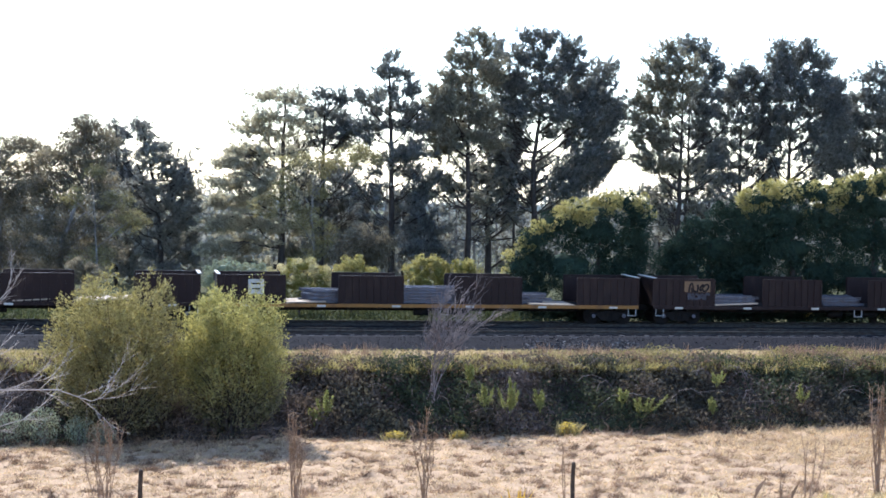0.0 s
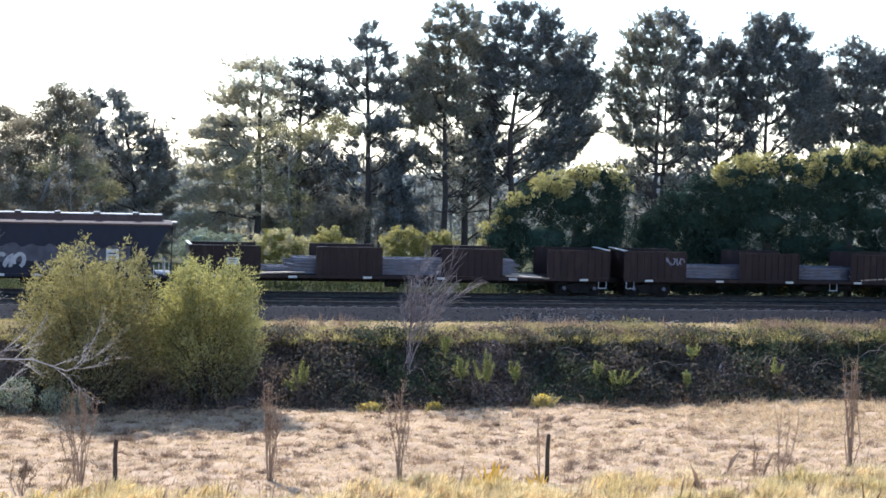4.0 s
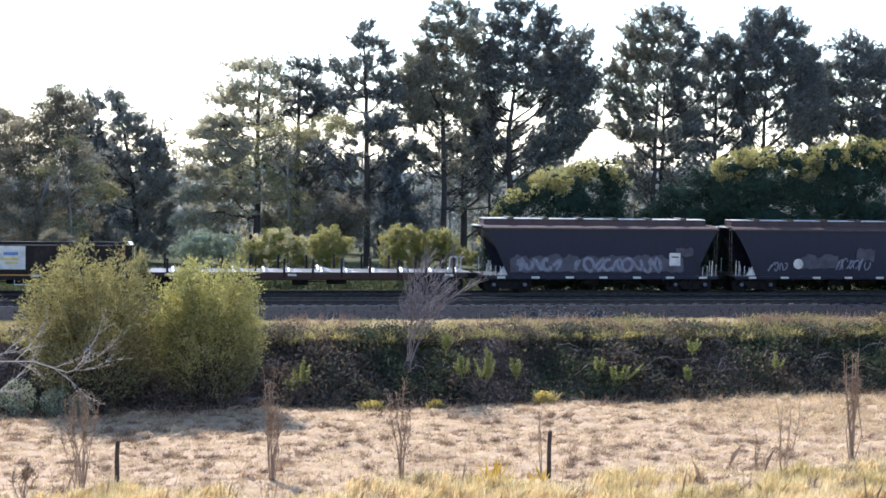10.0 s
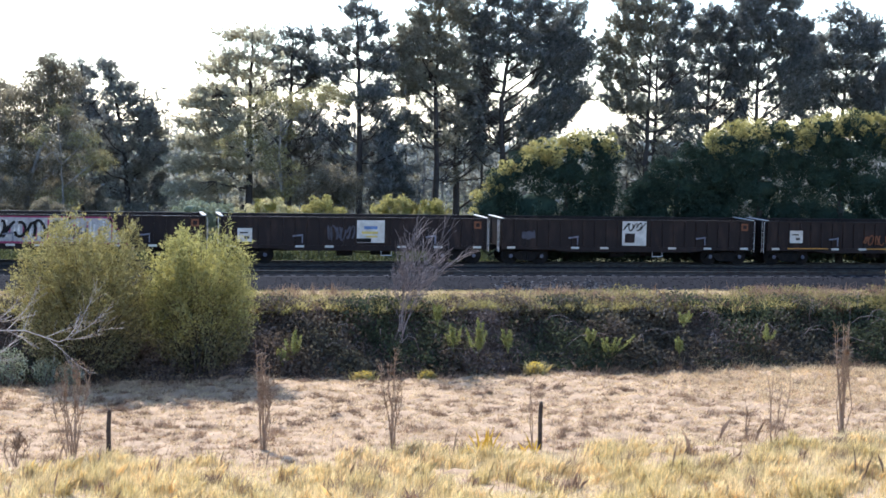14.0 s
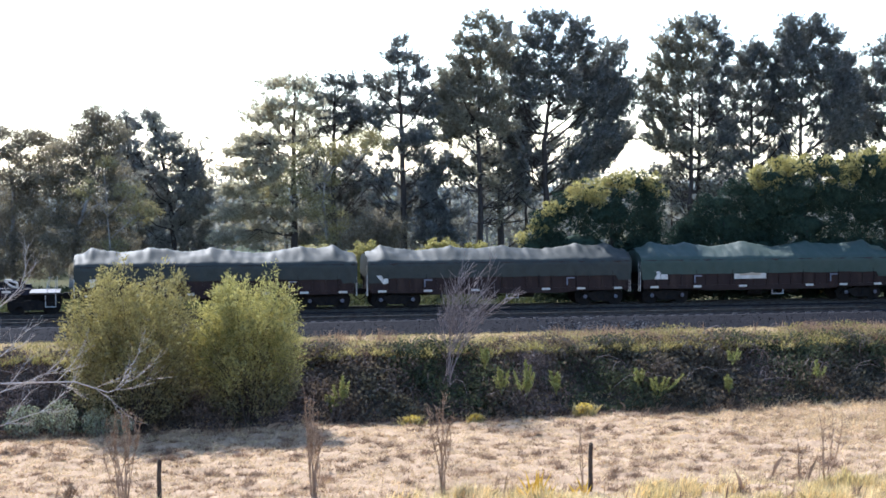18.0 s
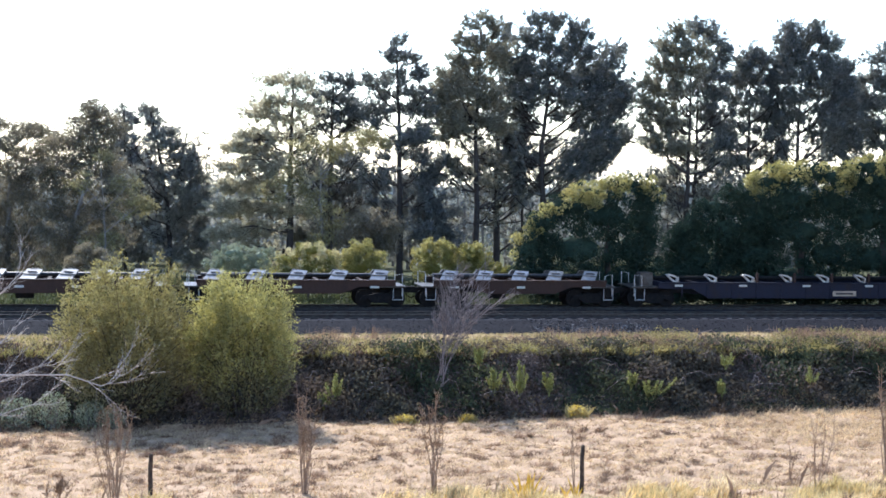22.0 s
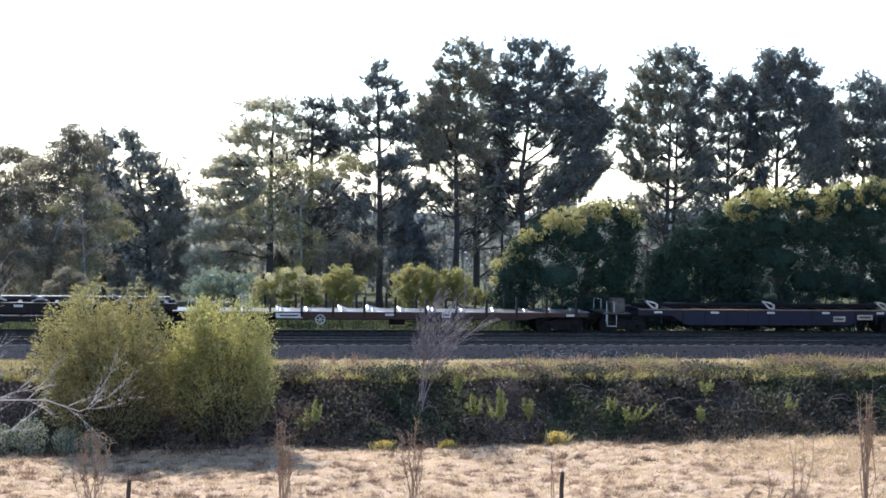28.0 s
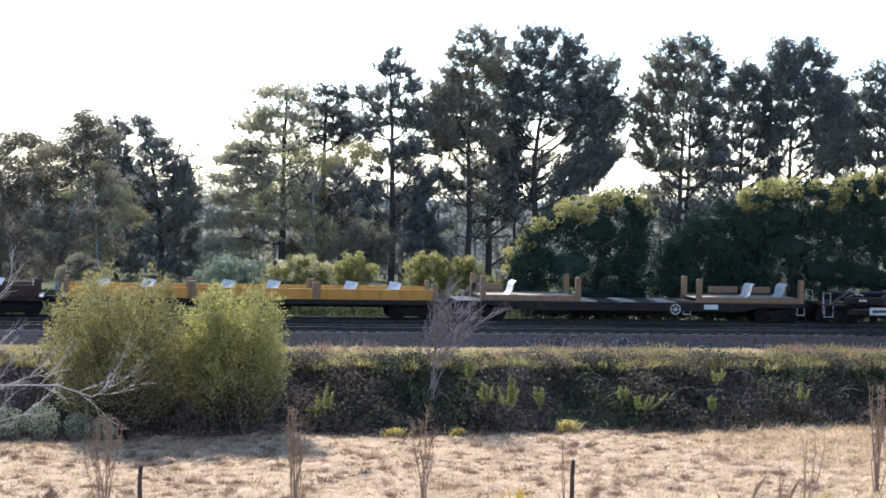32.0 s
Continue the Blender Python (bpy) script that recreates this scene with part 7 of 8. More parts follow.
hopper_wagon(HOPPERS[2], HOPPERS[1], [
    lambda w: blotch(w, -0.9, 1.75, 8.9, 1.15, SIDE + 0.012, "band of grey overpainted graffiti", 62),
    lambda w: spray(w, -3.7, -0.6, 1.55, 1.95, SPRAY_GREEN, 4, 6, SIDE - 0.014, 0.09),
    lambda w: spray(w, -3.9, -0.5, 1.12, 1.6, SPRAY_TEAL, 6, 7, SIDE - 0.022, 0.07),
    lambda w: spray(w, -4.3, 0.3, 1.2, 1.75, SPRAY_RED, 9, 5, SIDE - 0.006, 0.05),
    lambda w: spray(w, 1.0, 4.3, 1.15, 1.95, SPRAY_PALE, 5, 7, SIDE - 0.014, 0.1),
    lambda w: plate(w, 4.4, 1.95, 0.6, 0.6, WHITE, y=SIDE, bars=((0, 0.1, 0.4, 0.07, GREY),))])
hopper_wagon(HOPPERS[3], HOPPERS[2], [
    lambda w: part("white_disc", Geo().disc(-2.95, SIDE - 0.012, 1.62, 0.28, 0.012, 18), WHITE, w, "round white painted disc"),
    lambda w: spray(w, -4.6, -3.6, 1.2, 1.75, SPRAY_WHITE, 12, 4, SIDE - 0.012, 0.035),
    lambda w: spray(w, -0.7, 1.3, 1.25, 1.95, SPRAY_WHITE, 13, 6, SIDE - 0.012, 0.035),
    lambda w: blotch(w, -1.7, 1.75, 2.2, 0.9, SIDE + 0.012, "grey overpainted patch", 63),
    lambda w: blotch(w, 1.0, 2.15, 1.1, 0.8, SIDE + 0.006, "grey overpainted patch", 64),
    lambda w: plate(w, 5.15, 1.9, 0.6, 0.6, WHITE, y=SIDE, bars=((0, 0.1, 0.4, 0.07, GREY),))])
hopper_wagon(HOPPERS[4], HOPPERS[3], [
    lambda w: blotch(w, -0.3, 1.62, 9.6, 1.05, SIDE + 0.012, "band of grey overpainted graffiti", 65),
    lambda w: spray(w, -4.8, -2.4, 1.2, 1.9, SPRAY_WHITE, 14, 5, SIDE - 0.012, 0.1),
    lambda w: spray(w, -1.6, 3.2, 1.15, 1.95, SPRAY_WHITE, 15, 9, SIDE - 0.012, 0.085),
    lambda w: blotch(w, 4.55, 2.25, 0.95, 0.55, SIDE + 0.006, "grey overpainted patch", 66),
    lambda w: plate(w, 4.0, 1.85, 0.62, 0.68, WHITE, y=SIDE, bars=((0, 0.12, 0.4, 0.07, GREY),))])


# -- stanchion flats --
def sloped(poly, y0, y1, drop):
    """A plate with an outline in x and z whose upper side falls towards the field."""
    low = min(z for x, z in poly)
    n = len(poly)
    v = [(x, y0, low + max(0.0, z - drop - low) * 0.8) for x, z in poly] + [(x, y1, z) for x, z in poly]
    f = [tuple(range(n)), tuple(range(2 * n - 1, n - 1, -1))] + [(i, i + n, (i + 1) % n + n, (i + 1) % n) for i in range(n)]
    return Geo().add(v, f)


def stanchion_flat(p0, p1, seed, post_gap, plates, wheel_x, bars_end):
    w, L = wagon("stanchion_flat_wagon", p0, p1, "rusty flat wagon with upright stanchions and white timber chocks", "flat wagon", "stanchion flat wagons")
    rng = random.Random(seed)
    running_gear(w, L, 1.5, False)
    underframe(w, L)
    B = L / 2 - 0.45
    part("deck", Geo().box(-B, B, -HALF + 0.06, HALF - 0.06, 1.0, 1.1, 0.01), STEEL, w, "dusty pale steel deck")
    for s in (-1, 1):
        part("side_sill", Geo().prism([(-B, 1.11), (B, 1.11), (B, 0.9), (B - 2.6, 0.88), (B - 3.4, 0.74), (-B + 3.4, 0.74), (-B + 2.6, 0.88), (-B, 0.9)], s * HALF - 0.05, s * HALF + 0.05), RUST, w)
    x, k = -B + 0.9, 0
    while x < B - 0.5:
        for s in (-1, 1):
            h = rng.choice((0.72, 0.8, 0.78))
            part("stanchion", Geo().box(x - 0.055, x + 0.055, s * HALF - 0.08, s * HALF + 0.08, 0.85, 1.1 + h, 0.01), BROWN if (k + (s > 0)) % 2 else DARK_BROWN, w)
        if k % 3 == 1:
            part("thin_stake", Geo().tube([(x + 0.5, HALF - 0.1, 1.08), (x + 0.5, HALF - 0.1, 2.02)], 0.03, 6), STEEL, w)
        c = x + post_gap * 0.45
        for y in (-0.75, 0.55):
            t, a = rng.uniform(-0.14, -0.04), rng.uniform(0.6, 0.95)
            c += rng.uniform(-0.12, 0.12)
            part("chock", sloped([(c - 0.46 * a, 1.34 + t), (c - 0.36 * a, 1.38 + t), (c + 0.18, 1.22 + t), (c + 0.42 * a, 1.13), (c + 0.36 * a, 1.12), (c + 0.05, 1.15), (c - 0.3, 1.24 + t)], y - 0.3, y + 0.22, 0.16), WORN_BRIGHT, w, "pale worn steel chock")
        x, k = x + post_gap, k + 1
    for q in range(4):
        xx = bars_end * (B - 0.9) + q * 0.2
        part("loose_bar", Geo().tube([(xx - 0.3, -1.1, 1.12), (xx, -1.0, 1.3), (xx + 0.02, -0.98, 1.85), (xx + 0.2, -0.98, 1.95)], 0.035, 6), OFFWHITE, w, "pale bent steel bar")
    for a, b, z in plates:
        plate(w, a, z, b, 0.26, OFFWHITE, bars=((0, 0, b * 0.7, 0.08, STEEL),), y=-HALF - 0.06)
    if wheel_x is not None:
        brake_wheel(w, wheel_x)
    reflectors(w, [-B + 1.0, -1.0, B - 1.0], 0.98, -HALF - 0.07)
    return w


stanchion_flat(-132.2, -114.85, 21, 1.48, [(-6.4, 1.3, 0.92)], None, 1)


# -- open box wagons --
def box_body(w, L, height, side_mat, ribs=22):
    B = L / 2 - 0.42
    for s in (-1, 1):
        g = Geo()
        g.box(-B, B, s * HALF - 0.02, s * HALF + 0.02, 0.98, height)
        part("side_wall", g, side_mat, w)
        for i in range(ribs + 1):
            x = -B + 0.06 + (2 * B - 0.12) * i / ribs
            y0, y1 = (s * HALF - 0.075, s * HALF - 0.02) if s < 0 else (s * HALF + 0.02, s * HALF + 0.075)
            part("side_rib", Geo().box(x - 0.045, x + 0.045, y0, y1, 1.0, height - 0.06), side_mat, w)
        part("top_rail", Geo().box(-B - 0.02, B + 0.02, s * HALF - 0.08, s * HALF + 0.07, height - 0.03, height + 0.07, 0.02), side_mat, w)
        part("side_sill", Geo().prism([(-B, 0.99), (B, 0.99), (B, 0.84), (B - 2.8, 0.82), (B - 3.5, 0.72), (-B + 3.5, 0.72), (-B + 2.8, 0.82), (-B, 0.84)], s * HALF - 0.06, s * HALF + 0.05), side_mat, w)
        x = s * B
        part("end_wall", Geo().box(x - 0.03, x + 0.03, -HALF + 0.03, HALF - 0.03, 0.98, height), side_mat, w)
        part("end_cap", Geo().box(x - 0.1, x + 0.1, -HALF + 0.0, HALF - 0.0, height + 0.072, height + 0.11, 0.01), OFFWHITE, w, "off-white top rail of the end wall")
        for y in (-0.9, 0.9):
            part("end_rib", Geo().box(x + s * 0.03 - 0.05, x + s * 0.03 + 0.05, y - 0.05, y + 0.05, 0.98, height), side_mat, w)
        g = Geo()
        for y in (-1.3, -1.0):
            g.tube([(x + s * 0.14, y, 0.7), (x + s * 0.14, y, height)], 0.02, 5)
        for k in range(5):
            g.tube([(x + s * 0.14, -1.3, 0.9 + 0.3 * k), (x + s * 0.14, -1.0, 0.9 + 0.3 * k)], 0.016, 5)
        part("end_ladder", g, OFFWHITE, w)
    part("floor_plate", Geo().box(-B, B, -HALF + 0.03, HALF - 0.03, 0.96, 1.02), BLACK, w)


SIGN_BARS = ((0, 0.2, 0.7, 0.16, SIGN_BLUE), (-0.05, -0.06, 0.85, 0.13, SIGN_YELLOW), (0.05, -0.26, 0.6, 0.1, SIGN_YELLOW))


def open_wagon(p0, p1, label, extra, mat=DARK_BROWN, height=2.38, yellow_sill=False, name="open_wagon"):
    w, L = wagon(name, p0, p1, label, "open wagon", "steel-sided open wagons")
    running_gear(w, L, 1.5)
    underframe(w, L)
    box_body(w, L, height, mat)
    B = L / 2 - 0.42
    reflectors(w, [-B + 0.5, -B + 4.0, -1.4, 2.4, B - 2.6, B - 0.5], 0.93, -HALF - 0.08)
    plate(w, B - 0.5, 2.1, 0.38, 0.38, SIGN_ORANGE, "placard", "faded orange placard", -HALF - 0.08, ((0, 0, 0.2, 0.2, BROWN),))
    if yellow_sill:
        for a, b in ((-B + 1.2, -B + 3.6), (-1.2, 2.2), (2.8, B - 0.9)):
            part("sill_stripe", Geo().box(a, b, -HALF - 0.075, -HALF - 0.062, 0.93, 0.985), YELLOW, w, "faded yellow stripe on the sill")
    for x in (-B + 3.9, B - 3.0):
        g = Geo().prism([(x - 0.28, 1.42), (x + 0.25, 1.48), (x + 0.25, 1.56), (x - 0.28, 1.5)], -HALF - 0.16, -HALF - 0.08)
        g.box(x + 0.2, x + 0.25, -HALF - 0.14, -HALF - 0.09, 1.1, 1.5)
        part("door_latch", g, SPRAY_WHITE, w, "dull grey door latch bar")
    step(w, 1.6, 0.48, 0.8, 0.55)
    for job in extra:
        job(w)
    return w


open_wagon(-147.1, -132.2, "dark brown open wagon with a large white sign", [
    lambda w: plate(w, 1.15, 1.82, 1.4, 1.16, WHITE, "sign_board", "large white sign with faded blue and yellow print", -HALF - 0.085, SIGN_BARS),
    lambda w: plate(w, -5.35, 1.6, 0.75, 0.68, WHITE, y=-HALF - 0.085, bars=((-0.05, 0.12, 0.4, 0.08, STEEL), (0.1, -0.12, 0.25, 0.14, STEEL))),
    lambda w: spray(w, -1.4, 0.2, 1.15, 1.75, SIGN_ORANGE, 31, 5, -HALF - 0.09, 0.035)], yellow_sill=True)
open_wagon(-162.0, -147.1, "dark brown open wagon with a scrawled white panel", [
    lambda w: plate(w, 0.25, 1.72, 1.35, 1.3, WHITE, "sign_board", "white panel covered with dark scrawl", -HALF - 0.085, ((-0.25, -0.25, 0.55, 0.5, DARK_BROWN),)),
    lambda w: spray(w, -0.3, 0.85, 1.85, 2.3, BLACK, 33, 5, -HALF - 0.11, 0.03),
    lambda w: blotch(w, -5.6, 1.6, 0.7, 0.5, -HALF - 0.085, "grey overpainted patch", 67)])
open_wagon(-176.7, -162.0, "dark brown open wagon with a white and yellow sign", [
    lambda w: plate(w, 0.75, 1.72, 1.45, 1.16, WHITE, "sign_board", "large white sign with faded blue and yellow print", -HALF - 0.085, SIGN_BARS + ((-0.35, -0.46, 0.75, 0.2, BLACK),)),
    lambda w: plate(w, -5.75, 1.5, 0.75, 0.7, WHITE, y=-HALF - 0.085, bars=((-0.05, 0.12, 0.4, 0.08, STEEL), (0.1, -0.12, 0.25, 0.14, STEEL))),
    lambda w: spray(w, -1.5, -0.1, 1.2, 2.1, HAZE_PAINT, 34, 6, -HALF - 0.09, 0.04)])


def mural(w):
    """A magenta end, then a streaky grey-white panel with black outlined shapes and a slanted edge."""
    y = -HALF - 0.082
    part("mural_ground", Geo().prism([(-6.85, 1.0), (2.95, 1.0), (2.1, 2.36), (-6.85, 2.36)], y - 0.01, y), PINK, w, "magenta painted side")
    part("mural_panel", Geo().prism([(-5.1, 1.12), (2.75, 1.06), (1.95, 2.27), (-4.2, 2.3), (-4.9, 1.9)], y - 0.016, y - 0.011), SPRAY_PALE, w, "streaky grey-white painted panel")
    rng = random.Random(43)
    for k in range(34):
        x = -4.7 + 7.0 * k / 34 + rng.uniform(-0.05, 0.05)
        z0, z1 = 1.15 + rng.uniform(0, 0.35), 2.2 - rng.uniform(0, 0.4)
        part("mural_streak", Geo().prism([(x, z0), (x + rng.uniform(0.05, 0.12), z0), (x + 0.1, z1), (x + 0.02, z1)], y - 0.022, y - 0.017), OFFWHITE if k % 3 else PINK, w, "upright streak of paint")
    spray(w, -5.0, -0.6, 1.15, 2.25, BLACK, 41, 9, y - 0.03, 0.075, name="mural_outline", label="black outline of an unreadable mural shape")
    spray(w, 0.0, 0.9, 1.3, 1.9, HAZE_PAINT, 44, 4, y - 0.03, 0.06, name="mural_scrawl", label="dull scrawl on the mural")
    part("mural_edge", Geo().prism([(2.75, 1.04), (2.88, 1.04), (2.08, 2.3), (1.97, 2.3)], y - 0.03, y - 0.023), BLACK, w, "black slanted edge of the mural")
    part("mural_line", Geo().prism([(-0.9, 1.95), (-0.75, 1.88), (0.35, 2.3), (0.1, 2.3)], y - 0.03, y - 0.023), BLACK, w)
    plate(w, -6.0, 1.55, 0.8, 0.75, WHITE, y=y - 0.03, bars=((0, 0.12, 0.5, 0.08, STEEL), (0, -0.12, 0.45, 0.1, STEEL)))


open_wagon(-191.1, -176.7, "open wagon with magenta and white spray-painted mural", [mural])


# -- open wagons under canvas --
def tarped_wagon(p0, p1, seed, canvas, label, extra=()):
    w, L = wagon("tarped_wagon", p0, p1, label, "covered wagon", "wagons under canvas")
    running_gear(w, L, 1.5)
    underframe(w, L)
    box_body(w, L, 2.3, BROWN, 20)
    B = L / 2 - 0.42
    rng = random.Random(seed)
    peaks = [(-B - 0.1, 0.45), (-B + 0.7, 0.78)] + [(-B + 2 * B * (k + rng.uniform(0.6, 1.3)) / 4, rng.uniform(0.7, 0.8)) for k in range(3)] + [(B - 0.9, 0.85), (B + 0.1, 0.4)]
    peaks.sort()
    nx, ring = 120, 30
    v, f = [], []
    px, ph = [p[0] for p in peaks], [p[1] for p in peaks]
    for i in range(nx + 1):
        x = -B - 0.12 + (2 * B + 0.24) * i / nx
        h = float(np.interp(x, px, ph)) + 0.012 * noise.noise((x * 2.0, seed, 0))
        near = min(abs(x - p) for p in px)
        h -= 0.12 * min(near, 2.0)
        fold = max(0.0, 1 - near / 0.35)
        hang = 0.76 + 0.06 * noise.noise((x * 0.8, seed + 7, 0)) + (0.25 if abs(x) > B - 0.6 else 0)
        for j in range(ring + 1):
            q = j / ring
            if q < 0.22:
                y, z = -HALF - 0.11, 2.36 - hang * (1 - q / 0.22)
            elif q > 0.78:
                y, z = HALF + 0.11, 2.36 - hang * ((q - 0.78) / 0.22)
            else:
                s = (q - 0.22) / 0.56
                y = -HALF - 0.09 + (2 * HALF + 0.18) * s
                z = 2.42 + h * (1 - abs(2 * s - 1) ** 1.25) + 0.06 * fold * math.sin(math.pi * s)
                z += 0.1 * noise.noise((x * 0.6, y * 1.1, seed)) * math.sin(math.pi * s) + 0.05 * noise.noise((x * 3.4, y * 1.5, seed + 3)) + 0.03 * abs(noise.noise((x * 5.0 + y * 3.0, y * 2.0, seed + 4)))
            y += 0.05 * noise.noise((x * 2.6 + z, z * 0.8, seed + 5))
            v.append((x, y, z))
    m = ring + 1
    f = [(i * m + j, (i + 1) * m + j, (i + 1) * m + j + 1, i * m + j + 1) for i in range(nx) for j in range(ring)]
    me = quick_mesh("canvas_cover", v, f, canvas, True)
    part("canvas_cover", me, None, w, "sagging weathered canvas tarpaulin")
    for s in (-1, 1):
        x = s * (B + 0.13)
        g = Geo()
        zz = 2.4 + 0.42
        pts = [(-HALF - 0.1, 1.75), (-HALF - 0.1, 2.4), (-0.9, zz - 0.08), (0, zz), (0.9, zz - 0.1), (HALF + 0.1, 2.4), (HALF + 0.1, 1.75), (0.4, 1.6), (-0.5, 1.7)]
        g.across(pts, x - 0.02, x + 0.02)
        part("canvas_end", g, canvas, w, "folded canvas end flap")
    for k in range(7):
        x = -B + 0.9 + k * (2 * B - 1.8) / 6
        part("tie_rope", Geo().tube([(x, -HALF - 0.13, 1.8), (x + 0.05, -HALF - 0.11, 1.0)], 0.01, 5), BLACK, w)
    reflectors(w, [-B + 0.6, -B + 3.0, -1.4, 2.4, B - 2.6, B - 0.6], 0.93, -HALF - 0.08)
    for x in (-B + 3.0, B - 3.2):
        g = Geo().box(x - 0.2, x + 0.22, -HALF - 0.15, -HALF - 0.08, 1.46, 1.53)
        g.box(x - 0.2, x - 0.14, -HALF - 0.15, -HALF - 0.08, 1.12, 1.5)
        part("door_latch", g, SPRAY_WHITE, w, "dull grey door latch bar")
    step(w, 0.6, 0.48, 0.82, 0.62)
    for job in extra:
        job(w)
    return w


tarped_wagon(-205.85, -191.1, 51, CANVAS_GREEN, "brown open wagon covered with a sagging green tarpaulin", [
    lambda w: plate(w, -1.0, 1.62, 1.8, 0.62, WHITE, "sign_board", "white sign board with faded print", -HALF - 0.085, ((0, -0.05, 1.2, 0.16, BOARD),)),
    lambda w: plate(w, -6.0, 1.55, 0.72, 0.42, OFFWHITE, y=-HALF - 0.085)])
tarped_wagon(-220.5, -205.85, 52, CANVAS_GREY, "brown open wagon covered with a grey-green tarpaulin", [
    lambda w: part("torn_flap", Geo().prism([(-6.6, 1.75), (-5.95, 1.75), (-6.0, 1.35), (-6.25, 1.3)], -HALF - 0.11, -HALF - 0.09), OFFWHITE, w, "pale torn corner flap")])
tarped_wagon(-235.3, -220.5, 53, CANVAS_GREY, "brown open wagon under a dark creased tarpaulin", [
    lambda w: part("torn_flap", Geo().prism([(-6.75, 1.72), (-6.0, 1.78), (-6.1, 1.4), (-6.5, 1.3)], -HALF - 0.11, -HALF - 0.09), OFFWHITE, w, "pale torn corner flap")])


# -- skeletal container flats --
def saddle(w, x, z, kind, mat=CHALKY):
    """What stands on a flat's sills: an open folded pedestal, crossed bars, or a tilted plate under slats."""
    y = -1.12
    g = Geo()
    if kind == "arm":
        g.prism([(x - 0.38, z + 0.36), (x - 0.32, z + 0.44), (x + 0.0, z + 0.40), (x + 0.3, z + 0.26), (x + 0.28, z + 0.18), (x - 0.02, z + 0.32)], y - 0.14, y + 0.1)
        g.prism([(x + 0.2, z), (x + 0.32, z), (x + 0.33, z + 0.24), (x + 0.22, z + 0.24)], y - 0.1, y + 0.08)
        part("bolster", g, mat, w, "pale folded load bolster")
        part("bolster_strut", Geo().prism([(x - 0.36, z + 0.35), (x - 0.26, z + 0.34), (x + 0.06, z + 0.1), (x + 0.2, z + 0.05), (x + 0.2, z), (x + 0.0, z + 0.02)], y - 0.12, y + 0.04), mat, w)
        part("folded_bolster", Geo().box(x - 0.34, x + 0.3, 0.85, 1.1, z, z + 0.08, 0.02), STEEL, w)
    elif kind == "cross":
        g.prism([(x - 0.45, z + 0.36), (x - 0.38, z + 0.42), (x + 0.42, z + 0.1), (x + 0.38, z + 0.03)], y - 0.1, y + 0.1)
        g.prism([(x - 0.4, z + 0.02), (x - 0.3, z), (x + 0.3, z + 0.26), (x + 0.24, z + 0.32)], y + 0.12, y + 0.2)
        g.box(x - 0.08, x + 0.1, y - 0.1, y + 0.22, z + 0.1, z + 0.28)
        part("bolster", g, WORN_BRIGHT, w, "pale crossed load bolster")
    else:
        for dx, y0, z0, label in ((-0.1, -1.34, 0.03, "scuffed bright lower wedge plate"), (0.08, -1.02, 0.25, "scuffed bright upper wedge plate")):
            v = [(x - 0.42 + dx, y0, z + z0), (x + 0.36 + dx, y0, z + z0 - 0.03), (x + 0.52 + dx, y0 + 0.4, z + z0 + 0.17), (x - 0.22 + dx, y0 + 0.4, z + z0 + 0.21)]
            plank = Geo().add(v + [(p[0], p[1] + 0.02, p[2] - 0.045) for p in v], [(0, 1, 2, 3), (7, 6, 5, 4), (0, 4, 5, 1), (1, 5, 6, 2), (2, 6, 7, 3), (3, 7, 4, 0)])
            part("load_wedge", plank, BRIGHT_PLATE, w, label)
        part("wedge_block", Geo().prism([(x - 0.3, z), (x + 0.42, z), (x + 0.5, z + 0.2), (x + 0.3, z + 0.34), (x - 0.1, z + 0.36)], -0.9, -0.6), STEEL, w, "dull grey wedge block")
        part("far_wedge", Geo().prism([(x - 0.3, z), (x + 0.4, z), (x + 0.5, z + 0.34), (x + 0.0, z + 0.4)], 0.7, 0.95), STEEL, w)


def end_gear(w, x, s, mat, box=True):
    """Platform, hand-brake stand, rails and a cabinet at one end of a flat."""
    part("end_platform", Geo().box(min(x, x - s * 1.5), max(x, x - s * 1.5), -1.25, 1.25, 1.04, 1.12, 0.01), STEEL, w, "dusty steel end platform")
    if box:
        part("end_cabinet", Geo().box(x - s * 0.95 - 0.35, x - s * 0.95 + 0.35, -0.9, -0.2, 1.13, 1.85, 0.03), BOARD if mat is RUST else STEEL, w, "dull grey equipment cabinet")
    for y in (-1.2, 1.2):
        part("handrail", Geo().tube([(x - s * 0.2, y, 0.6), (x - s * 0.2, y, 1.75), (x - s * 0.6, y, 1.68), (x - s * 0.62, y, 1.1)], 0.018, 6), OFFWHITE, w, "pale end handrail")
    step(w, x - s * 0.45, 0.42, 1.0, 0.5)


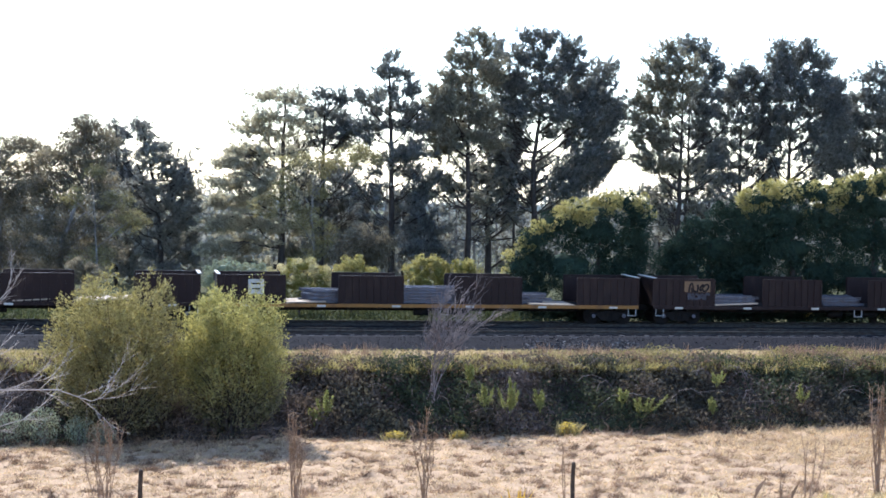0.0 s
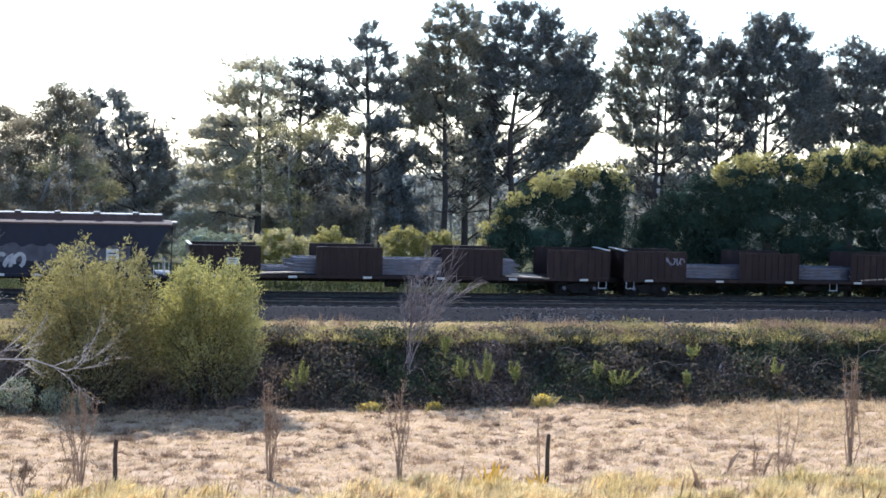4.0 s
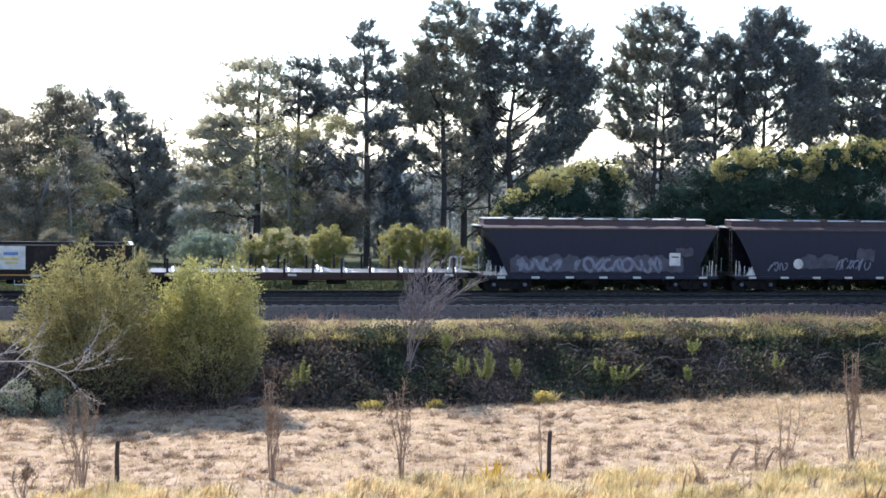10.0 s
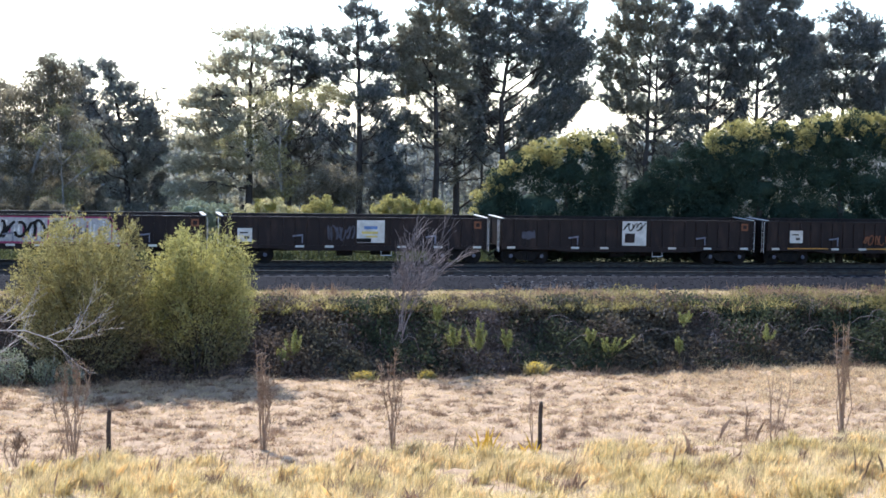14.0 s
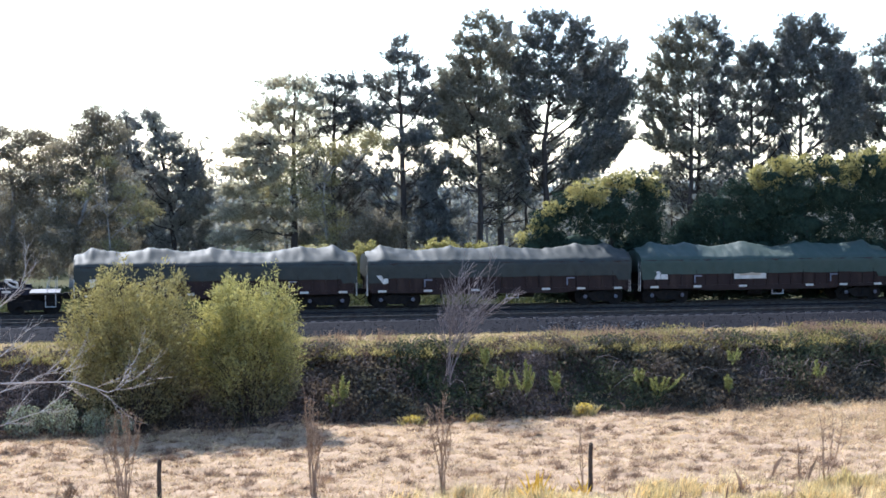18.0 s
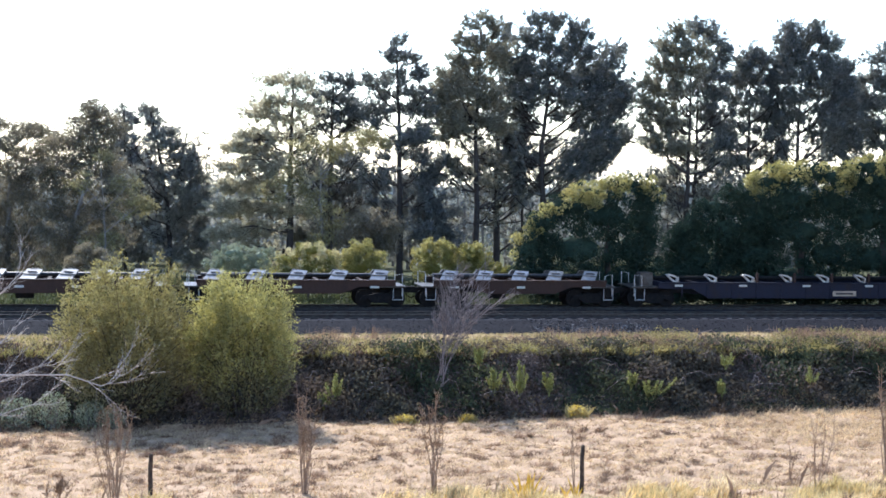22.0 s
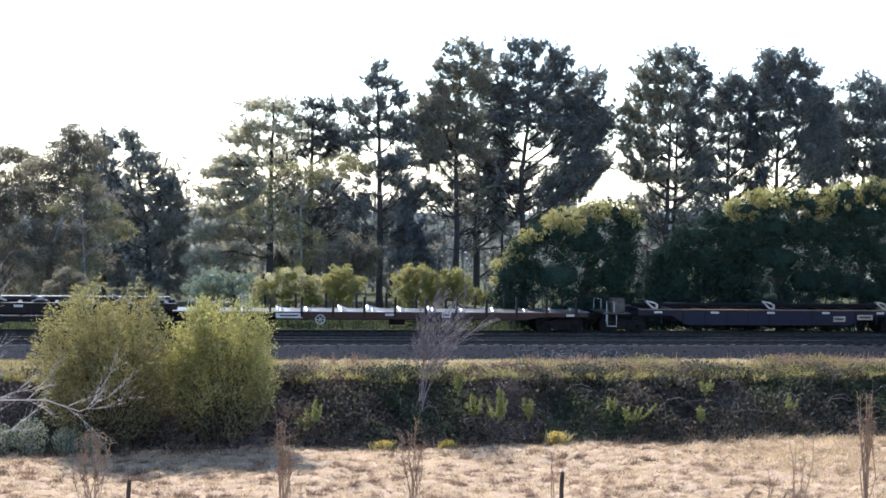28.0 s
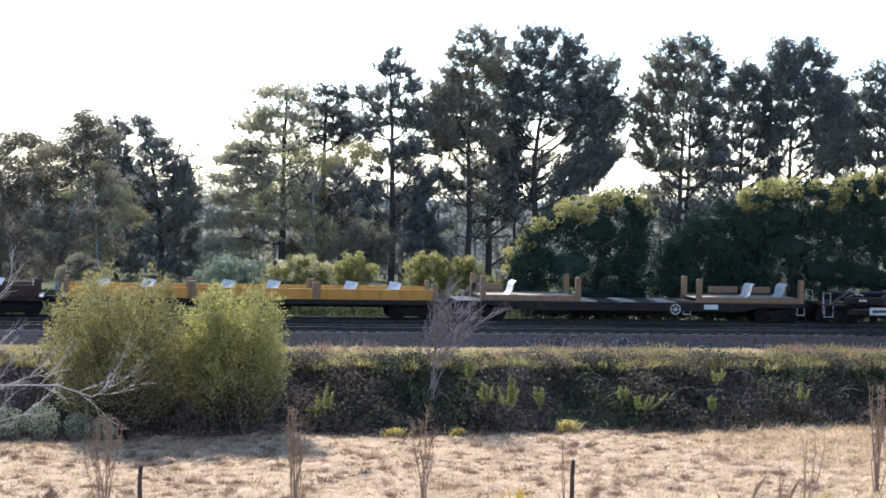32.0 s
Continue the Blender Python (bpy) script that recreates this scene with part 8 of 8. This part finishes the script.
def skeletal_wagon(p0, p1, label, top, low, sill_mat, kind, count, group="skeletal container flats", cap=None, posts=0, boxes=(True, True), plates=(), second_line=None, reflect=5, inset=1.55, first_only=False):
    w, L = wagon("container_flat_wagon", p0, p1, label, "flat wagon", group)
    running_gear(w, L, 1.35, False)
    B = L / 2 - inset
    for s in (-1, 1):
        poly = [(-B - 0.3, top), (B + 0.3, top), (B + 0.3, top - 0.28), (B - 1.6, top - 0.3), (B - 2.5, low), (-B + 2.5, low), (-B + 1.6, top - 0.3), (-B - 0.3, top - 0.28)]
        part("side_girder", Geo().prism(poly, s * HALF - 0.04, s * HALF + 0.04), sill_mat, w)
        g = Geo().box(-B - 0.3, B + 0.3, s * HALF - 0.12, s * HALF + 0.12, top, top + 0.05, 0.01)
        part("girder_flange", g, cap or sill_mat, w, "worn yellow girder flange" if cap is OCHRE or cap is ORANGE else "")
        if second_line is not None:
            part("lower_flange", Geo().box(-B + 0.2, B - 0.2, s * HALF - 0.09, s * HALF + 0.09, second_line, second_line + 0.05, 0.01), cap or sill_mat, w)
        if sill_mat is not RUST:
            for k in range(11):
                x = -B + 1.0 + k * (2 * B - 2.0) / 10
                part("girder_rib", Geo().box(x - 0.03, x + 0.03, s * HALF - 0.08 if s < 0 else s * HALF + 0.04, s * HALF - 0.04 if s < 0 else s * HALF + 0.08, low + 0.04, top - 0.02), sill_mat, w)
    part("centre_sill", Geo().box(-L / 2 + 0.7, L / 2 - 0.7, -0.3, 0.3, 0.72, 1.08, 0.02), BLACK, w)
    n = 9
    for k in range(n):
        x = -B + 0.2 + k * (2 * B - 0.4) / (n - 1)
        part("cross_beam", Geo().box(x - 0.09, x + 0.09, -HALF + 0.05, HALF - 0.05, top - 0.25, top - 0.02), sill_mat, w)
    part("pipe_run", Geo().tube([(-B, 0.62, top + 0.16), (B, 0.62, top + 0.16)], 0.1, 8), BLACK if kind == "arm" else STEEL, w)
    for k in range(count):
        x = -B + 0.55 + k * (2 * B - 1.1) / (count - 1)
        if first_only and k:
            continue
        saddle(w, x, top + 0.05, kind)
        if posts and k >= count - posts:
            part("corner_post", Geo().box(x + 0.38, x + 0.5, -HALF + 0.03, -HALF + 0.16, top + 0.05, top + 0.55, 0.01), RUST, w)
    for s, b in zip((-1, 1), boxes):
        end_gear(w, s * (L / 2 - 0.42), s, sill_mat, b)
    g = Geo().tube([(-1.6, -0.8, 0.62), (-0.7, -0.8, 0.62)], 0.19, 12)
    part("brake_cylinder", g, BLACK, w, smooth=True)
    for x, z, sx, sz, m in plates:
        plate(w, x, z, sx, sz, m, y=-HALF - 0.085, bars=((0, 0, sx * 0.75, sz * 0.35, STEEL),))
    reflectors(w, [-B + 0.8 + k * (2 * B - 1.6) / (reflect - 1) for k in range(reflect)], top - 0.12 if sill_mat is not RUST else top - 0.32, -HALF - 0.1)
    return w


skeletal_wagon(-255.8, -235.3, "long faded blue skeletal flat with pale folded bolsters", 1.32, 0.52, BLUE, "arm", 8, posts=6, plates=((2.2, 0.78, 1.35, 0.28, BOARD),), boxes=(True, False), inset=2.2)
skeletal_wagon(-267.1, -255.8, "short rusty flat with bright slatted load wedges", 1.40, 0.74, RUST, "wedge", 5, "short wedge flats", boxes=(False, False), reflect=3, inset=1.3)
skeletal_wagon(-279.3, -267.1, "short rusty flat with pale sloping load wedges", 1.40, 0.74, RUST, "wedge", 5, "short wedge flats", boxes=(False, False), reflect=3, inset=1.3)
skeletal_wagon(-291.95, -279.3, "short rusty flat with white reflectors and load wedges", 1.40, 0.74, RUST, "wedge", 6, "short wedge flats", boxes=(False, False), reflect=4, inset=1.35)
skeletal_wagon(-312.0, -291.95, "long blue skeletal flat with orange top flange", 1.32, 0.52, BLUE, "arm", 8, cap=ORANGE, posts=5, plates=((0.3, 0.95, 1.0, 0.32, HAZE_PAINT), (1.0, 0.72, 1.0, 0.32, BOARD)), inset=2.6)
skeletal_wagon(-331.6, -312.0, "long blue skeletal flat with yellow top flange and cabinets", 1.30, 0.5, BLUE, "arm", 3, cap=OCHRE, plates=((5.5, 0.95, 0.9, 0.28, BOARD), (4.0, 0.85, 0.7, 0.3, BOARD)), inset=2.6)
stanchion_flat(-351.9, -331.6, 22, 1.62, [(-6.2, 1.35, 0.92), (2.0, 0.5, 0.98)], -4.6, -1)
skel = skeletal_wagon(-370.9, -351.9, "long dark skeletal flat with pale crossed bolsters", 1.46, 0.98, DARK_BROWN, "cross", 8, cap=STEEL, plates=((-5.6, 0.75, 1.35, 0.42, WHITE),), second_line=0.82, boxes=(False, False), inset=2.0)
part("ramp_brace", Geo().prism([(-8.55, 1.12), (-8.35, 1.12), (-6.95, 2.0), (-7.1, 2.08)], -1.2, -1.05), STEEL, skel, "worn grey slanted ramp brace")
part("lower_beam", Geo().box(-7.6, 7.6, -HALF - 0.03, -HALF + 0.03, 0.55, 0.8, 0.01), DARK_BROWN, skel)


# -- flats with yellow load frames --
def yellow_frame(w, a, b, curl):
    """A low yellow tray with tall end posts and curled pale straps."""
    for s in (-1, 1):
        part("tray_side", Geo().prism([(a, 1.12), (b, 1.12), (b, 1.4), (b - 0.3, 1.42), (a + 0.3, 1.42), (a, 1.4)], s * 1.25 - 0.05, s * 1.25 + 0.05), OCHRE, w, "worn ochre tray side")
        for x in (a + 0.12, b - 0.12):
            part("tray_post", Geo().box(x - 0.14, x + 0.14, s * 1.22 - 0.12, s * 1.22 + 0.12, 1.12, 2.38, 0.03), OCHRE, w, "worn ochre end post")
    # floor in the pale board colour, painted as a lit surface
    part("tray_floor", Geo().box(a + 0.1, b - 0.1, -1.2, 1.2, 1.3, 1.36), BOARD, w, "pale tray floor")
    for x, d in curl:
        v, f = [], []
        for k in range(11):
            q = k / 10
            cx = x + d * (0.34 * (1 - q) ** 2.4 - 0.15 * max(0.0, q - 0.8) * 5)
            cz = 1.37 + 0.82 * q ** 1.7 - 0.1 * max(0.0, q - 0.9) * 8
            v += [(cx, -0.55, cz), (cx, 0.7, cz), (cx + d * 0.05, 0.7, cz - 0.03), (cx + d * 0.05, -0.55, cz - 0.03)]
        for k in range(10):
            i = 4 * k
            f += [(i, i + 4, i + 5, i + 1), (i + 1, i + 5, i + 6, i + 2), (i + 2, i + 6, i + 7, i + 3), (i + 3, i + 7, i + 4, i)]
        g = Geo().add(v, f)
        part("curled_sheet", g, WHITE, w, "curled white cover sheet")
        part("tray_back", Geo().box(min(x + d * 0.2, x + d * 1.9), max(x + d * 0.2, x + d * 1.9), 1.1, 1.18, 1.5, 1.85), OCHRE, w)


def yellow_flat(p0, p1):
    w, L = wagon("bolster_flat_wagon", p0, p1, "dark flat wagon carrying two yellow trays with white sheets", "flat wagon", "yellow tray flats")
    running_gear(w, L, 1.5, False)
    underframe(w, L)
    B = L / 2 - 0.45
    part("deck", Geo().box(-B, B, -HALF + 0.05, HALF - 0.05, 1.02, 1.11, 0.01), STEEL, w, "dusty pale steel deck")
    for s in (-1, 1):
        part("side_sill", Geo().prism([(-B, 1.1), (B, 1.1), (B, 0.9), (B - 2.8, 0.88), (B - 3.6, 0.66), (-B + 3.6, 0.66), (-B + 2.8, 0.88), (-B, 0.9)], s * HALF - 0.05, s * HALF + 0.05), DARK_BROWN, w)
    yellow_frame(w, B - 6.2, B - 0.15, [(6.85, -1.0), (8.75, -1.0)])
    yellow_frame(w, -B + 1.2, -B + 6.6, [(-6.5, -1.0)])
    brake_wheel(w, 2.2, 0.76, 0.27)
    step(w, 2.85, 0.5, 0.95, 0.4), step(w, B - 0.3), step(w, -B + 0.4)
    plate(w, 4.2, 0.9, 0.8, 0.26, WHITE, y=-HALF - 0.06)
    for k in range(6):
        x = -B + 6.6 + k * 1.1
        part("deck_board", Geo().box(x, x + 0.95, -1.2, 1.2, 1.112, 1.15), STEEL if k % 2 else BOARD, w)
    return w


def yellow_bin_flat(p0, p1, dark=False):
    w, L = wagon("bin_flat_wagon", p0, p1, "flat wagon with low yellow bins and white sheets" if not dark else "dark flat wagon with rusty frames and white sheets", "flat wagon", "yellow tray flats")
    running_gear(w, L, 1.5, False)
    underframe(w, L)
    B = L / 2 - 0.45
    m = RUST if dark else YELLOW
    part("deck", Geo().box(-B, B, -HALF + 0.05, HALF - 0.05, 0.98, 1.06, 0.01), STEEL, w)
    for s in (-1, 1):
        part("side_sill", Geo().box(-B, B, s * HALF - 0.05, s * HALF + 0.05, 0.84, 1.06, 0.02), DARK_BROWN, w)
    n = 3
    for k in range(n):
        a = -B + 0.25 + k * (2 * B - 0.3) / n
        b = a + (2 * B - 0.3) / n - 0.3
        for s in (-1, 1):
            part("bin_side", Geo().prism([(a, 1.08), (b, 1.08), (b, 1.6), (b - 0.2, 1.62), (a + 0.2, 1.62), (a, 1.6)], s * 1.28 - 0.05, s * 1.28 + 0.05), m, w, "faded yellow bin side" if not dark else "")
            for x in (a - 0.06, b + 0.06):
                part("bin_post", Geo().box(x - 0.11, x + 0.11, s * 1.28 - 0.1, s * 1.28 + 0.1, 1.07, 1.95, 0.02), RUST if dark else OCHRE, w, "" if dark else "worn ochre bin post")
        part("bin_floor", Geo().box(a, b, -1.22, 1.22, 1.07, 1.12), BOARD, w)
        for x in (a + 1.6, a + 3.9):
            if x < b - 0.5:
                v = [(x - 0.42, -1.1, 1.42), (x + 0.22, -1.1, 1.42), (x + 0.5, -0.5, 1.92), (x - 0.12, -0.5, 2.0)]
                part("white_sheet", Geo().add(v + [(q[0] + 0.03, q[1] + 0.06, q[2] - 0.05) for q in v], [(0, 1, 2, 3), (7, 6, 5, 4), (0, 4, 5, 1), (1, 5, 6, 2), (2, 6, 7, 3), (3, 7, 4, 0)]), WHITE, w, "white tilted cover sheet")
                part("sheet_prop", Geo().tube([(x + 0.2, -0.45, 1.1), (x + 0.2, -0.45, 1.95)], 0.04, 6), RUST, w)
    part("stake", Geo().tube([(B - 0.5, -1.2, 1.0), (B - 0.5, -1.2, 1.95)], 0.03, 6), OFFWHITE, w)
    plate(w, -B + 1.5, 0.9, 0.9, 0.22, OFFWHITE, y=-HALF - 0.06)
    return w


yellow_flat(-391.1, -370.9)
yellow_bin_flat(-411.3, -391.1)
yellow_bin_flat(-431.3, -411.3, True)


# ---- movement ----
def travel(t):
    """Metres that the train has run at t seconds; it gathers a little speed."""
    return 11.535 * t + 0.02556 * t * t - 0.00984 * max(0.0, t - 12) ** 2 + 0.00113 * max(0.0, t - 22) ** 2


def motions():
    for w, start in WAGONS:
        walk(w, [(float(t), pose(start + travel(t), 0, GRADE * (start + travel(t)), 0, math.degrees(math.atan(-GRADE)), 0)) for t in range(0, 33)])

    walk(CAR, [(float(t), pose(-16.64 - 18.7 * (t - 20.9), -79.9, 5.21)) for t in (0, 8, 16, 24, 32)])


motions()
